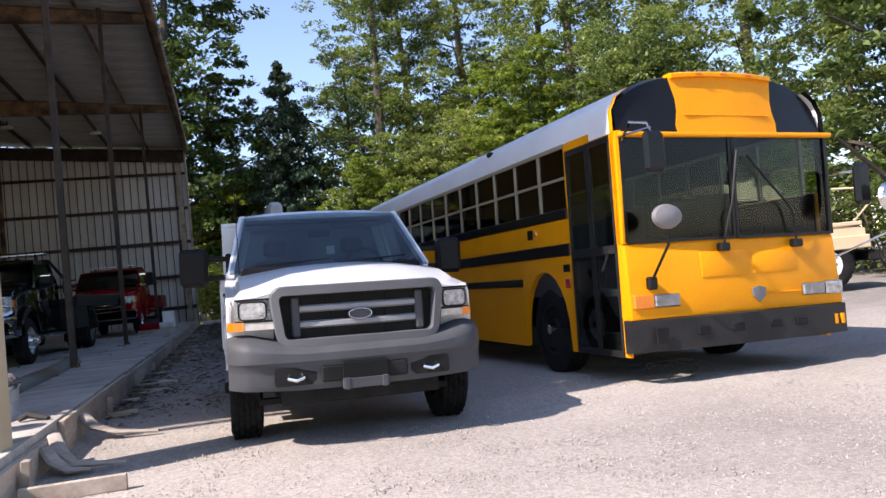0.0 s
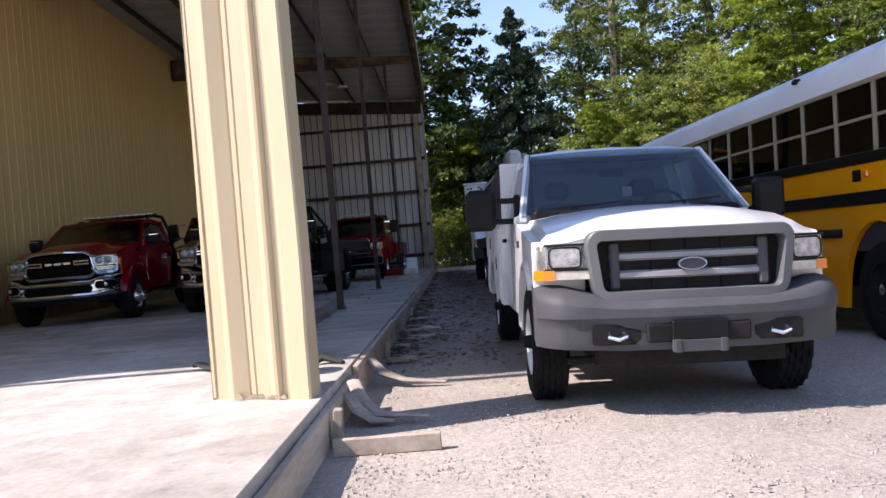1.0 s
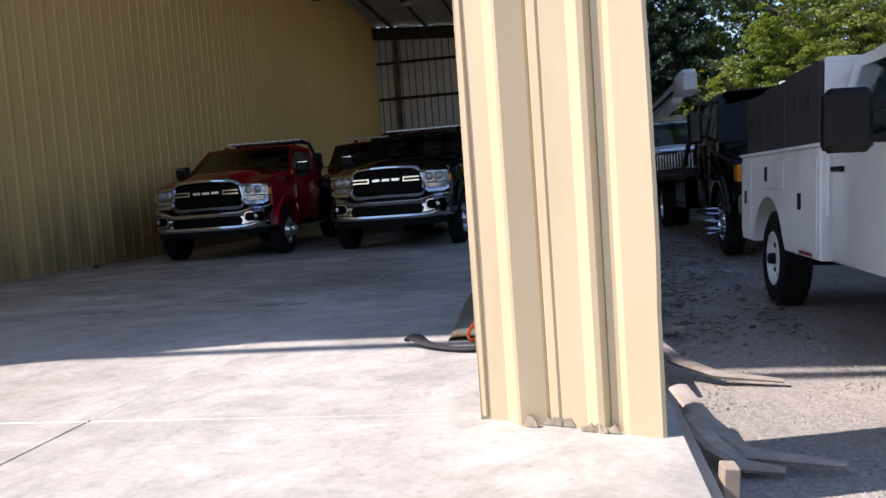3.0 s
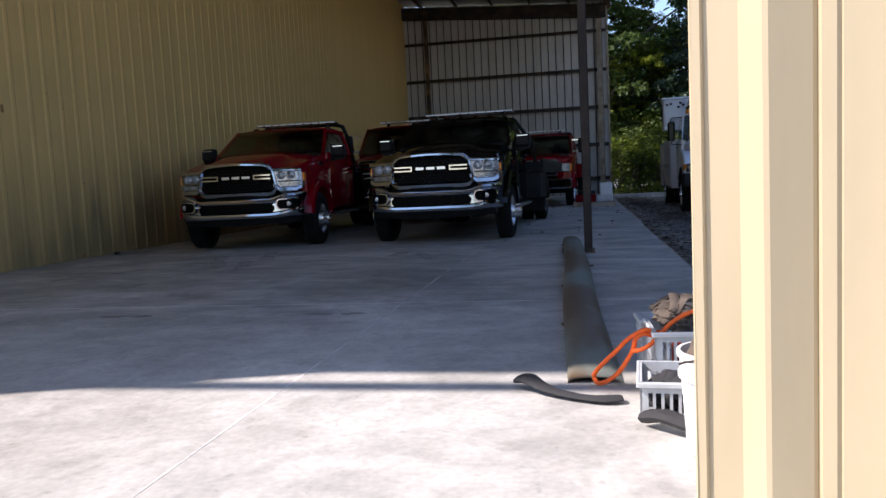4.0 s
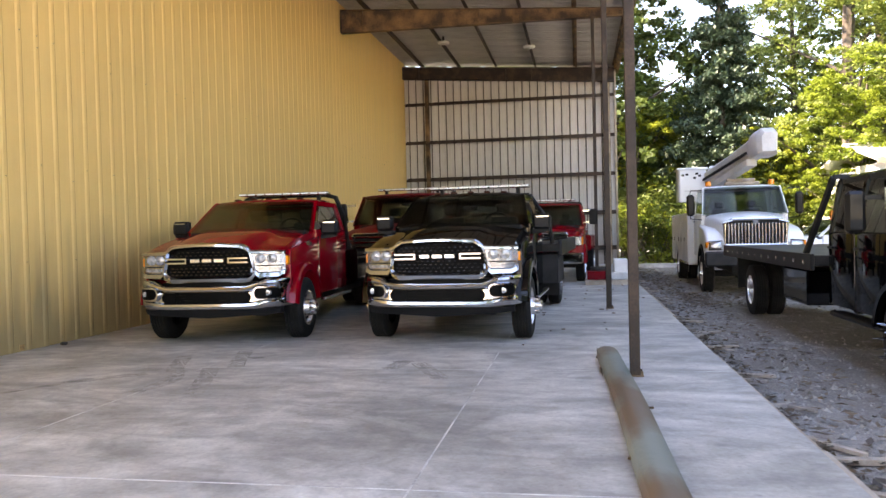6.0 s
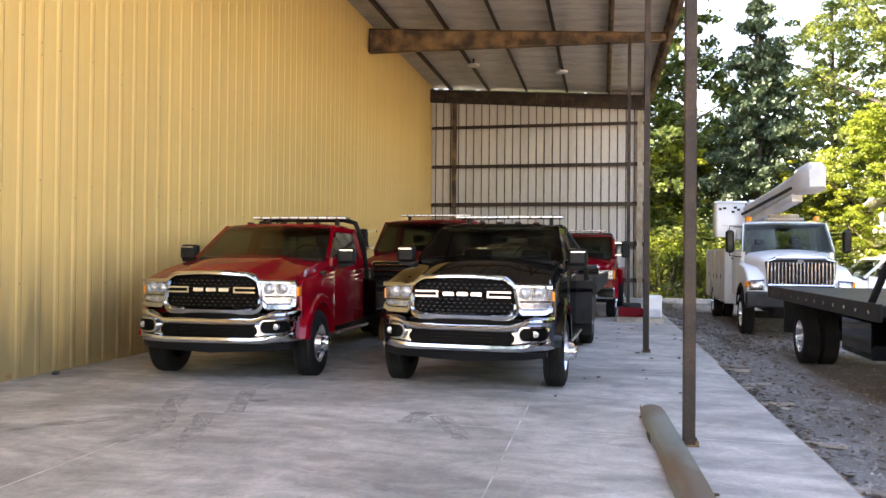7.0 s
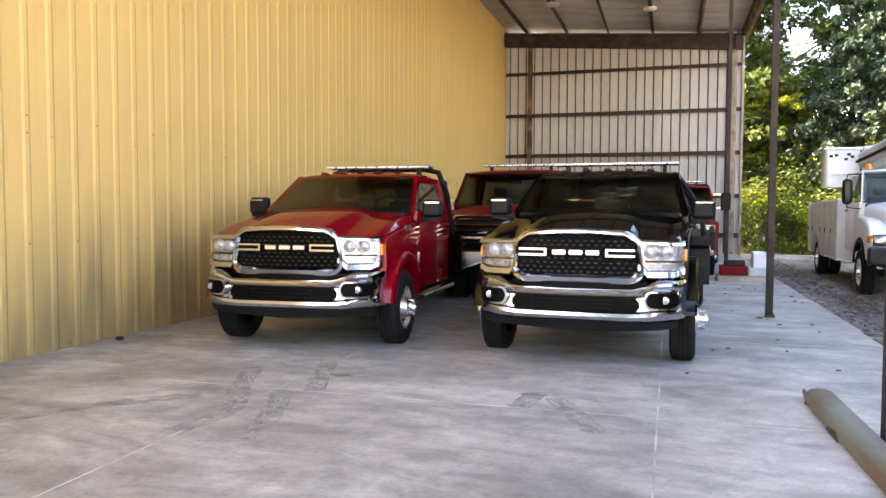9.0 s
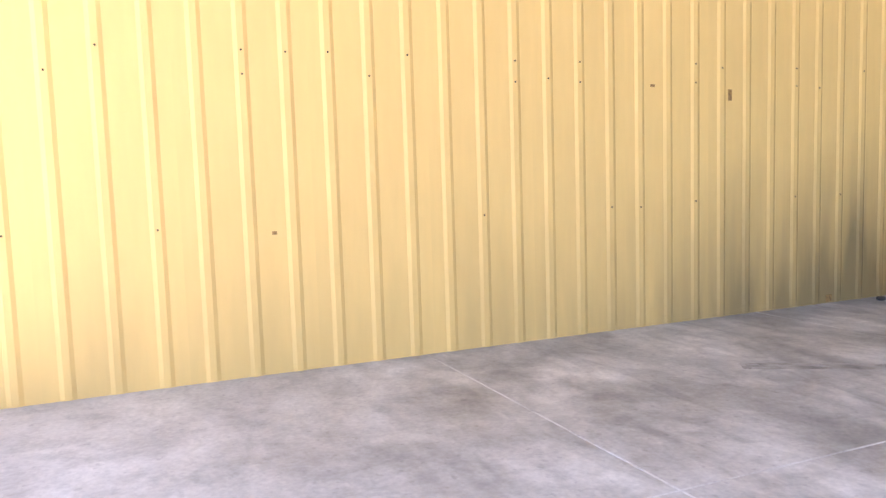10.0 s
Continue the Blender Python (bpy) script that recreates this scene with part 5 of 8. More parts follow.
        part("marker", boxes((s * 0.945, s * 0.972, 0.36, 0.45, 1.01, 1.12), bev=0.008), AMBER, lamp)
        part("lamp_bezel", loft(bmesh.new(), [[(s * x, nose(x) + dy, z) for dy, z in ((0.03, low(s * x) - 0.085 + 0.02 * ease((x - 0.8) / 0.15)), (-0.01, low(s * x) - 0.06), (0.0, low(s * x) - 0.01), (0.03, low(s * x) + 0.004), (0.15, low(s * x) + 0.004), (0.15, low(s * x) - 0.085))] for x in spread(0.555, 0.955, 14)]), CHROME, p)
    # bumper
    def front(x):
        x = abs(x)
        return 0.015 + 0.07 * x * x + 3.0 * max(0, x - 0.70) ** 2 + 22 * max(0, x - 0.90) ** 2

    def zt(x):
        return 0.765 + 0.08 * ease((abs(x) - 0.5) / 0.28)

    def zb(x):
        return 0.455 + 0.03 * ease((abs(x) - 0.5) / 0.4)
    bm = bmesh.new()
    xs = spread(0, 0.74, 10) + [0.8, 0.85, 0.89, 0.92, 0.945, 0.965, 0.98]
    xs = [-x for x in reversed(xs[1:])] + xs
    prof = [(0.13, 0.0), (0.05, 0.03), (0.015, 0.10), (0.0, 0.20), (0.005, 0.30), (0.045, 0.36), (0.05, 0.75), (0.012, 0.80), (0.0, 0.87), (0.012, 0.94), (0.05, 0.99), (0.16, 1.0), (0.2, 0.4)]
    loft(bm, [[(x, front(x) + dy, zb(x) + f * ((0.742 + 0.45 * (zt(x) - 0.742) if f < 0.76 else zt(x)) - zb(x))) for dy, f in prof] for x in xs])
    bumper = part("bumper", bm, CHROME, p, "large chrome front bumper")
    z0, z1 = pill(-0.58, 0.58, 0.548, 0.692, 0.05)
    part("lower_grille", strip(bmesh.new(), spread(-0.58, 0.58, 30), lambda x: front(x) + 0.036, z0, z1, 0.1), GRILLEBLACK, bumper)
    for z in (0.585, 0.62, 0.655):
        part("lower_grille_bar", boxes((-0.34, 0.34, 0.046, 0.06, z - 0.004, z + 0.004)), GRILLEBLACK, bumper, smooth=False)
    for s in (-1, 1):
        z0, z1 = pill(0.37, 0.56, 0.555, 0.685, 0.035)
        part("tow_hook_recess", strip(bmesh.new(), [s * q for q in spread(0.37, 0.56, 12)], lambda x: front(x) + 0.024, lambda x: z0(abs(x)), lambda x: z1(abs(x)), 0.06), GRILLEBLACK, bumper)
        z0, z1 = pill(0.62, 0.94, 0.585, 0.755, 0.07)
        part("fog_rim", strip(bmesh.new(), [s * q for q in spread(0.62, 0.94, 22)], lambda x: front(x) - 0.004, lambda x: z0(abs(x)), lambda x: z1(abs(x)), 0.08), CHROME, bumper)
        y0, y1 = pill(0.64, 0.925, 0.605, 0.738, 0.06)
        fog = part("fog_light", strip(bmesh.new(), [s * q for q in spread(0.64, 0.925, 22)], lambda x: front(x) - 0.010, lambda x: y0(abs(x)), lambda x: y1(abs(x)), 0.08), GRILLEBLACK, bumper)
        part("fog_lens", spin(bmesh.new(), [(-0.024, 0.0), (-0.02, 0.034), (0.02, 0.04), (0.06, 0.04)], 16, (s * 0.80, front(0.80), 0.675), "y"), LAMPGREY, fog)
    part("air_dam", loft(bmesh.new(), [[(x, front(x) + 0.06, 0.47), (x, front(x) + 0.10, 0.36 + 0.05 * abs(x)), (x, front(x) + 0.2, 0.36 + 0.05 * abs(x)), (x, front(x) + 0.2, 0.5)] for x in spread(-0.9, 0.9, 12)]), PLASTIC, p)
    # black strip painting in the shaded gap between grille and bumper
    part("sensor_strip", strip(bmesh.new(), spread(-0.62, 0.62, 12), lambda x: 0.125 + 0.06 * (x / 0.57) ** 2, lambda x: 0.735, lambda x: 0.81, 0.1), GRILLEBLACK, p)
    for s in (-1, 1):
        tow_mirror(p, s, 0.94 if s < 0 else 0.85, 1.95, 1.485 if s < 0 else 1.455, 0.25, 0.215)
        part("step_bar", boxes((s * 0.98, s * 1.06, 1.75, 3.3, 0.42, 0.47), bev=0.015), ALU, p)
        wheel(p, s * 0.93, 0.98, 0.405, 0.235, s, "dual_front")
        wheel(p, s * 0.98, 5.6, 0.405, 0.235, s, "dual_rear")
        wheel(p, s * 0.70, 5.6, 0.405, 0.235, s, "alu")
    # plate added to block light and deepen the shadow under the truck
    part("underbody", boxes((-0.78, 0.78, 0.45, 7.0, 0.40, 0.48)), CHASSIS, p)
    bm = bmesh.new()
    bar(bm, (-0.85, 0.98, 0.42), (0.85, 0.98, 0.42), 0.12)
    part("front_axle", bm, CHASSIS, p)
    part("chassis", boxes((-0.45, -0.35, 0.5, 7.2, 0.5, 0.72), (0.35, 0.45, 0.5, 7.2, 0.5, 0.72), (-0.8, 0.8, 5.54, 5.66, 0.35, 0.47), (-0.5, 0.5, 0.5, 1.6, 0.42, 0.9)), CHASSIS, p)
    for x in (-0.5, -0.25, 0.0, 0.25, 0.5):
        part("roof_marker", boxes((x - 0.045, x + 0.045, 2.38, 2.48, 1.945 - 0.05 * x * x, 1.972 - 0.05 * x * x), bev=0.012), SMOKED, p)
    bm = bmesh.new()
    prism(bm, [(2.42, 1.94), (2.62, 1.94), (2.60, 2.0), (2.55, 2.0)], "x", -0.30, -0.25)
    part("antenna_fin", bm, PLASTIC, p)
    back(p)
    return p


def light_bar(p, y, z, w):
    lb = part("light_bar", boxes((-w / 2, w / 2, y - 0.13, y + 0.13, z, z + 0.045), bev=0.018), ALU, p, "slim roof light bar with clear lenses")
    n = 10
    for k in range(n):
        x = -w / 2 + (k + 0.5) * w / n
        part("lens", boxes((x - w / n * 0.4, x + w / n * 0.4, y - 0.138, y - 0.1, z + 0.01, z + 0.036), bev=0.003), PAIL, lb)
    for s in (-1, 1):
        part("bracket", boxes((s * w * 0.4, s * (w * 0.4 - 0.05), y - 0.05, y + 0.05, z - 0.12, z)), PLASTIC, lb)


def wrecker_back(p):
    light_bar(p, 3.2, 2.04, 1.5)
    bm = bmesh.new()
    for s in (-1, 1):
        tube(bm, [(s * 0.92, 3.75, 1.1), (s * 0.88, 3.6, 1.7), (s * 0.78, 3.5, 2.0), (s * 0.6, 3.48, 2.05)], 0.04, 8)
    tube(bm, [(-0.6, 3.48, 2.05), (0.6, 3.48, 2.05)], 0.04, 8)
    for x in (-0.5, -0.17, 0.17, 0.5):
        tube(bm, [(x, 3.5, 1.1), (x, 3.49, 2.05)], 0.02, 6)
    part("headache_rack", bm, PLASTIC, p)
    bm = bmesh.new()
    prism(bm, [(3.5, 0.62), (5.05, 0.62), (5.1, 0.8), (5.25, 0.95), (5.95, 0.95), (6.1, 0.8), (6.15, 0.62), (7.0, 0.62), (7.0, 1.12), (3.5, 1.12)], "x", -1.12, 1.12)
    part("wrecker_body", bm, BLACK, p)
    bm = bmesh.new()
    hexa(bm, [(-0.16, 4.2, 1.12), (0.16, 4.2, 1.12), (0.16, 4.5, 1.12), (-0.16, 4.5, 1.12), (-0.12, 6.9, 1.8), (0.12, 6.9, 1.8), (0.12, 7.0, 1.65), (-0.12, 7.0, 1.65)])
    part("tow_boom", bm, BLACK, p)
    for s in (-1, 1):
        part("tool_box_door", boxes((s * 1.12, s * 1.13, 3.6, 4.9, 0.68, 1.06), bev=0.003), BLACK, p)
        part("trim_strip", boxes((s * 1.13, s * 1.14, 3.55, 5.0, 0.64, 0.66)), ALU, p)


def rollback_back(p):
    light_bar(p, 3.25, 2.05, 1.6)
    bm = bmesh.new()
    for s in (-1, 1):
        tube(bm, [(s * 1.1, 3.7, 1.15), (s * 1.05, 3.66, 1.5), (s * 0.75, 3.6, 1.95)], 0.035, 6)
    tube(bm, [(-0.75, 3.6, 1.95), (0.75, 3.6, 1.95)], 0.035, 6)
    part("headache_rack", bm, PLASTIC, p)
    part("deck", boxes((-1.22, 1.22, 3.62, 8.2, 1.02, 1.14), (-1.25, -1.19, 3.62, 8.2, 0.96, 1.2), (1.19, 1.25, 3.62, 8.2, 0.96, 1.2), bev=0.008), FLATDECK, p)
    for s in (-1, 1):
        part("mudguard", prism(bmesh.new(), [(5.05, 0.55)] + [(5.6 + 0.56 * math.cos(math.pi - math.pi * k / 10), 0.42 + 0.5 * math.sin(math.pi - math.pi * k / 10)) for k in range(11)] + [(6.15, 0.55), (6.1, 0.5)] + [(5.6 + 0.52 * math.cos(math.pi * k / 10), 0.42 + 0.46 * math.sin(math.pi * k / 10)) for k in range(11)], "x", s * 0.6, s * 1.12), FLATDECK, p)
        part("tool_box", boxes((s * 0.75, s * 1.18, 3.7, 4.8, 0.5, 0.98), bev=0.01), FLATDECK, p)
        part("mud_flap", boxes((s * 0.6, s * 1.1, 5.02, 5.04, 0.2, 0.8)), PLASTIC, p)


ram("red_tow_truck", RED, "glossy red tow truck with chrome bumper beside the yellow wall", pose(-7.18, 14.16, FLOOR, 0, 0, 3.2), wrecker_back)
ram("black_tow_truck", BLACK, "glossy black flatbed tow truck with big chrome grille and bumper", pose(-4.27, 14.25, FLOOR, 0, 0, -2.5), rollback_back)


def service_truck():
    p = thing("white_service_truck", "white service pickup with grey plastic grille and bumper, steel utility bed", "pickup truck", "", pose(0.925, 5.40, -0.034, 0, 2.1, 0) @ Matrix.Diagonal((0.90, 0.868, 0.955, 1)))
    P, W = WHITE, 0.96
    bm = bmesh.new()
    xs = [-0.915, -0.90, -0.85, -0.75, -0.6, -0.45, -0.2, 0, 0.2, 0.45, 0.6, 0.75, 0.85, 0.90, 0.915]
    rings = []
    for v in (0.0, 0.03, 0.1, 0.25, 0.45, 0.7, 0.9, 1.0):
        top = []
        for x in xs:
            y0, e = 0.15 + 0.17 * (abs(x) / 0.9) ** 2.4, 1 - (1 - v) ** 1.5
            zf, zr = 1.125 - 0.055 * ease((abs(x) - 0.5) / 0.2) - 0.015 * (x / 0.9) ** 2, 1.32 - 0.085 * (x / 0.9) ** 2
            z = zf + (zr - zf) * e + 0.03 * math.sin(math.pi * min(1, v * 1.1)) - 0.12 * max(0, (abs(x) - 0.85) / 0.065) ** 2 * min(1, 0.15 + 3 * v)
            top.append((x, y0 + v * (1.6 - y0), z))
        rings.append(top + [(x, y, z - 0.10 * min(1, 0.25 + 4 * v)) for x, y, z in reversed(top)])
    loft(bm, rings)
    part("hood", bm, P, p)
    for s in (-1, 1):
        fender(p, P, s, 0.6, W, 0.42, 1.72, 0.42, 1.07, 1.24, 0.94, 0.49, 0.42)
        flare(p, CHASSIS, s, 0.6, W - 0.03, 0.94, 0.452, 0.496, 0.42).name = "wheel_liner"
        flare(p, P, s, 0.90, 0.985, 0.94, 0.475, 0.545, 0.42, 46, 172)
        part("wheel_well", boxes((s * 0.48, s * 0.62, 0.4, 1.5, 0.35, 0.9)), CHASSIS, p)
        part("fender_badge", boxes((s * 0.957, s * 0.966, 1.38, 1.53, 1.04, 1.09), bev=0.003), PLASTIC, p)
    cab(p, P, 1.29, 1.85, 1.55, 2.25, 3.05, 0.95, 0.78, 0.5, glass_mat=GLASS_BLUE)
    part("cowl", boxes((-0.82, 0.82, 1.46, 1.62, 1.22, 1.31), bev=0.02), PLASTIC, p)
    for x0, x1 in ((-0.72, -0.02), (0.02, 0.7)):
        bm = bmesh.new()
        bar(bm, (x0, 1.5, 1.32), (x1, 1.55, 1.36), 0.014)
        part("wiper", bm, PLASTIC, p)
    # grille
    gz = 0.905
    grille = part("grille", prism(bmesh.new(), [(x, z + gz) for x, z in rounded(1.16, 0.36, 0.09, 5)], "y", 0.26, 0.20), CHASSIS, p, "grey plastic grille frame with twin bars")
    def frame_bar(y, w, h, r, wide, deep):
        bm = bmesh.new()
        out, inn = rounded(w, h, r, 6), rounded(w - 2 * wide, h - 2 * wide, max(0.02, r - wide), 6)
        def q(pt, dy):
            x, z = pt
            return (x * (1 - 0.05 * (0.5 - z / h) * 2), y + dy + 0.07 * (x / (w / 2)) ** 2, gz + z)
        rings = [[q(o, deep), q(o, 0.012), q((o[0] * 0.985, o[1] * 0.97), 0.0), q((i[0] * 1.01, i[1] * 1.03), 0.0), q(i, 0.012), q(i, deep)] for o, i in zip(out, inn)]
        rings.append(rings[0])
        loft(bm, rings, False, False)
        return bm
    part("surround", frame_bar(0.035, 1.34, 0.44, 0.11, 0.07, 0.14), GRILLEGREY, grille)
    for z in (gz + 0.055, gz - 0.055):
        bm = bmesh.new()
        loft(bm, [[(x, 0.125 + 0.05 * (x / 0.5) ** 2 + dy, z + dz) for dy, dz in ((0.03, -0.026), (0, -0.014), (0, 0.014), (0.03, 0.026))] for x in [-0.5 + 0.1 * k for k in range(11)]])
        part("grille_bar", bm, GRILLEBAR, grille)
    for s in (-1, 1):
        part("upright", boxes((s * 0.44, s * 0.50, 0.15, 0.22, gz - 0.14, gz + 0.14), bev=0.012), GREYPLASTIC, grille)
        bm = bmesh.new()
        for j in range(7):
            for i in range(3):
                box(bm, s * (0.515 + i * 0.018) - 0.006, s * (0.515 + i * 0.018) + 0.006, 0.19, 0.21, gz - 0.12 + j * 0.038 + (i % 2) * 0.019, gz - 0.1 + j * 0.038 + (i % 2) * 0.019)
        part("side_mesh", bm, PLASTIC, grille, smooth=False)
    for x in (-0.22, 0.0, 0.22):
        part("rib", boxes((x - 0.008, x + 0.008, 0.185, 0.215, gz - 0.14, gz + 0.14)), PLASTIC, grille)
    em = part("emblem", spin(bmesh.new(), [(0.118, 0.0), (0.118, 0.052), (0.13, 0.058), (0.16, 0.058)], 28, (0, 0, 0), "y"), EMBLEM, grille, "plain oval emblem in dark blue-grey", m=Matrix.Translation((0, -0.03, gz + 0.0)) @ Matrix.Diagonal((1.5, 1, 0.62, 1)))
    bm = bmesh.new()
    tube(bm, [(0.086 * math.cos(a), 0.085, gz + 0.036 * math.sin(a)) for a in [k * math.pi / 14 for k in range(28)]], 0.005, 6, True)
    part("emblem_rim", bm, CHROME, grille)
    for s in (-1, 1):
        bm = bmesh.new()
        hexa(bm, [(s * 0.60, 0.19, 0.835), (s * 0.90, 0.27, 0.835), (s * 0.955, 0.42, 0.835), (s * 0.60, 0.42, 0.835), (s * 0.605, 0.20, 1.05), (s * 0.885, 0.27, 1.045), (s * 0.94, 0.42, 1.045), (s * 0.605, 0.42, 1.05)], 0.012)
        lamp = part("headlight", bm, LAMPCLEAR, p, "clear headlight over an amber strip")
        bm = bmesh.new()
        pane(bm, (s * 0.605, 0.183, 0.90), (s * 0.905, 0.262, 0.90), (s * 0.892, 0.262, 1.04), (s * 0.61, 0.193, 1.04), n=3, thick=0.004)
        part("lens", bm, LENS, lamp)
        bm = bmesh.new()
        face, back = rounded(0.185, 0.115, 0.03, 5), rounded(0.13, 0.075, 0.025, 5)
        loft(bm, [[(s * (0.775 + x * k), y + 0.25 * (x * k), 0.968 + z * k) for x, z in ring_] for ring_, y, k in ((face, 0.225, 1.12), (face, 0.222, 1.0), (face, 0.228, 0.93), (back, 0.262, 1.0), (back, 0.27, 0.3))], True, True)
        part("bulb", bm, LAMPGREY, lamp, "rounded rectangular lamp bowl")
        part("bowl_rim", tube(bmesh.new(), [(s * (0.775 + x * 1.06), 0.222 + 0.25 * x, 0.968 + z * 1.06) for x, z in face], 0.006, 6, True), PLASTIC, lamp)
        bm = bmesh.new()
        hexa(bm, [(s * 0.60, 0.18, 0.835), (s * 0.905, 0.258, 0.835), (s * 0.905, 0.28, 0.835), (s * 0.60, 0.2, 0.835), (s * 0.60, 0.18, 0.888), (s * 0.905, 0.258, 0.888), (s * 0.905, 0.28, 0.888), (s * 0.60, 0.2, 0.888)])
        part("side_lamp", bm, LAMPPALE, lamp)
        bm = bmesh.new()
        hexa(bm, [(s * 0.84, 0.236, 0.832), (s * 0.912, 0.252, 0.832), (s * 0.962, 0.42, 0.832), (s * 0.87, 0.42, 0.832), (s * 0.84, 0.236, 0.892), (s * 0.91, 0.252, 0.892), (s * 0.957, 0.42, 0.892), (s * 0.85, 0.42, 0.892)])
        part("turn_signal", bm, AMBER, lamp)
        for z in (0.894, 1.045):
            bm = bmesh.new()
            bar(bm, (s * 0.60, 0.178, z), (s * 0.90, 0.262, z), 0.014, 0.014)
            part("lamp_trim", bm, PLASTIC, lamp)
        part("lamp_trim", boxes((s * 0.605, s * 0.622, 0.165, 0.2, 0.9, 1.04), bev=0.004), PLASTIC, lamp)
    # bumper
    def fy(x):
        return 0.0 + 0.09 * abs(x) ** 2 + 6.0 * max(0, abs(x) - 0.80) ** 2
    bm = bmesh.new()
    xs = [-0.965, -0.955, -0.92, -0.87, -0.8, -0.65, -0.45, -0.2, 0, 0.2, 0.45, 0.65, 0.8, 0.87, 0.92, 0.955, 0.965]
    loft(bm, [[(x, fy(x) + dy, z + (0.05 * max(0, abs(x) - 0.5) if z < 0.6 else -0.075 * (1 - ease((abs(x) - 0.60) / 0.1)) * max(0, (z - 0.6) / 0.2))) for dy, z in ((0.14, 0.40), (0.05, 0.41), (0.03, 0.45), (0.035, 0.52), (0.02, 0.575), (0.0, 0.61), (0.0, 0.69), (0.02, 0.725), (0.06, 0.755), (0.12, 0.775), (0.28, 0.80), (0.28, 0.45))] for x in xs])
    bumper = part("bumper", bm, GREYPLASTIC, p, "silver grey front bumper with tow hook openings")
    for s in (-1, 1):
        part("hook_opening", prism(bmesh.new(), [(s * 0.50 + x, z + 0.508) for x, z in rounded(0.30, 0.12, 0.02, 3)], "y", 0.14, fy(0.5) + 0.022), CHASSIS, bumper)
        bm = bmesh.new()
        tube(bm, [(s * 0.46, fy(0.5) + 0.06, 0.53), (s * 0.45, fy(0.5) - 0.01, 0.50), (s * 0.50, fy(0.5) - 0.035, 0.485), (s * 0.55, fy(0.5) - 0.01, 0.50), (s * 0.54, fy(0.5) + 0.06, 0.53)], 0.014, 8)
        part("tow_hook", bm, ALU, bumper, "bright steel tow hook")
    part("plate_recess", boxes((-0.32, 0.32, 0.012, 0.12, 0.455, 0.565), bev=0.012), CHASSIS, bumper)
    part("plate_holder", boxes((-0.17, 0.17, -0.012, 0.03, 0.47, 0.58), bev=0.006), PLASTIC, bumper)
    part("plate_bracket", boxes((-0.17, 0.17, -0.014, 0.02, 0.40, 0.47), (-0.16, -0.12, -0.02, -0.01, 0.395, 0.475), (0.12, 0.16, -0.02, -0.01, 0.395, 0.475), bev=0.004), GREYPLASTIC, bumper)
    part("air_dam", boxes((-0.6, 0.6, 0.2, 0.3, 0.30, 0.42), (-0.75, 0.75, 0.5, 0.56, 0.28, 0.33), bev=0.01), CHASSIS, p)
    for s in (-1, 1):
        tow_mirror(p, s, 0.98, 1.92, 1.30, 0.25, 0.33, PLASTIC, False, True)
        wheel(p, s * 0.84, 0.94, 0.39, 0.25, s, "mud")
        wheel(p, s * 0.84, 4.6, 0.39, 0.25, s, "mud")
    part("chassis", boxes((-0.48, -0.38, 0.4, 5.6, 0.46, 0.64), (0.38, 0.48, 0.4, 5.6, 0.46, 0.64), (-0.75, 0.75, 0.88, 1.0, 0.33, 0.45), (-0.75, 0.75, 4.54, 4.66, 0.33, 0.45), (-0.4, 0.4, 0.35, 1.4, 0.35, 0.8)), CHASSIS, p)
    # utility bed
    for s in (-1, 1):
        bm = bmesh.new()
        prof = [(3.12, 0.50), (4.04, 0.50)] + [(4.6 + 0.5 * math.cos(math.pi - math.pi * k / 12), 0.5 + 0.42 * math.sin(math.pi - math.pi * k / 12)) for k in range(1, 12)] + [(5.16, 0.50), (5.62, 0.50), (5.62, 1.26), (3.12, 1.26)]
        prism(bm, prof, "x", s * 0.62, s * 1.0, 0.012, 1)
        side = part("utility_side", bm, WHITE_OLD, p, "worn white steel tool lockers")
        for y0, y1, z0, z1 in ((3.16, 3.98, 0.56, 1.22), (4.04, 5.14, 0.97, 1.22), (5.2, 5.58, 0.56, 1.22)):
            d = part("locker_door", boxes((s * 1.0, s * 1.014, y0, y1, z0, z1), bev=0.005), WHITE_OLD, side)
            part("latch", boxes((s * 1.014, s * 1.022, (y0 + y1) / 2 - 0.04, (y0 + y1) / 2 + 0.04, (z0 + z1) / 2 - 0.06, (z0 + z1) / 2 + 0.06), bev=0.004), PLASTIC, d)
        part("reflector_tape", boxes((s * 1.0, s * 1.006, 3.3, 3.62, 0.515, 0.54)), REDLENS, side)
        for y0, y1, z1 in ((3.3, 4.2, 1.84), (4.23, 4.9, 1.81), (4.93, 5.6, 1.79)):
            rp = part("rack_panel", boxes((s * 0.92, s * 0.955, y0, y1, 1.29, z1), bev=0.006), RACKBOARD, p, "dark rack board on the bed")
            for k in (0.3, 0.7):
                part("slot", boxes((s * 0.953, s * 0.957, y0 + (y1 - y0) * k - 0.012, y0 + (y1 - y0) * k + 0.012, z1 - 0.3, z1 - 0.18)), CHASSIS, rp)
        part("locker_lid", boxes((s * 0.60, s * 1.02, 3.1, 5.64, 1.26, 1.285), bev=0.006), WHITE_OLD, p)
    part("bed_floor", boxes((-0.62, 0.62, 3.12, 5.62, 0.74, 0.8)), CHASSIS, p)
    part("bulkhead", boxes((-0.96, 0.96, 3.1, 3.14, 0.8, 1.3), bev=0.01), WHITE_OLD, p)
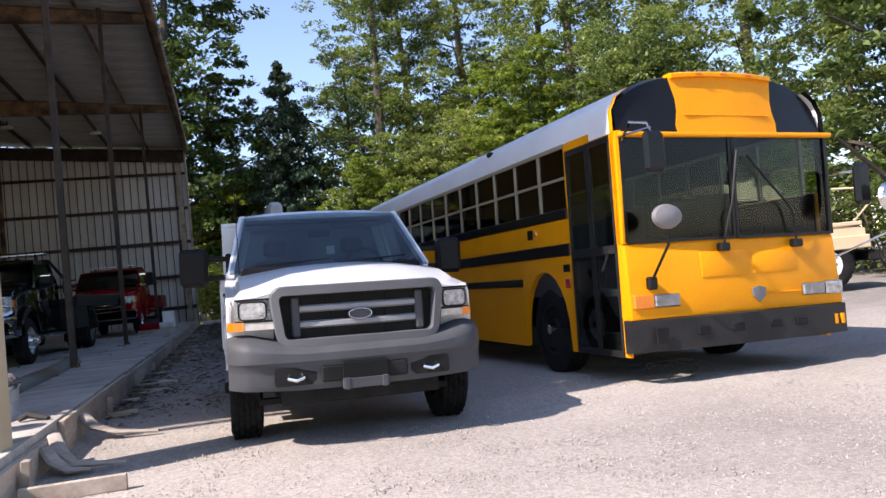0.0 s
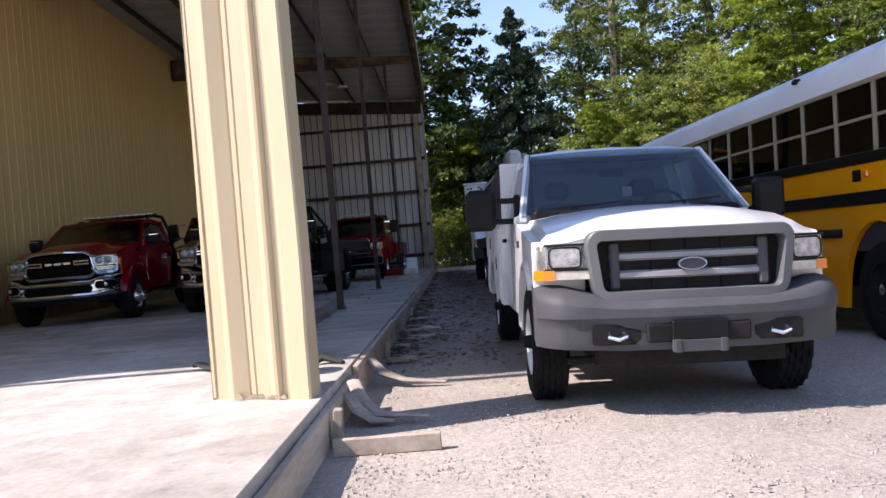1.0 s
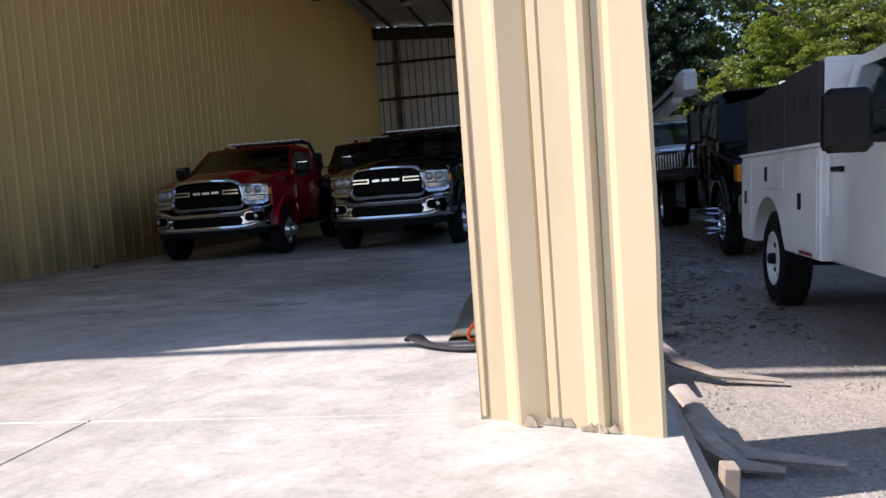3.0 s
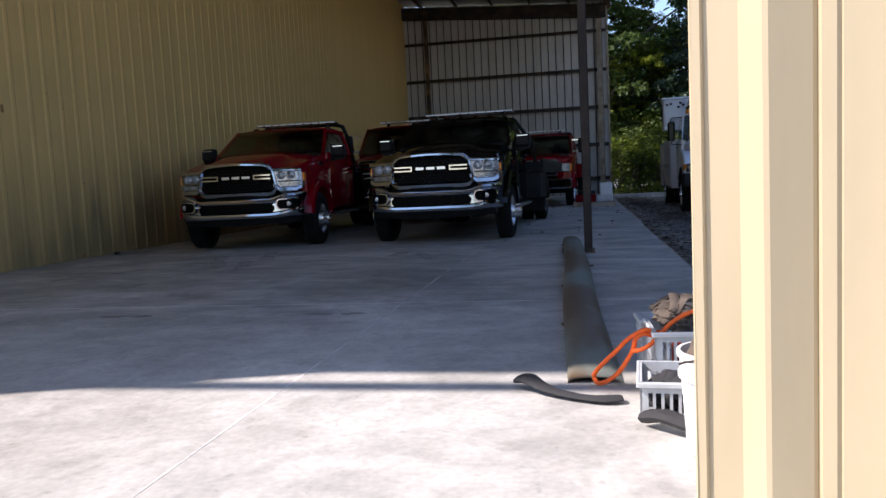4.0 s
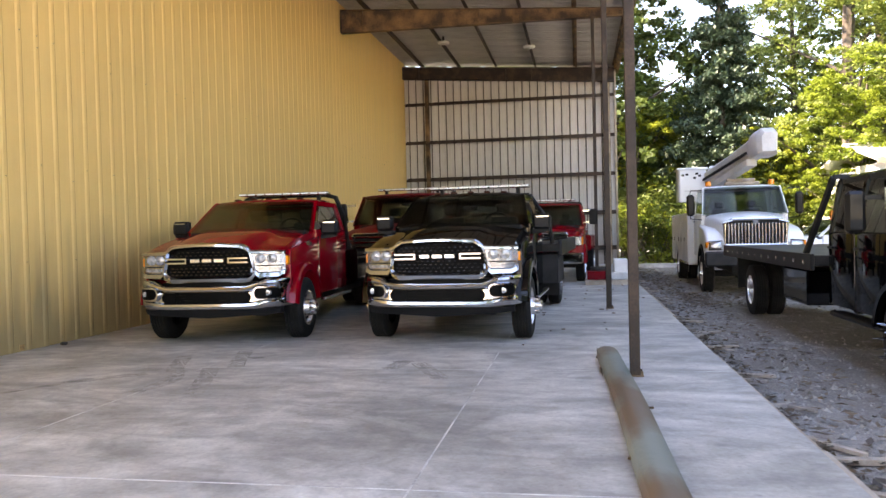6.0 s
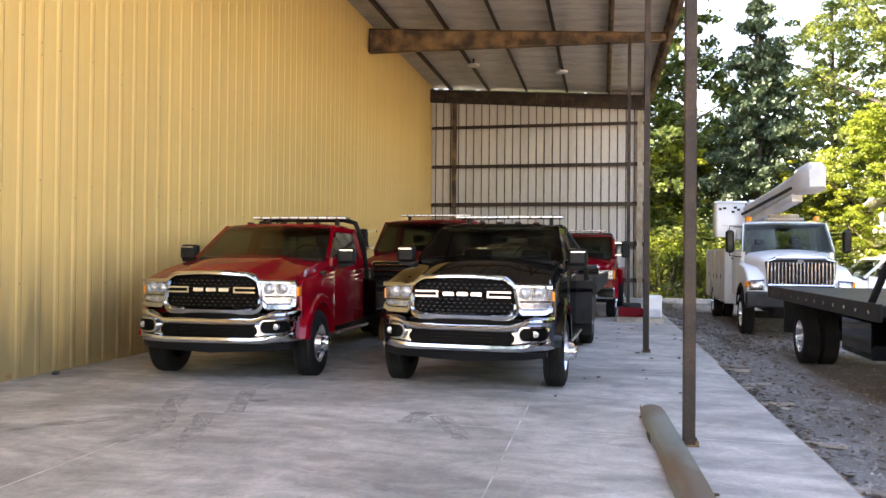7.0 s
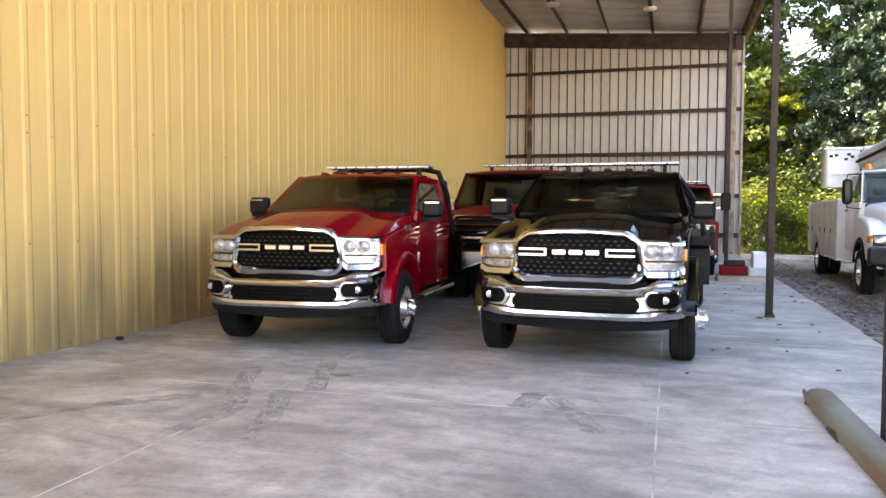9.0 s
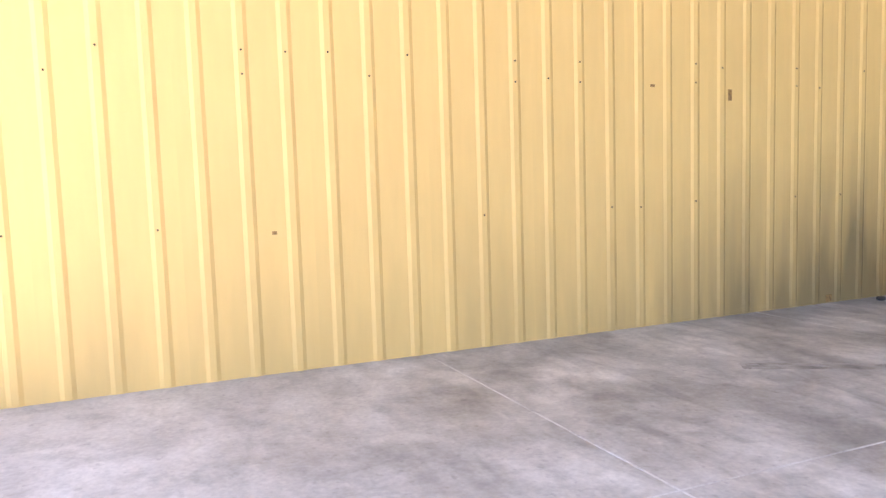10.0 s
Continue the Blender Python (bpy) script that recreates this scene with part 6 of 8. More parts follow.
    part("headboard", boxes((-0.965, 0.965, 3.13, 3.16, 1.29, 1.82), (-0.965, 0.965, 3.125, 3.17, 1.80, 1.84), bev=0.006), WHITE_OLD, p, "pale sheet steel headboard behind the cab")
    part("tailgate", boxes((-0.62, 0.62, 5.58, 5.62, 0.6, 1.2), bev=0.01), WHITE_OLD, p)
    part("beacon", spin(bmesh.new(), [(1.66, 0.0), (1.66, 0.06), (1.74, 0.055), (1.765, 0.03), (1.77, 0.0)], 16, (-0.7, 3.2, 0), "z"), PAIL, p)
    bm = bmesh.new()
    tube(bm, [(-0.83, 1.45, 1.26), (-0.84, 1.46, 2.0)], 0.004, 5)
    part("aerial", bm, PLASTIC, p)
    part("inspection_sticker", boxes((0.02, 0.1, 2.02, 2.03, 1.42, 1.5)), PAIL, p)
    return p


service_truck()


def school_bus():
    p = thing("school_bus", "yellow flat-nosed school bus with white roof and black cap panels", "bus", "", pose(4.66, 6.53, -0.175, 0.3, 2.05, 3.4) @ Matrix.Diagonal((0.952, 0.88, 0.955, 1)))
    W, L = 1.27, 10.9
    Y = BUSYELLOW
    zb, belt, wt, eave, crown = 0.28, 1.78, 2.45, 2.70, 3.01
    # roof shell, white
    half = [(W - 0.005, wt), (W - 0.01, 2.58), (W - 0.06, 2.72), (W - 0.2, 2.83), (W - 0.5, 2.935), (W - 0.9, 2.99), (0, crown)]
    sec = half + [(-x, z) for x, z in reversed(half[:-1])]
    bm = bmesh.new()
    loft(bm, [[(x, y, z) for x, z in sec] for y in (0.42, L - 0.2)], False, False)
    part("roof", bm, BUSWHITE, p)
    bm = bmesh.new()
    loft(bm, [[(x * 0.982, y, z - 0.025) for x, z in sec] for y in (0.1, L - 0.1)], False, False)
    part("ceiling_lining", bm, INTERIOR, p)
    for k in range(14):
        y = 1.0 + 0.68 * k
        bm = bmesh.new()
        loft(bm, [[(x * 1.004, y + d, z + 0.004) for x, z in sec] for d in (-0.03, 0.03)], False, False)
        part("roof_seam", bm, BUSWHITE, p)
    # front cap
    bm = bmesh.new()
    rings = []
    for y, k, dz in ((0.42, 1.0, 0.0), (0.25, 1.0, 0.0), (0.16, 0.985, -0.012)):
        rings.append([(x * k, y + (0.06 * (abs(x) / W) ** 2 if y < 0.2 else 0), max(wt - 0.06, z + dz)) for x, z in sec])
    loft(bm, rings, False, False)
    cap = part("front_cap", bm, Y, p)
    n = 17
    def capfront(u, t):
        """The slanted face over the screen: u across, t from foot to head."""
        x = u * (1.235 - 0.02 * t)
        top = 2.955 - 0.07 * u * u - 0.24 * abs(u) ** 5
        return (x, -0.13 + 0.075 * t + 0.10 * u * u, 2.37 + (top - 2.37) * t)
    for u0, u1, mt, nm in ((-1.0, -0.46, BUSBLACK, "black_cap_panel"), (-0.46, 0.46, Y, "cap_panel"), (0.46, 1.0, BUSBLACK, "black_cap_panel")):
        bm = bmesh.new()
        k = 8
        def edge(u, t):
            e = u + (0.0 if abs(u) == 1.0 else math.copysign(0.10 * (t - 0.5), u))
            return capfront(e, t)
        grid = [[bm.verts.new(edge(u0, t / 5)) if i == 0 else bm.verts.new(edge(u1, t / 5)) if i == k else bm.verts.new(capfront((u0 + (u1 - u0) * i / k) + 0.10 * (t / 5 - 0.5) * ((u1 / 1 if abs(u1) < 1 else 0) * i / k + (u0 if abs(u0) < 1 else 0) * (1 - i / k)) / 0.46, t / 5)) for i in range(k + 1)] for t in range(6)]
        for a, b in zip(grid, grid[1:]):
            for i in range(k):
                bm.faces.new((a[i], a[i + 1], b[i + 1], b[i]))
        top = [bm.verts.new((v.co.x, 0.1, v.co.z + 0.03)) for v in grid[-1]]
        for i in range(k):
            bm.faces.new((grid[-1][i], grid[-1][i + 1], top[i + 1], top[i]))
        part(nm, bm, mt, cap)
    # white sides of the cap with a yellow front edge
    for s in (-1, 1):
        for nm, mt, ys in (("cap_edge", Y if s < 0 else BUSBLACK, (-0.035, 0.0, 0.03)), ("cap_side", BUSWHITE, (0.03, 0.15, 0.3, 0.44))):
            bm = bmesh.new()
            loft(bm, [[(s * (W + 0.008) * (1 if z < 2.6 else x / W), y, z) for x, z in ((W, 2.39), (W, 2.5), (W, 2.6), (W - 0.07, 2.735), (W - 0.2, 2.825))] for y in ys], False, False)
            part(nm, bm, mt, cap)
    bm = bmesh.new()
    loft(bm, [[(x, y + 0.10 * (u / 1) ** 2, z + 0.02) for y, z in ((-0.075, capfront(u, 0.93)[2]), (-0.10, capfront(u, 0.94)[2]), (-0.10, capfront(u, 1)[2]), (-0.06, capfront(u, 1)[2] + 0.02), (0.05, capfront(u, 1)[2] + 0.02), (0.05, capfront(u, 0.93)[2]))] for u, x in [(q, q * 1.22) for q in spread(-0.49, 0.49, 12)]])
    part("cap_brow", bm, Y, cap)
    part("cap_crease", boxes((-0.50, 0.50, -0.112, -0.085, 2.545, 2.556), bev=0.003), Y, cap)
    part("cap_gutter", boxes((-W, W, -0.16, -0.08, 2.33, 2.375), bev=0.012), Y, cap)
    for x in (-0.3, 0.0, 0.3):
        part("clearance_lamp", boxes((x - 0.04, x + 0.04, -0.115, -0.09, 2.955 - 0.05 * x * x, 2.98 - 0.05 * x * x), bev=0.008), AMBER, cap)
    # front face
    part("front_panel", hexa(bmesh.new(), [(-W, -0.12, 0.62), (W, -0.12, 0.62), (W, 0.1, 0.62), (-W, 0.1, 0.62), (-W + 0.01, -0.06, 1.34), (W - 0.01, -0.06, 1.34), (W - 0.01, 0.1, 1.34), (-W + 0.01, 0.1, 1.34)], 0.03), Y, p)
    for x0, x1, z0, z1 in ((-0.44, 0.12, 0.98, 1.22), (0.18, 0.72, 0.99, 1.2)):
        part("access_panel", hexa(bmesh.new(), [(x0, -0.1, z0), (x1, -0.1, z0), (x1, -0.05, z0), (x0, -0.05, z0), (x0, -0.079, z1), (x1, -0.079, z1), (x1, -0.05, z1), (x0, -0.05, z1)], 0.004), Y, p)
    for s in (-1, 1):
        part("corner_post", hexa(bmesh.new(), [(s * W, -0.06, 1.34), (s * (W - 0.05), -0.06, 1.34), (s * (W - 0.05), 0.06, 1.34), (s * W, 0.06, 1.34), (s * W, -0.06, 2.4), (s * (W - 0.05), -0.08, 2.4), (s * (W - 0.05), 0.06, 2.4), (s * W, 0.06, 2.4)]), Y if s < 0 else BUSBLACK, p)
        part("windscreen", pane(bmesh.new(), *([(s * 0.03, -0.085, 1.36), (s * (W - 0.05), -0.05, 1.36), (s * (W - 0.05), -0.06, 2.34), (s * 0.03, -0.1, 2.34)]), n=4), GLASS_SHADE, p)
        bm = bmesh.new()
        for a, b in (((s * 0.02, -0.09, 1.35), (s * (W - 0.04), -0.055, 1.35)), ((s * (W - 0.04), -0.055, 1.35), (s * (W - 0.04), -0.065, 2.35)), ((s * (W - 0.04), -0.065, 2.35), (s * 0.02, -0.105, 2.35)), ((s * 0.02, -0.105, 2.35), (s * 0.02, -0.09, 1.35))):
            bar(bm, a, b, 0.03, 0.03)
        part("screen_gasket", bm, BUSBLACK, p)
        part("headlight", boxes((s * 0.74, s * 1.02, -0.145, -0.1, 0.73, 0.85), bev=0.012), REFLECT, p)
        part("lamp_lens", boxes((s * 0.75, s * 1.01, -0.152, -0.146, 0.74, 0.84), bev=0.003), LENS, p)
        part("turn_signal", boxes((s * 1.03, s * (W - 0.02), -0.15, -0.08, 0.725, 0.86), bev=0.012), AMBER if s < 0 else REFLECT, p)
    # wipers, emblem
    for x0, x1 in ((-0.18, 0.05), (0.72, 0.5)):
        bm = bmesh.new()
        tube(bm, [(x0, -0.12, 1.28), (x0 + (x1 - x0) * 0.5, -0.16, 1.7), (x1, -0.14, 2.2)] if x0 < 0 else [(x0, -0.12, 1.28), (x0 - 0.05, -0.15, 1.6), (0.16, -0.14, 2.15)], 0.013, 6)
        box(bm, x0 - 0.07, x0 + 0.05, -0.17, -0.08, 1.22, 1.3, 0.015)
        part("wiper", bm, BUSBLACK, p)
    part("emblem", prism(bmesh.new(), [(0.20, 0.86), (0.12, 0.84), (0.13, 0.76), (0.20, 0.70), (0.27, 0.76), (0.28, 0.84)], "y", -0.09, -0.128), MIRRORBACK, p, "small shield-shaped emblem")
    part("grab_handle", boxes((0.26, 0.72, -0.125, -0.095, 0.775, 0.79), bev=0.005), Y, p)
    # bumper
    bm = bmesh.new()
    loft(bm, [[(x, -0.22 + 0.10 * (abs(x) / W) ** 3 + dy, z) for dy, z in ((0.0, 0.33), (0.0, 0.62), (0.12, 0.63), (0.12, 0.32))] for x in [-1.29, -1.25, -1.1, -0.7, 0, 0.7, 1.1, 1.25, 1.29]])
    bumper = part("bumper", bm, BUMPERBLACK, p, "heavy black steel bumper")
    for x in (-0.55, -0.15, 0.3, 0.62):
        part("bumper_slot", boxes((x - 0.07, x + 0.07, -0.224, -0.2, 0.45, 0.53), bev=0.008), CHASSIS, bumper)
    part("step_recess", boxes((-1.08, -0.95, -0.222, -0.2, 0.4, 0.55), bev=0.004), CHASSIS, bumper)
    for x in (1.1, 1.19):
        part("number_bar", boxes((x, x + 0.035, -0.162, -0.12, 0.42, 0.52)), Y, bumper)
    # sides
    for s in (-1, 1):
        y0 = 1.02 if s < 0 else 0.1
        prof = [(y0, zb), (1.12, zb)] + [(1.72 + 0.58 * math.cos(math.pi - math.pi * k / 12), 0.42 + 0.72 * math.sin(math.pi - math.pi * k / 12)) for k in range(1, 12)] + [(2.32, zb), (6.9, zb)] + [(7.5 + 0.58 * math.cos(math.pi - math.pi * k / 12), 0.42 + 0.6 * math.sin(math.pi - math.pi * k / 12)) for k in range(1, 12)] + [(8.1, zb), (L, zb), (L, belt), (y0, belt)]
        side = part("side_panel", prism(bmesh.new(), prof, "x", s * (W - 0.06), s * W, 0.0), Y, p)
        for za, zc in ((1.68, 1.79), (1.29, 1.42), (0.98, 1.07)):
            runs = [(y0, L)] if za > 1.2 else [(2.32, 6.8), (8.2, L)]
            for a, b in runs:
                part("rub_rail", boxes((s * W, s * (W + 0.02), a, b, za, zc), bev=0.006), BUSBLACK, side)
        part("reflector", boxes((s * W, s * (W + 0.012), 1.95, 2.08, 1.52, 1.63)), BUSBLACK, side)
        part("side_lamp", boxes((s * W, s * (W + 0.03), 1.80, 1.88, 1.55, 1.61), bev=0.01), AMBER, side)
        part("vent", boxes((s * W, s * (W + 0.012), 1.05, 1.2, 1.12, 1.2), bev=0.004), BUSBLACK, side)
        part("side_marker", boxes((s * W, s * (W + 0.02), 1.06, 1.16, 0.95, 1.05), bev=0.008), REDLENS, side)
        yw = 1.02 if s < 0 else 0.3
        k = 0
        while yw + 0.68 < L - 0.2:
            w = part("side_window", pane(bmesh.new(), (s * (W - 0.03), yw + 0.03, 1.8), (s * (W - 0.03), yw + 0.65, 1.8), (s * (W - 0.03), yw + 0.65, 2.44), (s * (W - 0.03), yw + 0.03, 2.44), n=1), GLASS if s > 0 and k < 2 else GLASS_DARK, p)
            part("sash", boxes((s * (W - 0.035), s * (W - 0.008), yw + 0.03, yw + 0.65, 2.10, 2.13)), BUSTAN, w)
            part("window_post", boxes((s * (W - 0.05), s * (W - 0.002), yw - 0.024, yw + 0.024, 1.78, 2.46), bev=0.004), BUSYELLOW if k == 0 and s < 0 else BUSTAN, w)
            yw += 0.68
            k += 1
        part("window_rail", boxes((s * (W - 0.05), s * (W + 0.004), y0, L, 2.43, 2.47)), BUSTAN, p)
        part("side_lining", boxes((s * (W - 0.09), s * (W - 0.065), y0, L - 0.08, 0.92, 1.77)), INTERIOR, p)
        part("floor_skirt", boxes((s * (W - 0.3), s * (W - 0.06), 0.2, L, zb, 0.5)), CHASSIS, p)
    # folding door on the -x side
    door = part("entry_door", boxes((-W - 0.004, -W + 0.03, 0.06, 0.1, 0.3, 2.36), (-W - 0.004, -W + 0.03, 0.96, 1.0, 0.3, 2.36), (-W - 0.004, -W + 0.03, 0.49, 0.57, 0.3, 2.36), (-W - 0.004, -W + 0.03, 0.06, 1.0, 2.32, 2.38), (-W - 0.004, -W + 0.03, 0.06, 1.0, 0.28, 0.34), (-W - 0.004, -W + 0.03, 0.06, 1.0, 1.26, 1.34)), BUMPERBLACK, p, "black framed two-leaf folding door")
    for a, b in ((0.1, 0.49), (0.57, 0.96)):
        for z0, z1 in ((0.34, 1.26), (1.34, 2.32)):
            part("door_glass", boxes((-W + 0.005, -W + 0.013, a, b, z0, z1)), GLASS, door)
    bm = bmesh.new()
    bar(bm, (-W - 0.012, 0.35, 1.1), (-W - 0.012, 0.2, 1.28), 0.012)
    part("door_handle", bm, ALU, door)
    part("door_header", boxes((-W, -W + 0.05, 0.04, 1.04, 2.37, 2.47), bev=0.006), Y, p)
    part("door_jamb", boxes((-W, -W + 0.05, -0.02, 0.06, 0.28, 2.4), bev=0.008), Y, p)
    part("door_jamb", boxes((-W, -W + 0.05, 1.0, 1.04, 0.28, 2.4), bev=0.006), Y, p)
    # mirrors
    bm = bmesh.new()
    tube(bm, [(-W + 0.05, -0.1, 2.3), (-W - 0.02, -0.35, 2.42), (-W + 0.12, -0.42, 2.4), (-W + 0.16, -0.42, 2.3)], 0.014, 6)
    part("mirror_arm", bm, CHROME, p)
    bm = bmesh.new()
    tube(bm, [(-W + 0.02, -0.06, 2.34), (-W + 0.16, -0.42, 2.36)], 0.01, 6)
    part("mirror_arm", bm, CHROME, p)
    part("mirror_head", boxes((-W + 0.04, -W + 0.26, -0.5, -0.42, 1.95, 2.32), bev=0.035), BUSBLACK, p)
    part("convex_mirror", spin(bmesh.new(), [(-0.06, 0.0), (-0.05, 0.08), (-0.02, 0.135), (0.02, 0.15), (0.03, 0.0)], 20, (0, 0, 0), "y"), MIRRORBACK, p, m=Matrix.Translation((-W + 0.24, -0.46, 1.55)) @ Matrix.Diagonal((1.05, 1, 0.75, 1)))
    bm = bmesh.new()
    tube(bm, [(-W + 0.25, -0.42, 1.5), (-W + 0.24, -0.44, 1.3), (-W + 0.23, -0.14, 0.98)], 0.014, 6)
    box(bm, -W + 0.18, -W + 0.28, -0.17, -0.1, 0.9, 1.02, 0.015)
    part("mirror_stem", bm, BUSBLACK, p)
    part("mirror_head", boxes((W + 0.02, W + 0.22, -0.42, -0.32, 1.6, 2.03), bev=0.04), BUSBLACK, p)
    bm = bmesh.new()
    tube(bm, [(W - 0.02, -0.06, 1.95), (W + 0.1, -0.32, 1.95)], 0.014, 6)
    part("mirror_arm", bm, CHROME, p)
    bm = bmesh.new()
    tube(bm, [(W - 0.02, -0.1, 1.1), (W + 0.25, -0.5, 1.3), (W + 0.3, -0.55, 1.55)], 0.012, 6)
    part("mirror_arm", bm, CHROME, p)
    part("convex_mirror", spin(bmesh.new(), [(-0.06, 0.0), (-0.05, 0.08), (-0.02, 0.135), (0.02, 0.15), (0.03, 0.0)], 20, (W + 0.27, -0.58, 1.66), "y"), ALU, p)
    # inside
    part("rear_lining", boxes((-W + 0.1, W - 0.1, L - 0.1, L - 0.07, 0.92, 1.8), (-W + 0.1, -0.8, L - 0.1, L - 0.07, 1.8, 2.45), (0.8, W - 0.1, L - 0.1, L - 0.07, 1.8, 2.45), (-W + 0.1, W - 0.1, L - 0.1, L - 0.07, 2.4, 2.75)), INTERIOR, p)
    part("bus_floor", boxes((-W + 0.06, W - 0.06, 0.1, L, 0.85, 0.92)), INTERIOR, p)
    part("dashboard", boxes((-0.2, W - 0.1, 0.05, 0.5, 0.92, 1.4), bev=0.06), INTERIOR, p)
    bm = bmesh.new()
    tube(bm, [(0.65 + 0.24 * math.cos(a), 0.62 + 0.12 * math.sin(a), 1.5 + 0.2 * math.sin(a)) for a in [k * math.pi / 10 for k in range(20)]], 0.018, 6, True)
    part("steering_wheel", bm, INTERIOR, p)
    part("driver_seat", boxes((0.4, 0.9, 1.0, 1.12, 0.95, 1.9), (0.4, 0.9, 0.7, 1.1, 1.1, 1.25), bev=0.04), SEAT, p)
    for k in range(11):
        for s in (-1, 1):
            part("bench_seat", boxes((s * 0.28, s * 1.15, 1.9 + k * 0.75, 2.0 + k * 0.75, 0.95, 1.95), bev=0.04), SEAT, p)
    part("rear_wall", boxes((-W, W, L - 0.06, L, zb, 1.8), (-W, -0.8, L - 0.06, L, 1.8, 2.5), (0.8, W, L - 0.06, L, 1.8, 2.5), (-W, W, L - 0.06, L, 2.4, 2.8)), Y, p)
    bm = bmesh.new()
    tube(bm, [(-0.15, 1.2, 2.95), (-0.15, 1.15, 3.5)], 0.004, 5)
    part("aerial", bm, BUSBLACK, p)
    part("roof_lamp", boxes((-W + 0.02, -W + 0.1, 3.2, 3.3, 2.7, 2.76), bev=0.015), BUSBLACK, p)
    for s in (-1, 1):
        wheel(p, s * 1.08, 1.72, 0.49, 0.27, s, "dark")
        wheel(p, s * 1.06, 7.5, 0.49, 0.27, s, "dark")
    part("chassis", boxes((-0.55, 0.55, 0.0, L - 0.2, 0.4, 0.8), (-1.0, 1.0, 1.66, 1.78, 0.42, 0.56), (-1.0, 1.0, 7.44, 7.56, 0.42, 0.56)), CHASSIS, p)
    part("wheel_well", boxes((-0.88, -0.6, 1.0, 2.4, 0.5, 1.25), (0.6, 0.88, 1.0, 2.4, 0.5, 1.25)), CHASSIS, p)
    return p


school_bus()


def plain_nose(p, paint, W, z_low, z_front, z_cowl, length, trim=CHROME, bars=4, axle=0.95, tyre=0.42, style="alu"):
    """A squarer truck front: hood, wings, grille, lamps and bumper."""
    bm = bmesh.new()
    loft(bm, [ring(0.12, W * 0.8, z_low + 0.35, z_front - 0.06, z_front, 0.05), ring(0.2, W * 0.86, z_low + 0.35, z_front - 0.03, z_front + 0.04, 0.07), ring(length * 0.6, W * 0.9, z_low + 0.35, z_cowl - 0.12, z_cowl - 0.03, 0.1), ring(length, W * 0.92, z_low + 0.35, z_cowl - 0.08, z_cowl + 0.01, 0.1)])
    part("hood", bm, paint, p)
    for s in (-1, 1):
        fender(p, paint, s, W * 0.62, W, 0.16, length + 0.1, z_low, z_front - 0.1, z_cowl - 0.1, axle, tyre + 0.1, tyre)
        flare(p, paint, s, W * 0.94, W + 0.06, axle, tyre + 0.07, tyre + 0.17, tyre)
        lamp = part("headlight", boxes((s * W * 0.64, s * W * 0.97, 0.1, 0.3, z_front - 0.36, z_front - 0.12), bev=0.02), REFLECT, p)
        part("marker", boxes((s * W * 0.93, s * (W + 0.01), 0.14, 0.34, z_front - 0.34, z_front - 0.14), bev=0.01), AMBER, lamp)
        wheel(p, s * (W - 0.1), axle, tyre, 0.24, s, style)
    g = part("grille", boxes((-W * 0.6, W * 0.6, 0.1, 0.2, z_front - 0.42, z_front - 0.04), bev=0.02), PLASTIC, p)
    for k in range(bars):
        z = z_front - 0.36 + k * 0.28 / max(1, bars - 1)
        part("grille_bar", boxes((-W * 0.58, W * 0.58, 0.07, 0.11, z - 0.022, z + 0.022), bev=0.01), trim, g)
    part("surround", tube(bmesh.new(), front_ring(W * 1.24, 0.42, 0.06, 0.09, z_front - 0.23), 0.025, 6, True), trim, g)
    part("bumper", boxes((-W - 0.02, W + 0.02, 0.0, 0.14, z_low, z_low + 0.28), bev=0.04), trim, p)


def red_pickup(name, label, m, back, paint=REDDULL):
    p = thing(name, label, "tow truck", "tow trucks under the roof", m)
    plain_nose(p, paint, 1.0, 0.5, 1.32, 1.5, 1.35)
    cab(p, paint, 1.5, 2.1, 1.35, 1.85, 2.95, 0.98, 0.86, 0.55, glass_mat=GLASS_CAB)
    for s in (-1, 1):
        mir = part("mirror", boxes((s * 1.12, s * 1.34, 1.5, 1.6, 1.5, 1.92), bev=0.03), PLASTIC, p)
        for z in (1.54, 1.86):
            part("mirror_arm", boxes((s * 0.95, s * 1.14, 1.53, 1.57, z, z + 0.04)), CHROME, mir)
        wheel(p, s * 0.98, 5.2, 0.42, 0.24, s, "dual_rear")
    light_bar(p, 2.5, 2.2, 1.4)
    part("chassis", boxes((-0.45, -0.35, 0.4, 6.4, 0.52, 0.74), (0.35, 0.45, 0.4, 6.4, 0.52, 0.74), (-0.8, 0.8, 0.9, 1.0, 0.36, 0.48), (-0.9, 0.9, 5.14, 5.26, 0.36, 0.48)), CHASSIS, p)
    if back == "deck":
        part("deck", boxes((-1.2, 1.2, 3.05, 7.2, 1.0, 1.14), bev=0.02), FLATDECK, p)
    else:
        part("wrecker_body", boxes((-1.1, 1.1, 3.05, 6.4, 0.75, 1.2), bev=0.03), paint, p)
        bm = bmesh.new()
        for s in (-1, 1):
            tube(bm, [(s * 0.95, 3.2, 1.2), (s * 0.9, 3.1, 1.85), (s * 0.8, 3.05, 2.15)], 0.04, 6)
        tube(bm, [(-0.8, 3.05, 2.15), (0.8, 3.05, 2.15)], 0.04, 6)
        part("headache_rack", bm, PLASTIC, p)
    return p


red_pickup("dark_red_tow_truck", "dark red flatbed truck parked behind the other tow trucks", pose(-6.25, 19.6, FLOOR, 0, 0, 0) @ Matrix.Diagonal((1.1, 1, 1.06, 1)), "deck")
red_pickup("red_wrecker_truck", "red wrecker truck parked near the back wall", pose(-3.5, 25.0, FLOOR, 0, 0, -3), "wrecker", RED)


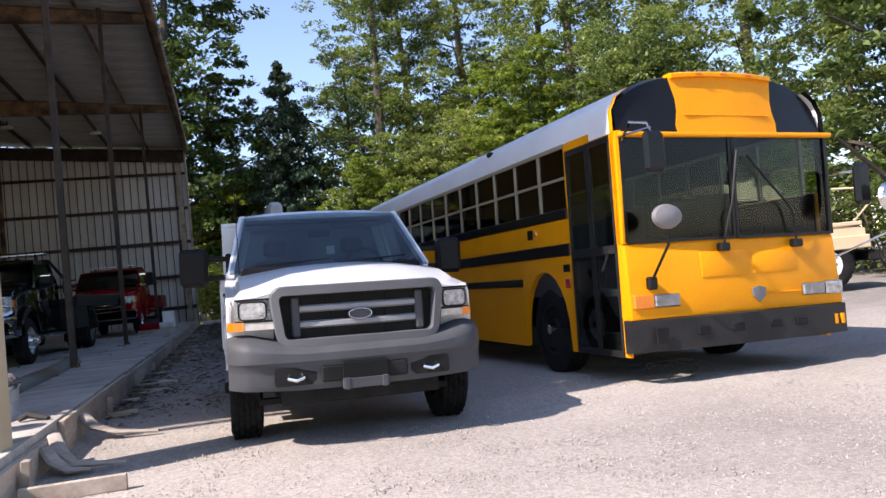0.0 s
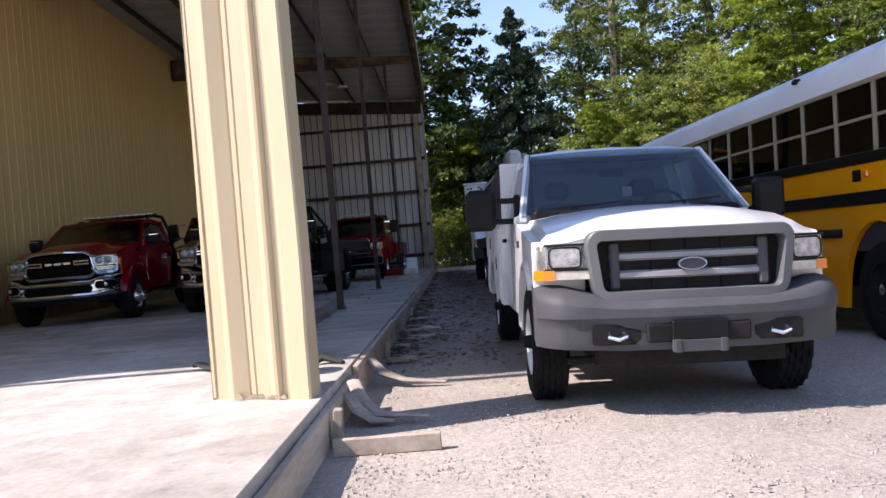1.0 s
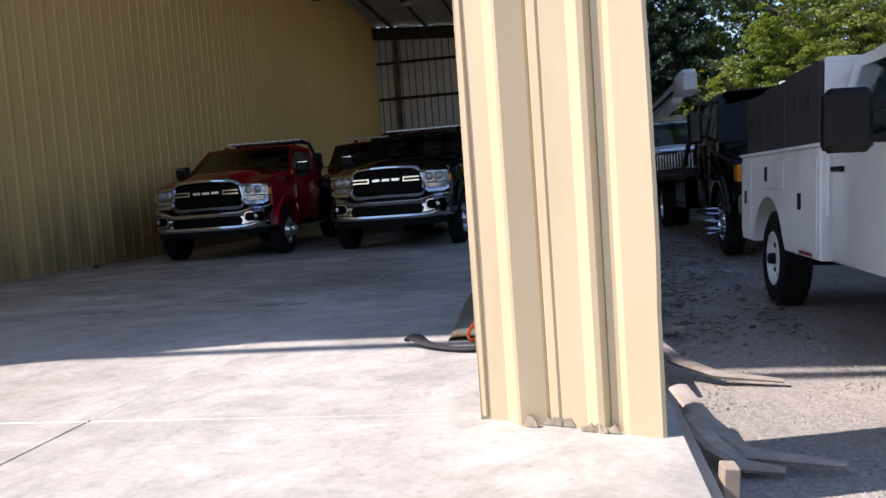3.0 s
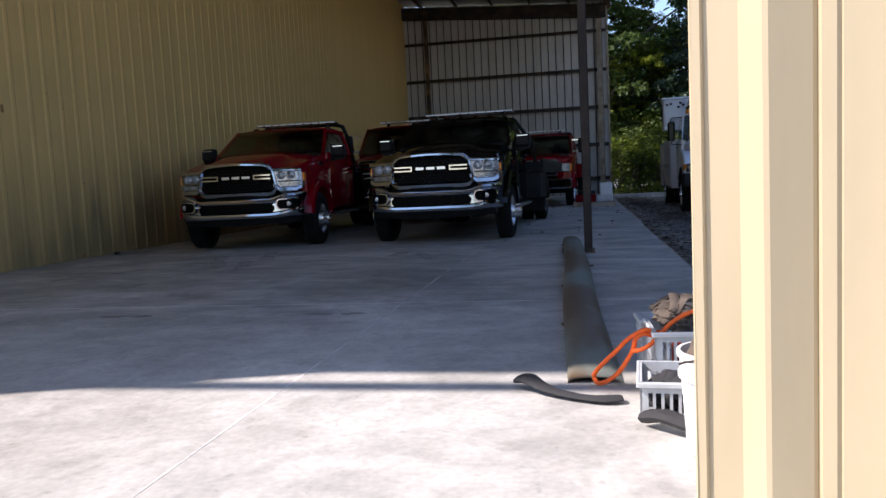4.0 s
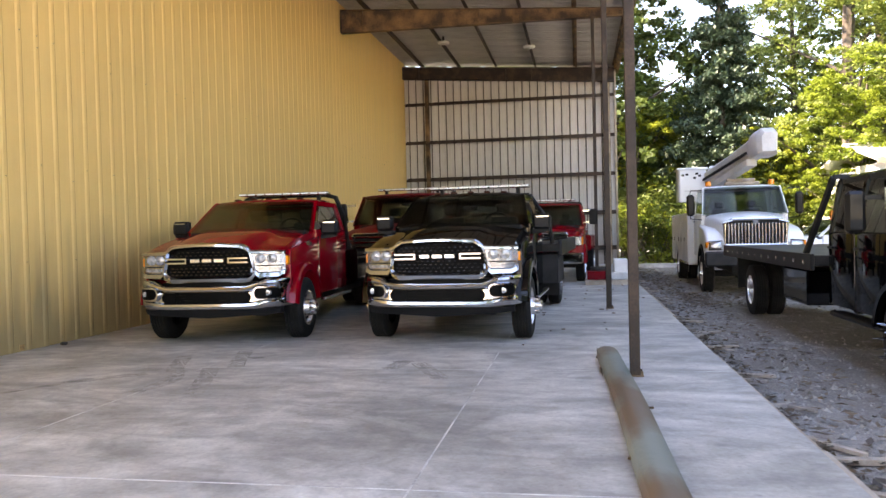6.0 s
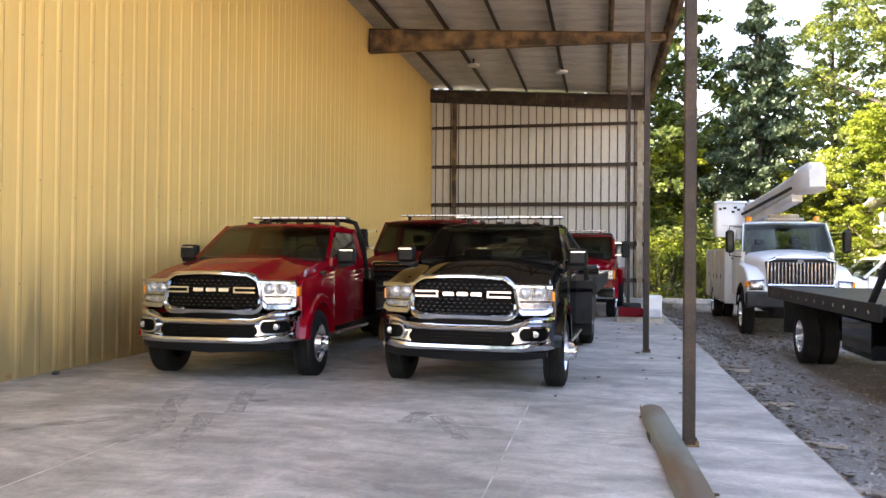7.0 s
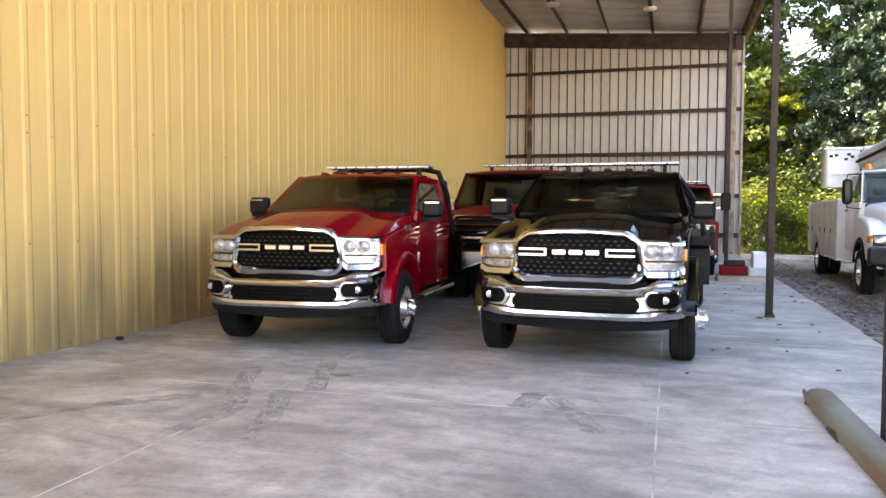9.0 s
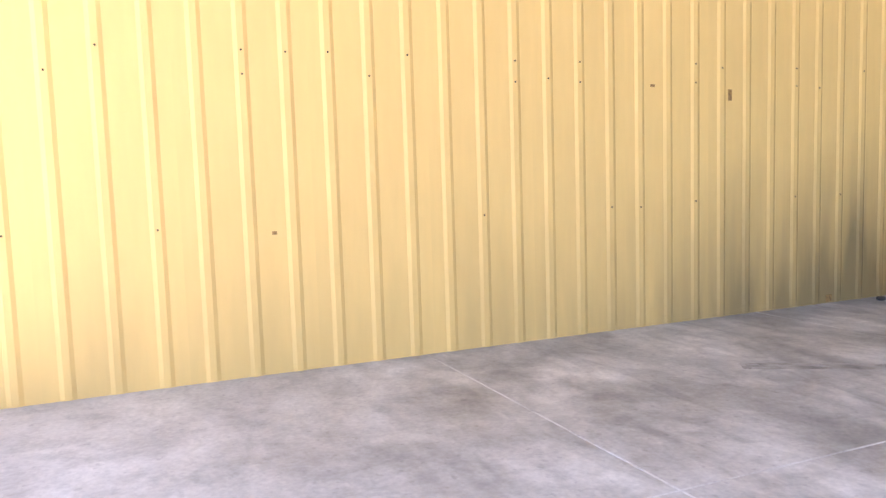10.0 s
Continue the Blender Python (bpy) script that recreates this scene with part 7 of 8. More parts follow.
def bucket_truck():
    p = thing("bucket_truck", "white utility bucket truck with chrome grille and folded boom", "bucket truck", "", pose(1.5, 24.2, -0.06, 0, 0, -2))
    W, P = 1.1, WHITE
    bm = bmesh.new()
    loft(bm, [ring(0.16, 0.68, 1.0, 1.72, 1.82, 0.1), ring(0.3, 0.74, 1.0, 1.80, 1.90, 0.14), ring(0.9, 0.86, 1.1, 1.90, 1.99, 0.16), ring(1.45, 0.98, 1.2, 1.96, 2.04, 0.16)])
    part("hood", bm, P, p)
    for s in (-1, 1):
        prof = [(0.12, 1.0), (0.14, 1.28), (0.3, 1.47), (0.7, 1.62), (1.6, 1.72), (1.6, 0.7)] + [q for q in reversed(arch(1.15, 0.6, 0, 12, 0.62)) if q[1] > 0.75] + [(0.5, 0.8), (0.2, 0.85)]
        part("wing", prism(bmesh.new(), prof, "x", s * 0.66, s * W, 0.1, 3), P, p)
        part("wheel_arch", flare(p, PLASTIC, s, 1.0, 1.13, 1.15, 0.56, 0.66, 0.6).data.copy(), PLASTIC, p)
        lamp = part("headlight", hexa(bmesh.new(), [(s * 0.77, 0.03, 1.13), (s * 1.05, 0.09, 1.13), (s * 1.05, 0.3, 1.13), (s * 0.77, 0.25, 1.13), (s * 0.77, 0.05, 1.32), (s * 1.04, 0.11, 1.30), (s * 1.04, 0.3, 1.30), (s * 0.77, 0.25, 1.32)], 0.03), REFLECT, p)
        part("bezel", tube(bmesh.new(), [(s * 0.76, 0.035, 1.12), (s * 1.05, 0.095, 1.12), (s * 1.05, 0.115, 1.31), (s * 0.76, 0.055, 1.33)], 0.018, 6, True), PLASTIC, lamp)
        part("turn_signal", boxes((s * 1.02, s * 1.115, 0.14, 0.36, 1.15, 1.31), bev=0.02), AMBER, lamp)
        wheel(p, s * 0.98, 1.15, 0.5, 0.27, s, "steel")
        wheel(p, s * 1.02, 6.9, 0.5, 0.27, s, "steel")
        wheel(p, s * 0.72, 6.9, 0.5, 0.27, s, "steel")
    g = part("grille", prism(bmesh.new(), [(-0.66, 1.22), (0.66, 1.22), (0.68, 1.74), (0.5, 1.82), (-0.5, 1.82), (-0.68, 1.74)], "y", 0.2, 0.12), CHASSIS, p)
    for k in range(17):
        x = -0.6 + k * 0.075
        part("grille_bar", boxes((x - 0.017, x + 0.017, 0.06, 0.12, 1.24, 1.74 - 0.02 * abs(x)), bev=0.008), ALU, g)
    part("surround", tube(bmesh.new(), [(-0.68, 0.1, 1.22), (0.68, 0.1, 1.22), (0.70, 0.1, 1.74), (0.52, 0.1, 1.83), (-0.52, 0.1, 1.83), (-0.70, 0.1, 1.74)], 0.04, 6, True), ALU, g)
    part("emblem", spin(bmesh.new(), [(0.05, 0.0), (0.05, 0.055), (0.1, 0.06)], 16, (0, 0, 1.76), "y"), PLATEGREY, g, "plain round emblem")
    part("bumper", boxes((-1.15, 1.15, -0.05, 0.15, 0.72, 1.08), bev=0.04), BUMPERBLACK, p)
    cab(p, P, 2.0, 2.72, 1.5, 1.95, 3.2, 1.05, 0.94, 0.9, glass_mat=GLASS_SHADE)
    for s in (-1, 1):
        mir = part("mirror", boxes((s * 1.2, s * 1.4, 1.5, 1.62, 1.95, 2.5), bev=0.05), BUSBLACK, p)
        bm = bmesh.new()
        tube(bm, [(s * 1.02, 1.55, 2.6), (s * 1.3, 1.52, 2.6), (s * 1.34, 1.55, 2.4), (s * 1.3, 1.55, 1.88), (s * 1.03, 1.55, 1.85)], 0.016, 6)
        part("mirror_arm", bm, BUSBLACK, mir)
        # body lockers
        side = part("utility_side", prism(bmesh.new(), [(3.35, 0.62), (6.1, 0.62)] + [(6.9 + 0.62 * math.cos(math.pi - math.pi * k / 10), 0.62 + 0.58 * math.sin(math.pi - math.pi * k / 10)) for k in range(1, 10)] + [(7.7, 0.62), (8.4, 0.62), (8.4, 2.08), (3.35, 2.08)], "x", s * 0.75, s * 1.2, 0.012, 1), WHITE_OLD, p, "worn white tool lockers")
        for y0, y1, z0 in ((3.4, 4.3, 0.7), (4.35, 5.25, 0.7), (5.3, 6.05, 0.7), (6.3, 7.5, 1.3), (7.75, 8.35, 0.7)):
            d = part("locker_door", boxes((s * 1.2, s * 1.215, y0, y1, z0, 2.02), bev=0.006), WHITE_OLD, side)
            part("latch", boxes((s * 1.215, s * 1.225, y1 - 0.14, y1 - 0.06, 1.25, 1.37)), PLASTIC, d)
        part("tape", boxes((s * 1.2, s * 1.206, 3.4, 6.0, 0.63, 0.68)), REDLENS, side)
    part("bed_floor", boxes((-0.75, 0.75, 3.35, 8.4, 1.0, 1.1)), CHASSIS, p)
    for s in (-1, 1):
        part("front_locker", boxes((s * 1.2, s * 0.75, 3.3, 3.36, 0.62, 2.08), bev=0.005), WHITE_OLD, p)
    part("chassis", boxes((-0.5, 0.5, 0.3, 8.3, 0.55, 0.85), (-0.9, 0.9, 1.08, 1.22, 0.42, 0.58), (-1.0, 1.0, 6.83, 6.97, 0.42, 0.58)), CHASSIS, p)
    # boom
    part("pedestal", spin(bmesh.new(), [(1.1, 0.42), (2.4, 0.36), (2.9, 0.3), (2.95, 0.0)], 20, (-0.1, 4.6, 0), "z"), WHITE_OLD, p)
    bm = bmesh.new()
    loft(bm, [[(x + dx, y, z + dz) for dx, dz in ((-w, -h), (w, -h), (w * 1.05, h * 0.6), (w * 0.6, h), (-w * 0.6, h), (-w * 1.05, h * 0.6))] for x, y, z, w, h in ((-0.50, 4.9, 3.08, 0.15, 0.17), (-0.06, 2.6, 3.38, 0.17, 0.19), (0.20, 0.9, 3.58, 0.19, 0.23), (0.22, 0.72, 3.60, 0.22, 0.31), (0.31, 0.22, 3.65, 0.22, 0.31), (0.33, 0.1, 3.63, 0.15, 0.22))])
    boom = part("boom", bm, BOOMWHITE, p, "white fibreglass boom folded over the cab")
    bm = bmesh.new()
    bar(bm, (-0.665, 4.8, 3.02), (-0.02, 1.0, 3.46), 0.05, 0.06)
    part("boom_slot", bm, CHASSIS, boom)
    bm = bmesh.new()
    bar(bm, (-0.4, 4.4, 2.80), (0.08, 0.9, 3.22), 0.24, 0.16)
    part("lower_boom", bm, BOOMWHITE, boom)
    part("boom_rest", boxes((-0.35, 0.5, 2.2, 2.5, 2.75, 2.83), (-0.3, 0.4, 2.25, 2.45, 2.83, 2.92), bev=0.02), WOOD, p)
    for x in (-0.78, 0.78):
        part("beacon", spin(bmesh.new(), [(2.74, 0.0), (2.74, 0.08), (2.86, 0.07), (2.88, 0.0)], 14, (x, 2.2, 0), "z"), AMBER, p)
    bk = part("bucket", prism(bmesh.new(), [(x - 0.93, y + 4.9) for x, y in rounded(0.8, 0.75, 0.08, 3)], "z", 2.42, 3.38, 0.0), WHITE, p, "white fibreglass work bucket")
    part("bucket_lip", boxes((-1.37, -0.49, 4.48, 5.32, 3.35, 3.42), bev=0.02), WHITE, bk)
    part("bucket_step", boxes((-1.15, -0.7, 4.46, 4.53, 2.72, 2.75)), CRATE, bk)
    for x, z in ((-1.2, 3.2), (-1.08, 3.22), (-0.8, 3.24), (-0.86, 3.12), (-0.72, 3.18)):
        part("label_plate", boxes((x - 0.04, x + 0.04, 4.508, 4.523, z - 0.03, z + 0.03)), PLASTIC, bk)
    part("control_box", boxes((-0.45, -0.1, 4.5, 4.9, 2.95, 3.45), bev=0.05), WHITE, p)
    part("warning_plate", boxes((-0.1, 0.12, 3.9, 3.95, 2.78, 2.95)), AMBER, p)
    return p


bucket_truck()


def black_flatbed():
    p = thing("black_flatbed_truck", "black flatbed truck with spiked chrome wheel nut covers", "flatbed truck", "", pose(1.6, 12.3, 0.0, 0, 0, 0))
    plain_nose(p, BLACK, 1.12, 0.55, 1.3, 1.48, 1.4, CHROME, 4, 1.2, 0.45, "spike")
    cab(p, BLACK, 1.5, 2.2, 1.4, 1.9, 3.42, 1.1, 0.95, 0.6, True, glass_mat=GLASS_DARK)
    part("roof_visor", boxes((-0.9, 0.9, 1.72, 2.0, 2.16, 2.2), bev=0.02), BLACK, p)
    for s in (-1, 1):
        mir = part("mirror", boxes((s * 1.22, s * 1.42, 1.75, 1.85, 1.5, 1.95), bev=0.04), BUSBLACK, p)
        part("mirror_arm", boxes((s * 1.06, s * 1.24, 1.78, 1.82, 1.85, 1.9)), BUSBLACK, mir)
        part("running_board", boxes((s * 0.9, s * 1.1, 1.8, 3.4, 0.46, 0.52), bev=0.02), PLASTIC, p)
        part("cab_marker", boxes((s * 1.03, s * 1.06, 3.42, 3.48, 1.66, 1.78)), AMBER, p)
        wheel(p, s * 1.02, 7.7, 0.45, 0.25, s, "dual_rear")
        wheel(p, s * 0.74, 7.7, 0.45, 0.25, s, "alu")
        part("tool_box", boxes((s * 0.7, s * 1.14, 4.2, 5.4, 0.5, 0.98), bev=0.02), BLACK, p)
    bm = bmesh.new()
    for s in (-1, 1):
        bar(bm, (s * 1.15, 4.2, 1.2), (s * 1.0, 3.5, 2.2), 0.06)
    bar(bm, (-1.0, 3.5, 2.2), (1.0, 3.5, 2.2), 0.06)
    part("headache_rack", bm, FLATDECK, p)
    deck = part("deck", boxes((-1.15, 1.15, 3.8, 9.9, 1.06, 1.2), bev=0.01), FLATDECK, p)
    for s in (-1, 1):
        part("side_rail", boxes((s * 1.15, s * 1.2, 3.8, 9.9, 1.0, 1.22), bev=0.008), FLATDECK, deck)
        for k in range(12):
            part("tie_down", boxes((s * 1.2, s * 1.206, 4.1 + k * 0.48, 4.16 + k * 0.48, 1.08, 1.13), bev=0.002), ALU, deck)
    part("chassis", boxes((-0.45, 0.45, 0.4, 9.6, 0.55, 0.85), (-0.9, 0.9, 0.94, 1.06, 0.4, 0.52), (-1.0, 1.0, 7.64, 7.76, 0.4, 0.52), (-1.1, 1.1, 8.9, 9.0, 0.4, 1.05)), CHASSIS, p)
    return p


black_flatbed()


def far_pickup():
    p = thing("white_pickup", "white pickup truck parked by the trees", "pickup truck", "", pose(3.17, 30.8, -0.16, 0, 0, -86))
    plain_nose(p, WHITE, 0.98, 0.5, 1.2, 1.42, 1.3, GREYPLASTIC, 3, 0.95, 0.4)
    cab(p, WHITE, 1.42, 1.98, 1.3, 1.9, 3.6, 0.97, 0.82, 0.5, True)
    part("bed", boxes((-0.98, 0.98, 3.62, 5.8, 0.6, 1.38), bev=0.05), WHITE, p)
    for s in (-1, 1):
        wheel(p, s * 0.88, 4.7, 0.4, 0.24, s, "alu")
        part("mirror", boxes((s * 1.0, s * 1.22, 1.6, 1.7, 1.42, 1.66), bev=0.03), PLASTIC, p)
    part("roof_lamp", boxes((-0.4, 0.4, 2.4, 2.6, 1.99, 2.08), bev=0.02), PAIL, p)
    return p


far_pickup()


def tan_truck():
    p = thing("tan_military_truck", "boxy desert tan military truck standing beyond the bus", "military truck", "", pose(14.6, 15.2, -0.16, 0, 0, 62))
    bm = bmesh.new()
    prism(bm, [(0.0, 0.9), (0.0, 1.35), (1.4, 1.62), (1.75, 2.55), (4.6, 2.55), (4.7, 1.2), (4.7, 0.8)], "x", -1.15, 1.15, 0.05, 2)
    prism(bm, [(0.0, 0.9), (0.0, 1.35), (1.4, 1.62), (1.4, 0.9)], "x", -1.16, -1.15)
    part("hull", bm, TAN, p)
    for x0, x1, y0, y1, z0, z1 in ((-1.2, -0.5, 0.05, 1.2, 1.42, 1.52), (0.1, 0.95, 0.3, 1.1, 1.48, 1.58), (-1.25, -1.15, 1.8, 2.9, 1.0, 1.7), (-1.25, -1.15, 3.1, 4.2, 1.0, 1.7), (1.15, 1.25, 1.8, 2.9, 1.0, 1.7), (-0.9, 0.9, 2.2, 4.0, 2.55, 2.7), (-1.3, -1.15, -0.05, 0.9, 0.9, 1.2), (1.15, 1.3, -0.05, 0.9, 0.9, 1.2)):
        part("armour_plate", boxes((x0, x1, y0, y1, z0, z1), bev=0.02), TAN, p)
    for s in (-1, 1):
        part("side_window", boxes((s * 1.15, s * 1.16, 2.0, 2.8, 1.85, 2.25), bev=0.003), GLASS_DARK, p)
        part("windscreen", pane(bmesh.new(), (s * 0.08, 1.50, 1.75), (s * 1.0, 1.50, 1.75), (s * 1.0, 1.69, 2.35), (s * 0.08, 1.69, 2.35), n=1), GLASS_DARK, p)
        wheel(p, s * 1.05, 0.9, 0.58, 0.38, s, "mud")
        wheel(p, s * 1.05, 3.7, 0.58, 0.38, s, "mud")
        part("headlight", spin(bmesh.new(), [(-0.06, 0.0), (-0.05, 0.09), (0.05, 0.1)], 14, (s * 0.85, 0.0, 1.2), "y"), REFLECT, p)
    part("bumper", boxes((-1.2, 1.2, -0.25, 0.0, 0.6, 0.85), bev=0.03), CHASSIS, p)
    bm = bmesh.new()
    tube(bm, [(-1.1, 0.3, 1.4), (-1.35, -0.1, 1.9), (-1.35, 0.1, 2.25), (-1.15, 0.6, 2.3)], 0.025, 6)
    part("tube_rail", bm, TAN, p)
    part("tube_rail", tube(bmesh.new(), [(1.1, 1.6, 1.8), (1.25, 1.4, 2.6), (1.1, 1.9, 2.9)], 0.03, 6), TAN, p)
    part("chassis", boxes((-0.6, 0.6, 0.1, 4.6, 0.5, 0.9), (-1.0, 1.0, 0.82, 0.98, 0.5, 0.66), (-1.0, 1.0, 3.62, 3.78, 0.5, 0.66)), CHASSIS, p)
    return p


tan_truck()


def shed():
    p = thing("pale_shed", "pale low shed with a weathered light metal roof", "shed", "", pose(7.5, 33.0, -0.16))
    part("wall", boxes((0.1, 7.9, 0.1, 0.3, 0.0, 3.85), (0.1, 0.3, 0.3, 5.8, 0.0, 3.85), (7.7, 7.9, 0.3, 5.8, 0.0, 3.85), (0.3, 7.7, 5.6, 5.8, 0.0, 3.85)), WHITE_OLD, p)
    roof_part = part("roof", prism(bmesh.new(), [(-0.25, 3.83), (-0.25, 3.95), (3.0, 4.75), (6.25, 3.95), (6.25, 3.83), (3.0, 4.63)], "x", -0.3, 8.3), BUSWHITE, p, "pale metal gable roof")
    part("fascia", boxes((-0.31, 8.31, -0.27, -0.25, 3.73, 3.95)), STEEL_TAN, roof_part)
    for x in (1.2, 5.2):
        w = part("window", boxes((x, x + 1.2, 0.06, 0.1, 1.4, 2.4), bev=0.01), GLASS_DARK, p)
        part("frame", boxes((x - 0.06, x + 1.26, 0.05, 0.1, 2.4, 2.46), (x - 0.06, x + 1.26, 0.05, 0.1, 1.34, 1.4), (x - 0.06, x, 0.05, 0.1, 1.4, 2.4), (x + 1.2, x + 1.26, 0.05, 0.1, 1.4, 2.4)), PAIL, w)
    return p


shed()


# ---- trees ----
def leaves(clumps, per, size, rnd, droop=0.0, flat=0.62):
    """Many small leaf blades in clumps of (centre, radius), thicker towards the clump's skin."""
    verts, faces = [], []
    for c, r in clumps:
        for _ in range(per):
            d = Vector((rnd.gauss(0, 1), rnd.gauss(0, 1), rnd.gauss(0.15, 1))).normalized() * rnd.uniform(0.25, 1.0) ** 0.6
            q = c + Vector((d.x * r, d.y * r, d.z * r * flat))
            a, t = rnd.uniform(0, 6.28), rnd.uniform(-0.9, 0.4) - droop
            f = Vector((math.cos(a) * math.cos(t), math.sin(a) * math.cos(t), math.sin(t)))
            s = f.cross(Vector((rnd.uniform(-0.7, 0.7), rnd.uniform(-0.7, 0.7), 1))).normalized()
            k = size * rnd.uniform(0.6, 1.3)
            b = len(verts)
            verts += [q - f * k * 0.5, q + s * k * 0.3, q + f * k * 0.6, q - s * k * 0.3]
            faces.append((b, b + 1, b + 2, b + 3))
    me = bpy.data.meshes.new("m")
    me.from_pydata([tuple(v) for v in verts], [], faces)
    return me


def limbs(bm, base, top, r0, rnd, count, reach, h0, h1):
    ends = []
    trunk = [Vector(base).lerp(Vector(top), k / 6) + Vector((rnd.uniform(-0.15, 0.15), rnd.uniform(-0.15, 0.15), 0)) * (k > 0) for k in range(7)]
    tube(bm, trunk, [r0 * (1 - 0.13 * k) for k in range(7)], 8)
    for i in range(count):
        t = h0 + (h1 - h0) * i / count
        p = Vector(base).lerp(Vector(top), t)
        a = i * 2.4 + rnd.uniform(-0.4, 0.4)
        d = Vector((math.cos(a), math.sin(a), rnd.uniform(0.25, 0.7)))
        ln = reach * rnd.uniform(0.6, 1.1) * (1.15 - 0.6 * t)
        e1, e2 = p + d * ln * 0.5 + Vector((0, 0, 0.1)), p + d * ln + Vector((0, 0, rnd.uniform(0, 0.5)))
        tube(bm, [p, e1, e2], [r0 * 0.35 * (1.1 - t), r0 * 0.22 * (1.1 - t), 0.02], 5)
        ends += [e1, e2]
    return ends


def broadleaf(seed, h, spread, leaf, per, size, name, label, low=0.22, extra=34, puff=1.0):
    rnd = random.Random(seed)
    t = thing(name, label, "tree", "trees round the yard")
    bm = bmesh.new()
    ends = limbs(bm, (0, 0, -0.3), (rnd.uniform(-0.4, 0.4), rnd.uniform(-0.4, 0.4), h * 0.9), 0.22 * h / 12, rnd, 18, spread, low, 0.92)
    part("trunk", bm, BARK, t)
    k = spread / 3.4 * puff
    # boughs carry sprays of leaves in flat tiers, with dark hollows between them
    hearts = [e + Vector((rnd.uniform(-0.5, 0.5), rnd.uniform(-0.5, 0.5), rnd.uniform(-0.2, 0.5))) for e in ends]
    for _ in range(extra):
        a, z = rnd.uniform(0, 6.28), rnd.uniform(low, 1.0)
        r = spread * rnd.uniform(0.35, 1.0) * (1.08 - 0.5 * z)
        hearts.append(Vector((math.cos(a) * r, math.sin(a) * r, h * z)))
    clumps = []
    for c in hearts:
        for _ in range(5):
            out = Vector((rnd.gauss(0, 0.6), rnd.gauss(0, 0.6), rnd.gauss(0, 0.42))) * k
            clumps.append((c + out, rnd.uniform(0.26, 0.62) * k))
    part("crown", leaves(clumps, int(per * 0.36), size, rnd, 0.15, 0.42), leaf, t, smooth=False)
    return t


def conifer(seed, h, spread, name, label):
    rnd = random.Random(seed)
    t = thing(name, label, "tree", "trees round the yard")
    bm = bmesh.new()
    tube(bm, [(0, 0, -0.3), (0.05, 0, h * 0.5), (0, 0.05, h)], [0.24, 0.15, 0.02], 7)
    part("trunk", bm, BARK, t)
    clumps = []
    z = 0.06
    while z < 0.985:
        r = spread * (1 - z) ** 0.8 * rnd.uniform(0.8, 1.1)
        n = max(3, int(10 * (1 - z)) + 3)
        for k in range(n):
            a = k * 6.28 / n + z * 31 + rnd.uniform(-0.4, 0.4)
            out, lift = rnd.uniform(0.7, 1.2), rnd.uniform(-0.5, 0.5)
            for f in (0.3, 0.55, 0.8, 1.0):
                rr = r * f * out
                clumps.append((Vector((math.cos(a) * rr, math.sin(a) * rr, h * z + lift + 0.12 * rr - 0.10 * rr * rr)), 0.24 + 0.26 * (1 - z) * (1.2 - f)))
        z += 0.026
    clumps += [(Vector((0, 0, h * (0.93 + 0.012 * k))), 0.26 - 0.03 * k) for k in range(7)]
    part("crown", leaves(clumps, 40, 0.20, rnd, 0.35, 0.9), LEAF_CONIFER, t, smooth=False)
    return t


def bush(seed, leaf, name, label):
    rnd = random.Random(seed)
    t = thing(name, label, "bush", "bushes under the trees")
    for k in range(7):
        a = k * 0.9
        bm = bmesh.new()
        tube(bm, [(0.1 * math.cos(a), 0.1 * math.sin(a), -0.1), (0.6 * math.cos(a), 0.6 * math.sin(a), 1.0), (0.9 * math.cos(a), 0.9 * math.sin(a), 1.9)], [0.03, 0.02, 0.008], 5)
        part("stem", bm, BARK, t)
    clumps = [(Vector((rnd.uniform(-1.4, 1.4), rnd.uniform(-1.0, 1.0), rnd.uniform(0.2, 2.4))), rnd.uniform(0.4, 0.75)) for _ in range(26)]
    part("crown", leaves(clumps, 110, 0.13, rnd), leaf, t, smooth=False)
    return t


TREES = {
    "a": broadleaf(11, 17, 4.6, LEAF_MID, 300, 0.20, "broadleaf_tree", "tall leafy green tree at the edge of the yard", 0.2, 24, 1.3),
    "b": broadleaf(12, 18, 4.6, LEAF_DARK, 240, 0.21, "broadleaf_tree", "tall dark green tree at the edge of the yard", 0.2, 24, 1.3),
    "c": broadleaf(13, 14, 4.2, LEAF_BRIGHT, 290, 0.19, "broadleaf_tree", "sunlit light green tree at the edge of the yard", 0.12, 24, 1.25),
    "f": broadleaf(17, 23, 5.2, LEAF_BRIGHT, 250, 0.18, "broadleaf_tree", "very tall dense green tree at the edge of the yard", 0.08, 58, 0.85),
    "g": broadleaf(18, 23, 5.0, LEAF_MID, 250, 0.18, "broadleaf_tree", "very tall leafy tree with dark hollows in its crown", 0.08, 58, 0.85),
    "d": broadleaf(14, 14, 2.9, LEAF_MID, 210, 0.17, "slender_tree", "slender tree with thin light green leaves", 0.08, 48),
    "e": broadleaf(15, 11, 3.6, LEAF_SUN, 230, 0.18, "maple_tree", "broad bright yellow-green maple with low hanging boughs", 0.12, 40, 0.8),
    "k": conifer(16, 13.0, 3.7, "conifer_tree", "dark blue-green conifer rising over the yard"),
}
BUSHES = [bush(21, LEAF_SUN, "bush", "bright yellow-green bush under the trees"), bush(22, LEAF_MID, "bush", "dense green bush under the trees")]
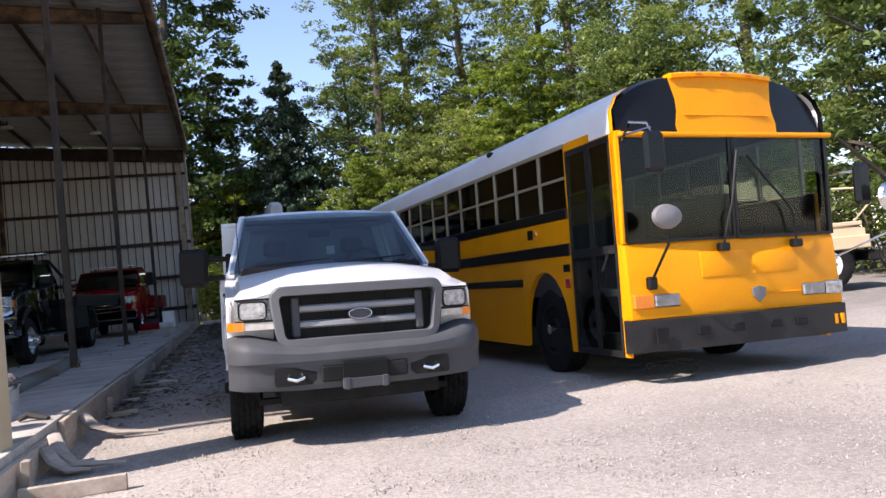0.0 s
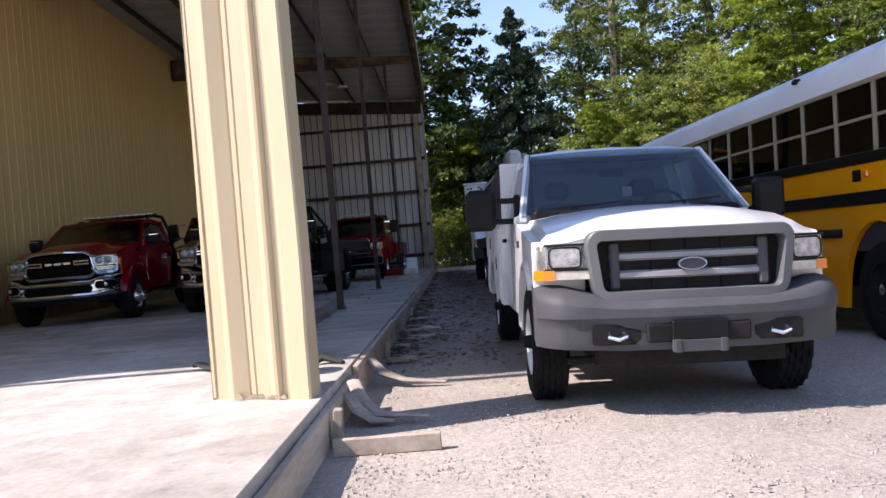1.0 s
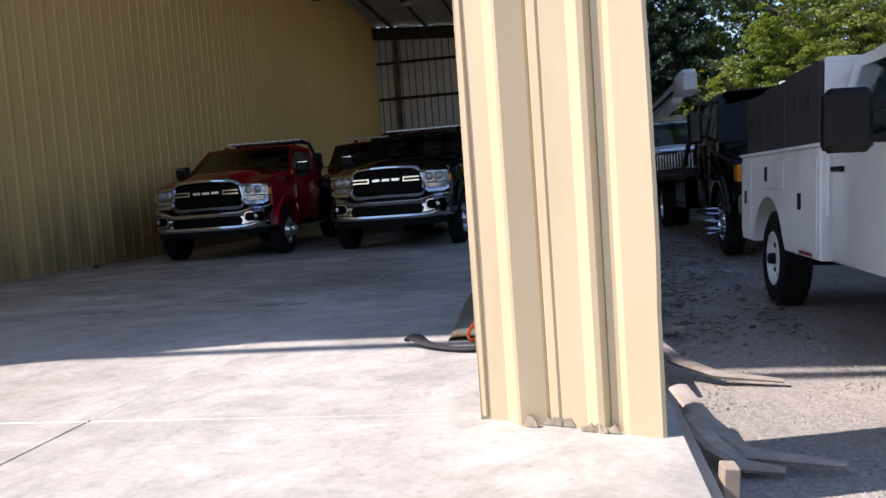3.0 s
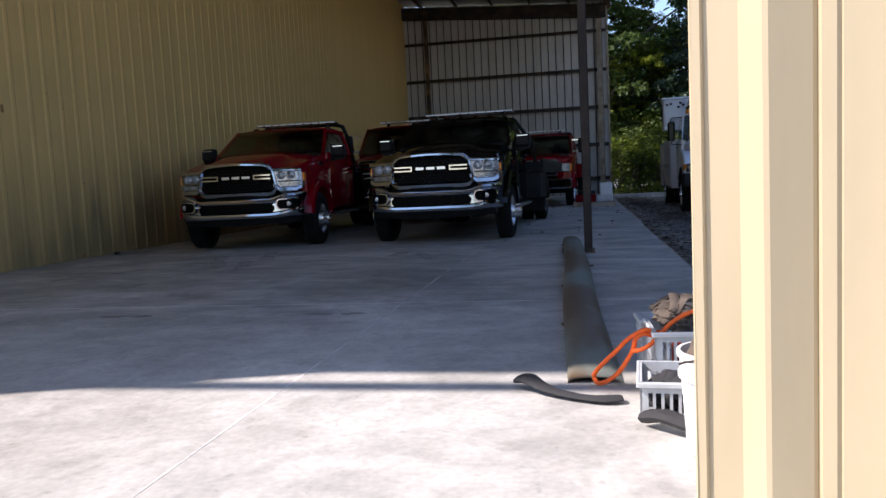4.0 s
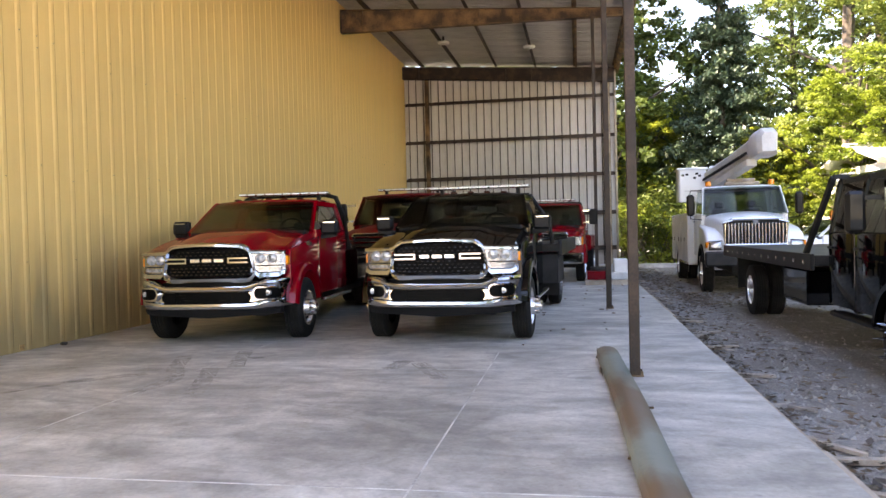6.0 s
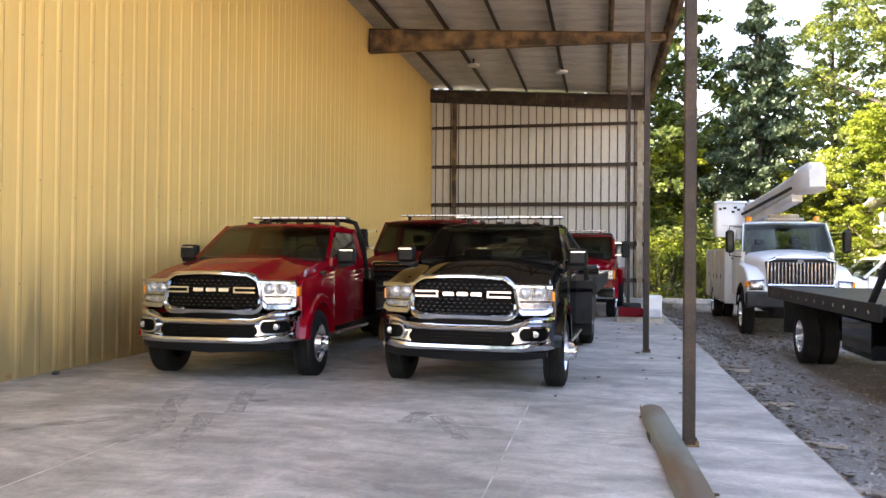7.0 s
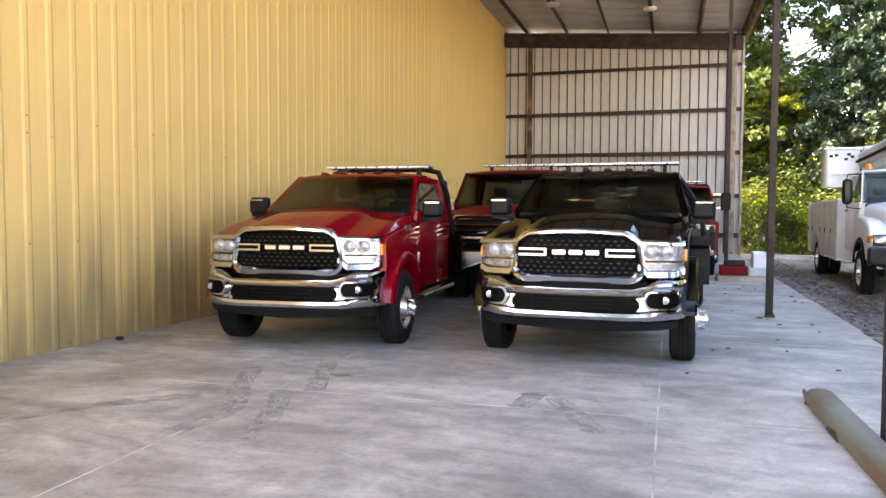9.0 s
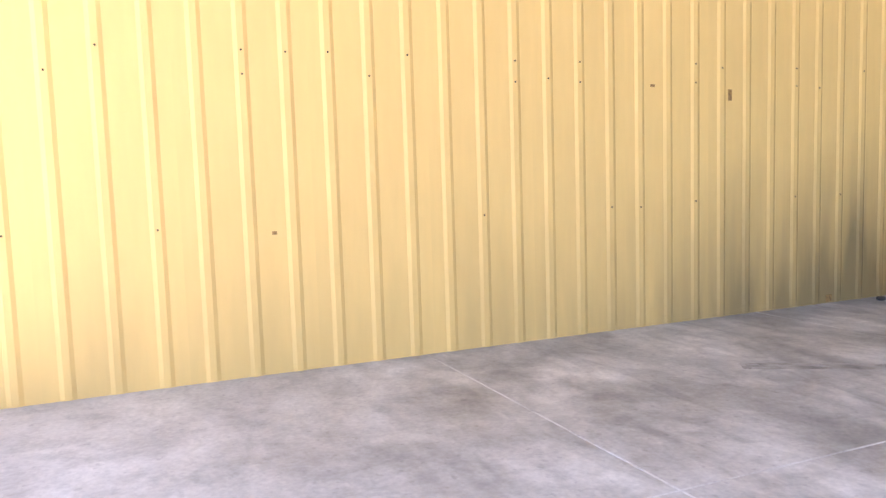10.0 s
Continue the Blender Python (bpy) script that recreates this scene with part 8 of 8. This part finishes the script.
PLAN = [
    ("k", 3.9, 42.0, 1.06), ("d", -4.0, 44.8, 1.35), ("d", -2.2, 44.0, 1.35), ("a", 1.7, 46.5, 0.56), ("e", 0.4, 43.8, 0.72), ("e", 2.2, 45.0, 0.6), ("e", 5.8, 40.4, 0.75), ("c", 3.4, 48.5, 0.66), ("c", -0.6, 48.5, 0.72),
    ("a", -4.6, 47, 1.0), ("g", 12.2, 46, 1.0), ("g", 8.6, 48, 0.72), ("d", -0.2, 46.5, 0.75), ("f", 9.1, 41.2, 1.0), ("c", 10.4, 35.4, 0.9), ("e", 7.9, 36.6, 1.0), ("f", 14.2, 41, 1.0), ("g", 19.5, 42, 1.05), ("c", 12.0, 33.4, 1.0),
    ("f", 18, 35, 1.0), ("e", 11.8, 27.2, 1.2), ("c", 17.5, 28, 1.25), ("c", 15.2, 24.8, 1.1), ("g", 24, 29, 1.0), ("f", 23.5, 36, 1.05), ("c", 22.5, 22.5, 1.2),
    ("d", 20.5, 17.8, 1.2), ("a", 26, 14, 1.1), ("c", 25, 9, 0.8), ("b", 29, 18, 1.2), ("b", -8, 48, 1.1),
    # unseen trees behind the camera, added only for reflections and bounced light
    ("b", -5, -24, 1.0), ("b", 4, -25, 1.1), ("a", 14, -20, 1.1),
]
used = set()
for i, (k, x, y, s) in enumerate(PLAN):
    m = pose(x, y, ground_z(x, y), 0, 0, (i * 77) % 360) @ Matrix.Scale(s, 4)
    if k in used:
        copy_thing(TREES[k], m)
    else:
        TREES[k].matrix_basis = m
        used.add(k)
k = 0
for i, (x, y, s) in enumerate([(-0.4, 38.8, 1.0), (0.6, 39.2, 1.1), (1.6, 38.9, 0.9), (2.7, 39.4, 1.2), (3.9, 39.0, 1.1), (5.0, 39.6, 1.2), (6.2, 38.9, 1.0), (-1.4, 39.3, 1.1), (9.2, 39.5, 1.3), (10.8, 37.8, 1.2), (12.3, 35.6, 1.3), (12.2, 32.2, 1.1), (15.2, 29.6, 1.4), (16.5, 25.8, 1.4), (18.4, 21.6, 1.4), (19.6, 18.6, 1.3), (21.0, 15.0, 1.4), (22.0, 11.5, 1.4), (2.0, 41.5, 1.5), (4.4, 42, 1.6), (7, 43, 1.7)]):
    b = BUSHES[i % 2]
    m = pose(x, y, ground_z(x, y), 0, 0, i * 53) @ Matrix.Scale(s, 4)
    if i < 2:
        b.matrix_basis = m
    else:
        copy_thing(b, m)

# far woods behind the single trees
rnd = random.Random(77)
clumps = []
for _ in range(900):
    u = rnd.random()
    if u < 0.62:
        x, y = rnd.uniform(-14, 36), rnd.uniform(51, 58)
    else:
        x, y = rnd.uniform(32, 38), rnd.uniform(-2, 52)
    top = 11.5 if -3 < x < 6 or (x > 30 and 26 < y < 46) else 15.5
    clumps.append((Vector((x, y, rnd.uniform(0.3, top) * rnd.uniform(0.7, 1.0))), rnd.uniform(1.1, 2.2)))
tagged(part("far_woods", leaves(clumps, 110, 0.42, rnd), LEAF_DARK, None, smooth=False), "dense dark green woods behind the yard", "woods", kind="stuff")


# ---- loose things on the slab ----
def crate(m, w, d, h, label):
    p = thing("plastic_crate", label, "crate", "plastic crates", m)
    t = 0.008
    part("base", boxes((-w, w, -d, d, 0.0, 0.012), bev=0.003), CRATE, p)
    for sx, sy in ((1, 0), (-1, 0), (0, 1), (0, -1)):
        rows = []
        def wall(u0, u1, z0, z1):
            if sx:
                rows.append((sx * (w - t), sx * w, u0, u1, z0, z1))
            else:
                rows.append((u0, u1, sy * (d - t), sy * d, z0, z1))
        e = (d if sx else w)
        wall(-e, e, 0.0, 0.035)
        wall(-e, e, h - 0.04, h)
        wall(-e, -e + 0.03, 0.035, h - 0.04)
        wall(e - 0.03, e, 0.035, h - 0.04)
        if h > 0.2:
            wall(-e, e, h * 0.48, h * 0.48 + 0.015)
        side = part("side", boxes(*rows), CRATE, p, smooth=False)
        k = -e + 0.045
        while k < e - 0.045:
            rows = []
            wall(k, k + 0.011, 0.035, h - 0.04)
            part("slat", boxes(*rows), CRATE, side, smooth=False)
            k += 0.03
    part("rim", boxes((-w - 0.012, w + 0.012, -d - 0.012, -d, h - 0.02, h), (-w - 0.012, w + 0.012, d, d + 0.012, h - 0.02, h), (-w - 0.012, -w, -d, d, h - 0.02, h), (w, w + 0.012, -d, d, h - 0.02, h), bev=0.003), CRATE, p)
    return p


crate(pose(-1.80, 6.76, FLOOR, 0, 0, -4), 0.125, 0.16, 0.15, "low grey-white slotted plastic crate standing on the slab")
crate(pose(-1.70, 7.12, FLOOR, 0, 0, 2), 0.155, 0.16, 0.26, "grey-white slotted plastic crate heaped with tie-down straps")
crate(pose(-1.785, 7.39, FLOOR, 0, 0, 5), 0.10, 0.09, 0.25, "small pale slotted crate behind the strap crate")


STRAPS = pose(0.035, -0.04, 0)


def heap(name, c, size, seed, label, material):
    """A crumpled lump of folded webbing: deep creases run round it, with a few folds lying on top."""
    bm = bmesh.new()
    bmesh.ops.create_uvsphere(bm, u_segments=40, v_segments=24, radius=1)
    off = Vector((seed * 3.1, seed * 1.7, seed))
    for v in bm.verts:
        d = v.co.normalized()
        k = 1 + 0.42 * noise.noise(d * 1.9 + off) + 0.34 * abs(noise.noise(d * 4.2 + off)) + 0.12 * noise.noise(d * 9 + off)
        v.co = Vector((d.x * size[0] * k, d.y * size[1] * k, max(-0.5, d.z) * size[2] * k))
    rnd, folds = random.Random(seed), []
    for i in range(9):
        # flat webbing folded over the lump, each fold ending in a small turned-up loop
        a = i * 0.7 + rnd.uniform(-0.3, 0.3)
        along = Vector((math.cos(a) * size[0], math.sin(a) * size[1], 0))
        side = Vector((-math.sin(a) * size[0], math.cos(a) * size[1], 0)) * rnd.uniform(-0.55, 0.55)
        rise = rnd.uniform(1.0, 1.35)
        pts = [side * (1 - 0.3 * abs(q)) + along * q + Vector((0, 0, size[2] * (rise - 0.85 * q * q + 0.12 * math.sin(5 * q + i)))) for q in (-1.0, -0.7, -0.35, 0.0, 0.35, 0.7, 1.0)]
        folds.append(tube(bmesh.new(), curved(pts, 4), 0.021, 8, False, 0.28))
    lump = tagged(part(name, bm, material, m=Matrix.Translation(c)), label, "strap")
    for f in folds:
        part("webbing_fold", f, material, lump)
    return lump


heap("webbing_strap", (-1.655, 7.13, FLOOR + 0.27), (0.13, 0.12, 0.06), 3, "crumpled dark grey webbing straps heaped in the crate", CLOTH)
heap("webbing_strap", (-1.73, 7.15, FLOOR + 0.31), (0.10, 0.09, 0.055), 8, "folded brown webbing straps on top of the crate", BROWNCLOTH)
heap("webbing_strap", (-1.60, 7.12, FLOOR + 0.285), (0.07, 0.08, 0.05), 14, "bundle of pale grey webbing at the crate's edge", CLOTHPALE)
heap("webbing_strap", (-1.80, 6.77, FLOOR + 0.065), (0.095, 0.12, 0.055), 5, "coiled dark straps lying in the low crate", STRAP)
tagged(part("red_tool_case", boxes((-1.77, -1.61, 7.0, 7.12, FLOOR + 0.014, FLOOR + 0.19), (-1.75, -1.63, 6.992, 7.0, FLOOR + 0.14, FLOOR + 0.17), bev=0.012), REDCASE), "faded red plastic tool case inside the crate", "tool case")
bm = bmesh.new()
tube(bm, curved([(-1.68, 7.03, 0.585), (-1.735, 7.02, 0.565), (-1.789, 7.01, 0.53), (-1.858, 6.985, 0.462), (-1.905, 6.965, 0.438), (-1.944, 6.97, 0.431)]), 0.0105, 8, False, 0.9)
tube(bm, curved([(-1.82, 7.03, 0.495), (-1.852, 7.02, 0.500), (-1.889, 7.0, 0.513), (-1.953, 7.02, 0.470), (-2.0, 7.05, 0.415), (-2.043, 7.08, 0.366), (-2.095, 7.12, 0.295), (-2.085, 7.10, 0.263), (-2.05, 7.08, 0.27), (-2.0, 7.05, 0.315), (-1.965, 7.01, 0.375), (-1.935, 6.99, 0.435), (-1.925, 6.99, 0.475), (-1.89, 7.0, 0.496), (-1.84, 7.03, 0.478)]), 0.0105, 8, False, 0.9)
tagged(part("orange_strap", bm, ORANGE), "bright orange looped strap trailing from the crate to the slab", "strap")
bm = bmesh.new()
tube(bm, curved([(-2.425, 7.06, FLOOR + 0.035), (-2.38, 7.03, FLOOR + 0.05), (-2.30, 6.95, FLOOR + 0.03), (-2.19, 6.88, FLOOR + 0.02), (-2.08, 6.84, FLOOR + 0.018), (-1.99, 6.85, FLOOR + 0.02)], 5), [0.028, 0.045, 0.052, 0.055, 0.055, 0.052, 0.05, 0.045, 0.04, 0.038, 0.036, 0.034, 0.033, 0.032, 0.031, 0.031, 0.031, 0.031, 0.032, 0.034, 0.036, 0.038, 0.038, 0.036, 0.034, 0.03], 10, False, 0.32)
tagged(part("black_strap", bm, STRAP), "folded black webbing strap lying on the slab", "strap")
bm = bmesh.new()
tube(bm, curved([(-1.95, 6.62, FLOOR + 0.03), (-1.9, 6.54, FLOOR + 0.06), (-1.84, 6.5, FLOOR + 0.05), (-1.78, 6.48, FLOOR + 0.03)], 4), 0.04, 8, False, 0.6)
tagged(part("black_strap", bm, STRAP, m=STRAPS), "short black rubber strap beside the crate", "strap")

pail = thing("white_pail", "white plastic pail stained brown inside, beside the crates", "bucket", "", pose(-1.66, 6.42, FLOOR) @ Matrix.Diagonal((1.04, 1.04, 0.86, 1)))
part("shell", spin(bmesh.new(), [(0.0, 0.0), (0.0, 0.132), (0.26, 0.145), (0.262, 0.155), (0.28, 0.155), (0.285, 0.147), (0.34, 0.15), (0.345, 0.158), (0.365, 0.158), (0.366, 0.146), (0.05, 0.128), (0.012, 0.0)], 36, axis="z"), PAIL, pail)
part("content", spin(bmesh.new(), [(0.35, 0.0), (0.355, 0.04), (0.33, 0.09), (0.325, 0.12), (0.30, 0.142)], 24, axis="z"), BROWNCLOTH, pail)
bm = bmesh.new()
for k in range(3):
    tube(bm, curved([(-0.12 + 0.03 * k, -0.06 + 0.05 * k, 0.345), (-0.08, 0.0 + 0.04 * k, 0.385), (0.0, 0.03 * k - 0.02, 0.37), (0.09, -0.05 + 0.04 * k, 0.375), (0.125, -0.06 + 0.03 * k, 0.335)], 5), 0.024, 8, False, 0.45)
part("webbing", bm, BROWNCLOTH, pail)
bm = bmesh.new()
tube(bm, [(0.16 * math.cos(a), 0.16 * math.sin(a) * 0.3 - 0.1, 0.34 - 0.03 * math.sin(a)) for a in [math.pi + k * math.pi / 8 for k in range(9)]], 0.005, 6)
part("handle", bm, STEEL_DARK, pail)

ch = thing("steel_channel", "long steel channel lying on the slab, green paint worn to rust", "steel beam", "", pose(-2.185, 10.43, FLOOR, 0, 0, 1.7))
ARC = [(-0.134, 0.0), (-0.132, 0.048), (-0.120, 0.080), (-0.093, 0.100), (-0.045, 0.108), (0.01, 0.104), (0.055, 0.088), (0.088, 0.058), (0.106, 0.022), (0.112, 0.0)]
bm = bmesh.new()
rings = []
for y in spread(-3.3, 3.28, 30):
    w = 0.010 * math.sin(y * 1.3)
    sag = (1 + 0.05 * math.sin(y * 2.1 + 1)) * (1 - 0.72 * ease((-2.45 - y) / 0.8))
    rings.append([(x + w, y, z * sag) for x, z in ARC] + [(x * 0.965 + w, y, max(0, z * sag - 0.005)) for x, z in reversed(ARC)])
loft(bm, rings)
part("body", bm, GUTTER, ch)
for y, s in ((3.2, -1), (0.9, 1), (-0.4, -1), (-2.0, -1)):
    part("clip", boxes((s * 0.112, s * 0.155, y - 0.012, y + 0.012, 0.0, 0.015), bev=0.003), RUST, ch)
part("torn_flange", prism(bmesh.new(), [(2.9, 0.0), (3.3, 0.0), (3.42, 0.05), (3.36, 0.09), (3.2, 0.06)], "x", -0.135, -0.129), GUTTER, ch)
part("torn_lip", prism(bmesh.new(), [(2.2, 0.0), (2.55, 0.0), (2.5, 0.03), (2.3, 0.05)], "x", -0.15, -0.144), RUST, ch)

pal = thing("pallet", "low wooden pallet near the back of the slab", "pallet", "", pose(-1.9, 24.8, FLOOR))
for y in (-0.4, 0.0, 0.4):
    part("bearer", boxes((-0.55, 0.55, y - 0.04, y + 0.04, 0.0, 0.1), bev=0.004), WOOD, pal)
for k in range(7):
    x = -0.5 + k * 0.166
    part("slat", boxes((x - 0.05, x + 0.05, -0.45, 0.45, 0.1, 0.12), bev=0.003), WOOD, pal)
tagged(part("cardboard_box", boxes((-2.4, -1.85, 24.5, 25.0, FLOOR + 0.12, FLOOR + 0.32), bev=0.01), REDDULL), "small dull red box on the pallet", "box")
tagged(part("white_box", boxes((-1.75, -1.42, 24.55, 24.95, FLOOR + 0.12, FLOOR + 0.62), bev=0.02), PAIL), "white plastic box on the pallet", "box")
tagged(part("white_box", boxes((-1.84, -1.45, 24.4, 24.52, FLOOR + 0.12, FLOOR + 0.3), bev=0.015), CRATE), "pale grey carton on the pallet", "box")
bm = bmesh.new()
for k in range(3):
    tube(bm, [(-2.1 + 0.2 * math.cos(a), 24.75 + 0.14 * math.sin(a), FLOOR + 0.35 + 0.03 * k) for a in [i * math.pi / 8 for i in range(16)]], 0.02, 6, True)
tagged(part("cable_coil", bm, STRAP), "coiled black cable lying on the red box", "cable")
bm = bmesh.new()
for k in range(40):
    r = random.Random(k + 300)
    x, y, s = r.uniform(-3.4, -1.3), r.uniform(14.5, 26), r.uniform(0.01, 0.035)
    box(bm, x - s, x + s, y - s * 0.6, y + s * 0.6, FLOOR, FLOOR + 0.012)
tagged(part("floor_debris", bm, LITTER), "scattered dry leaves and crumbs on the slab", "debris", kind="stuff")
bm = bmesh.new()
tube(bm, [(-1.42, 7.02, FLOOR + 0.02), (-1.36, 7.05, FLOOR + 0.05), (-1.28, 7.02, FLOOR + 0.03), (-1.2, 6.95, FLOOR + 0.015)], [0.03, 0.05, 0.04, 0.02], 8, False, 0.6)
tagged(part("dark_glove", bm, STRAP, m=pose(-0.04, -0.2, 0)), "crumpled dark work glove near the slab edge", "glove")
tagged(part("pebble", boxes((-9.36, -9.28, 14.38, 14.45, FLOOR, FLOOR + 0.04), bev=0.012), STRAP), "small dark lump beside the yellow wall", "debris")
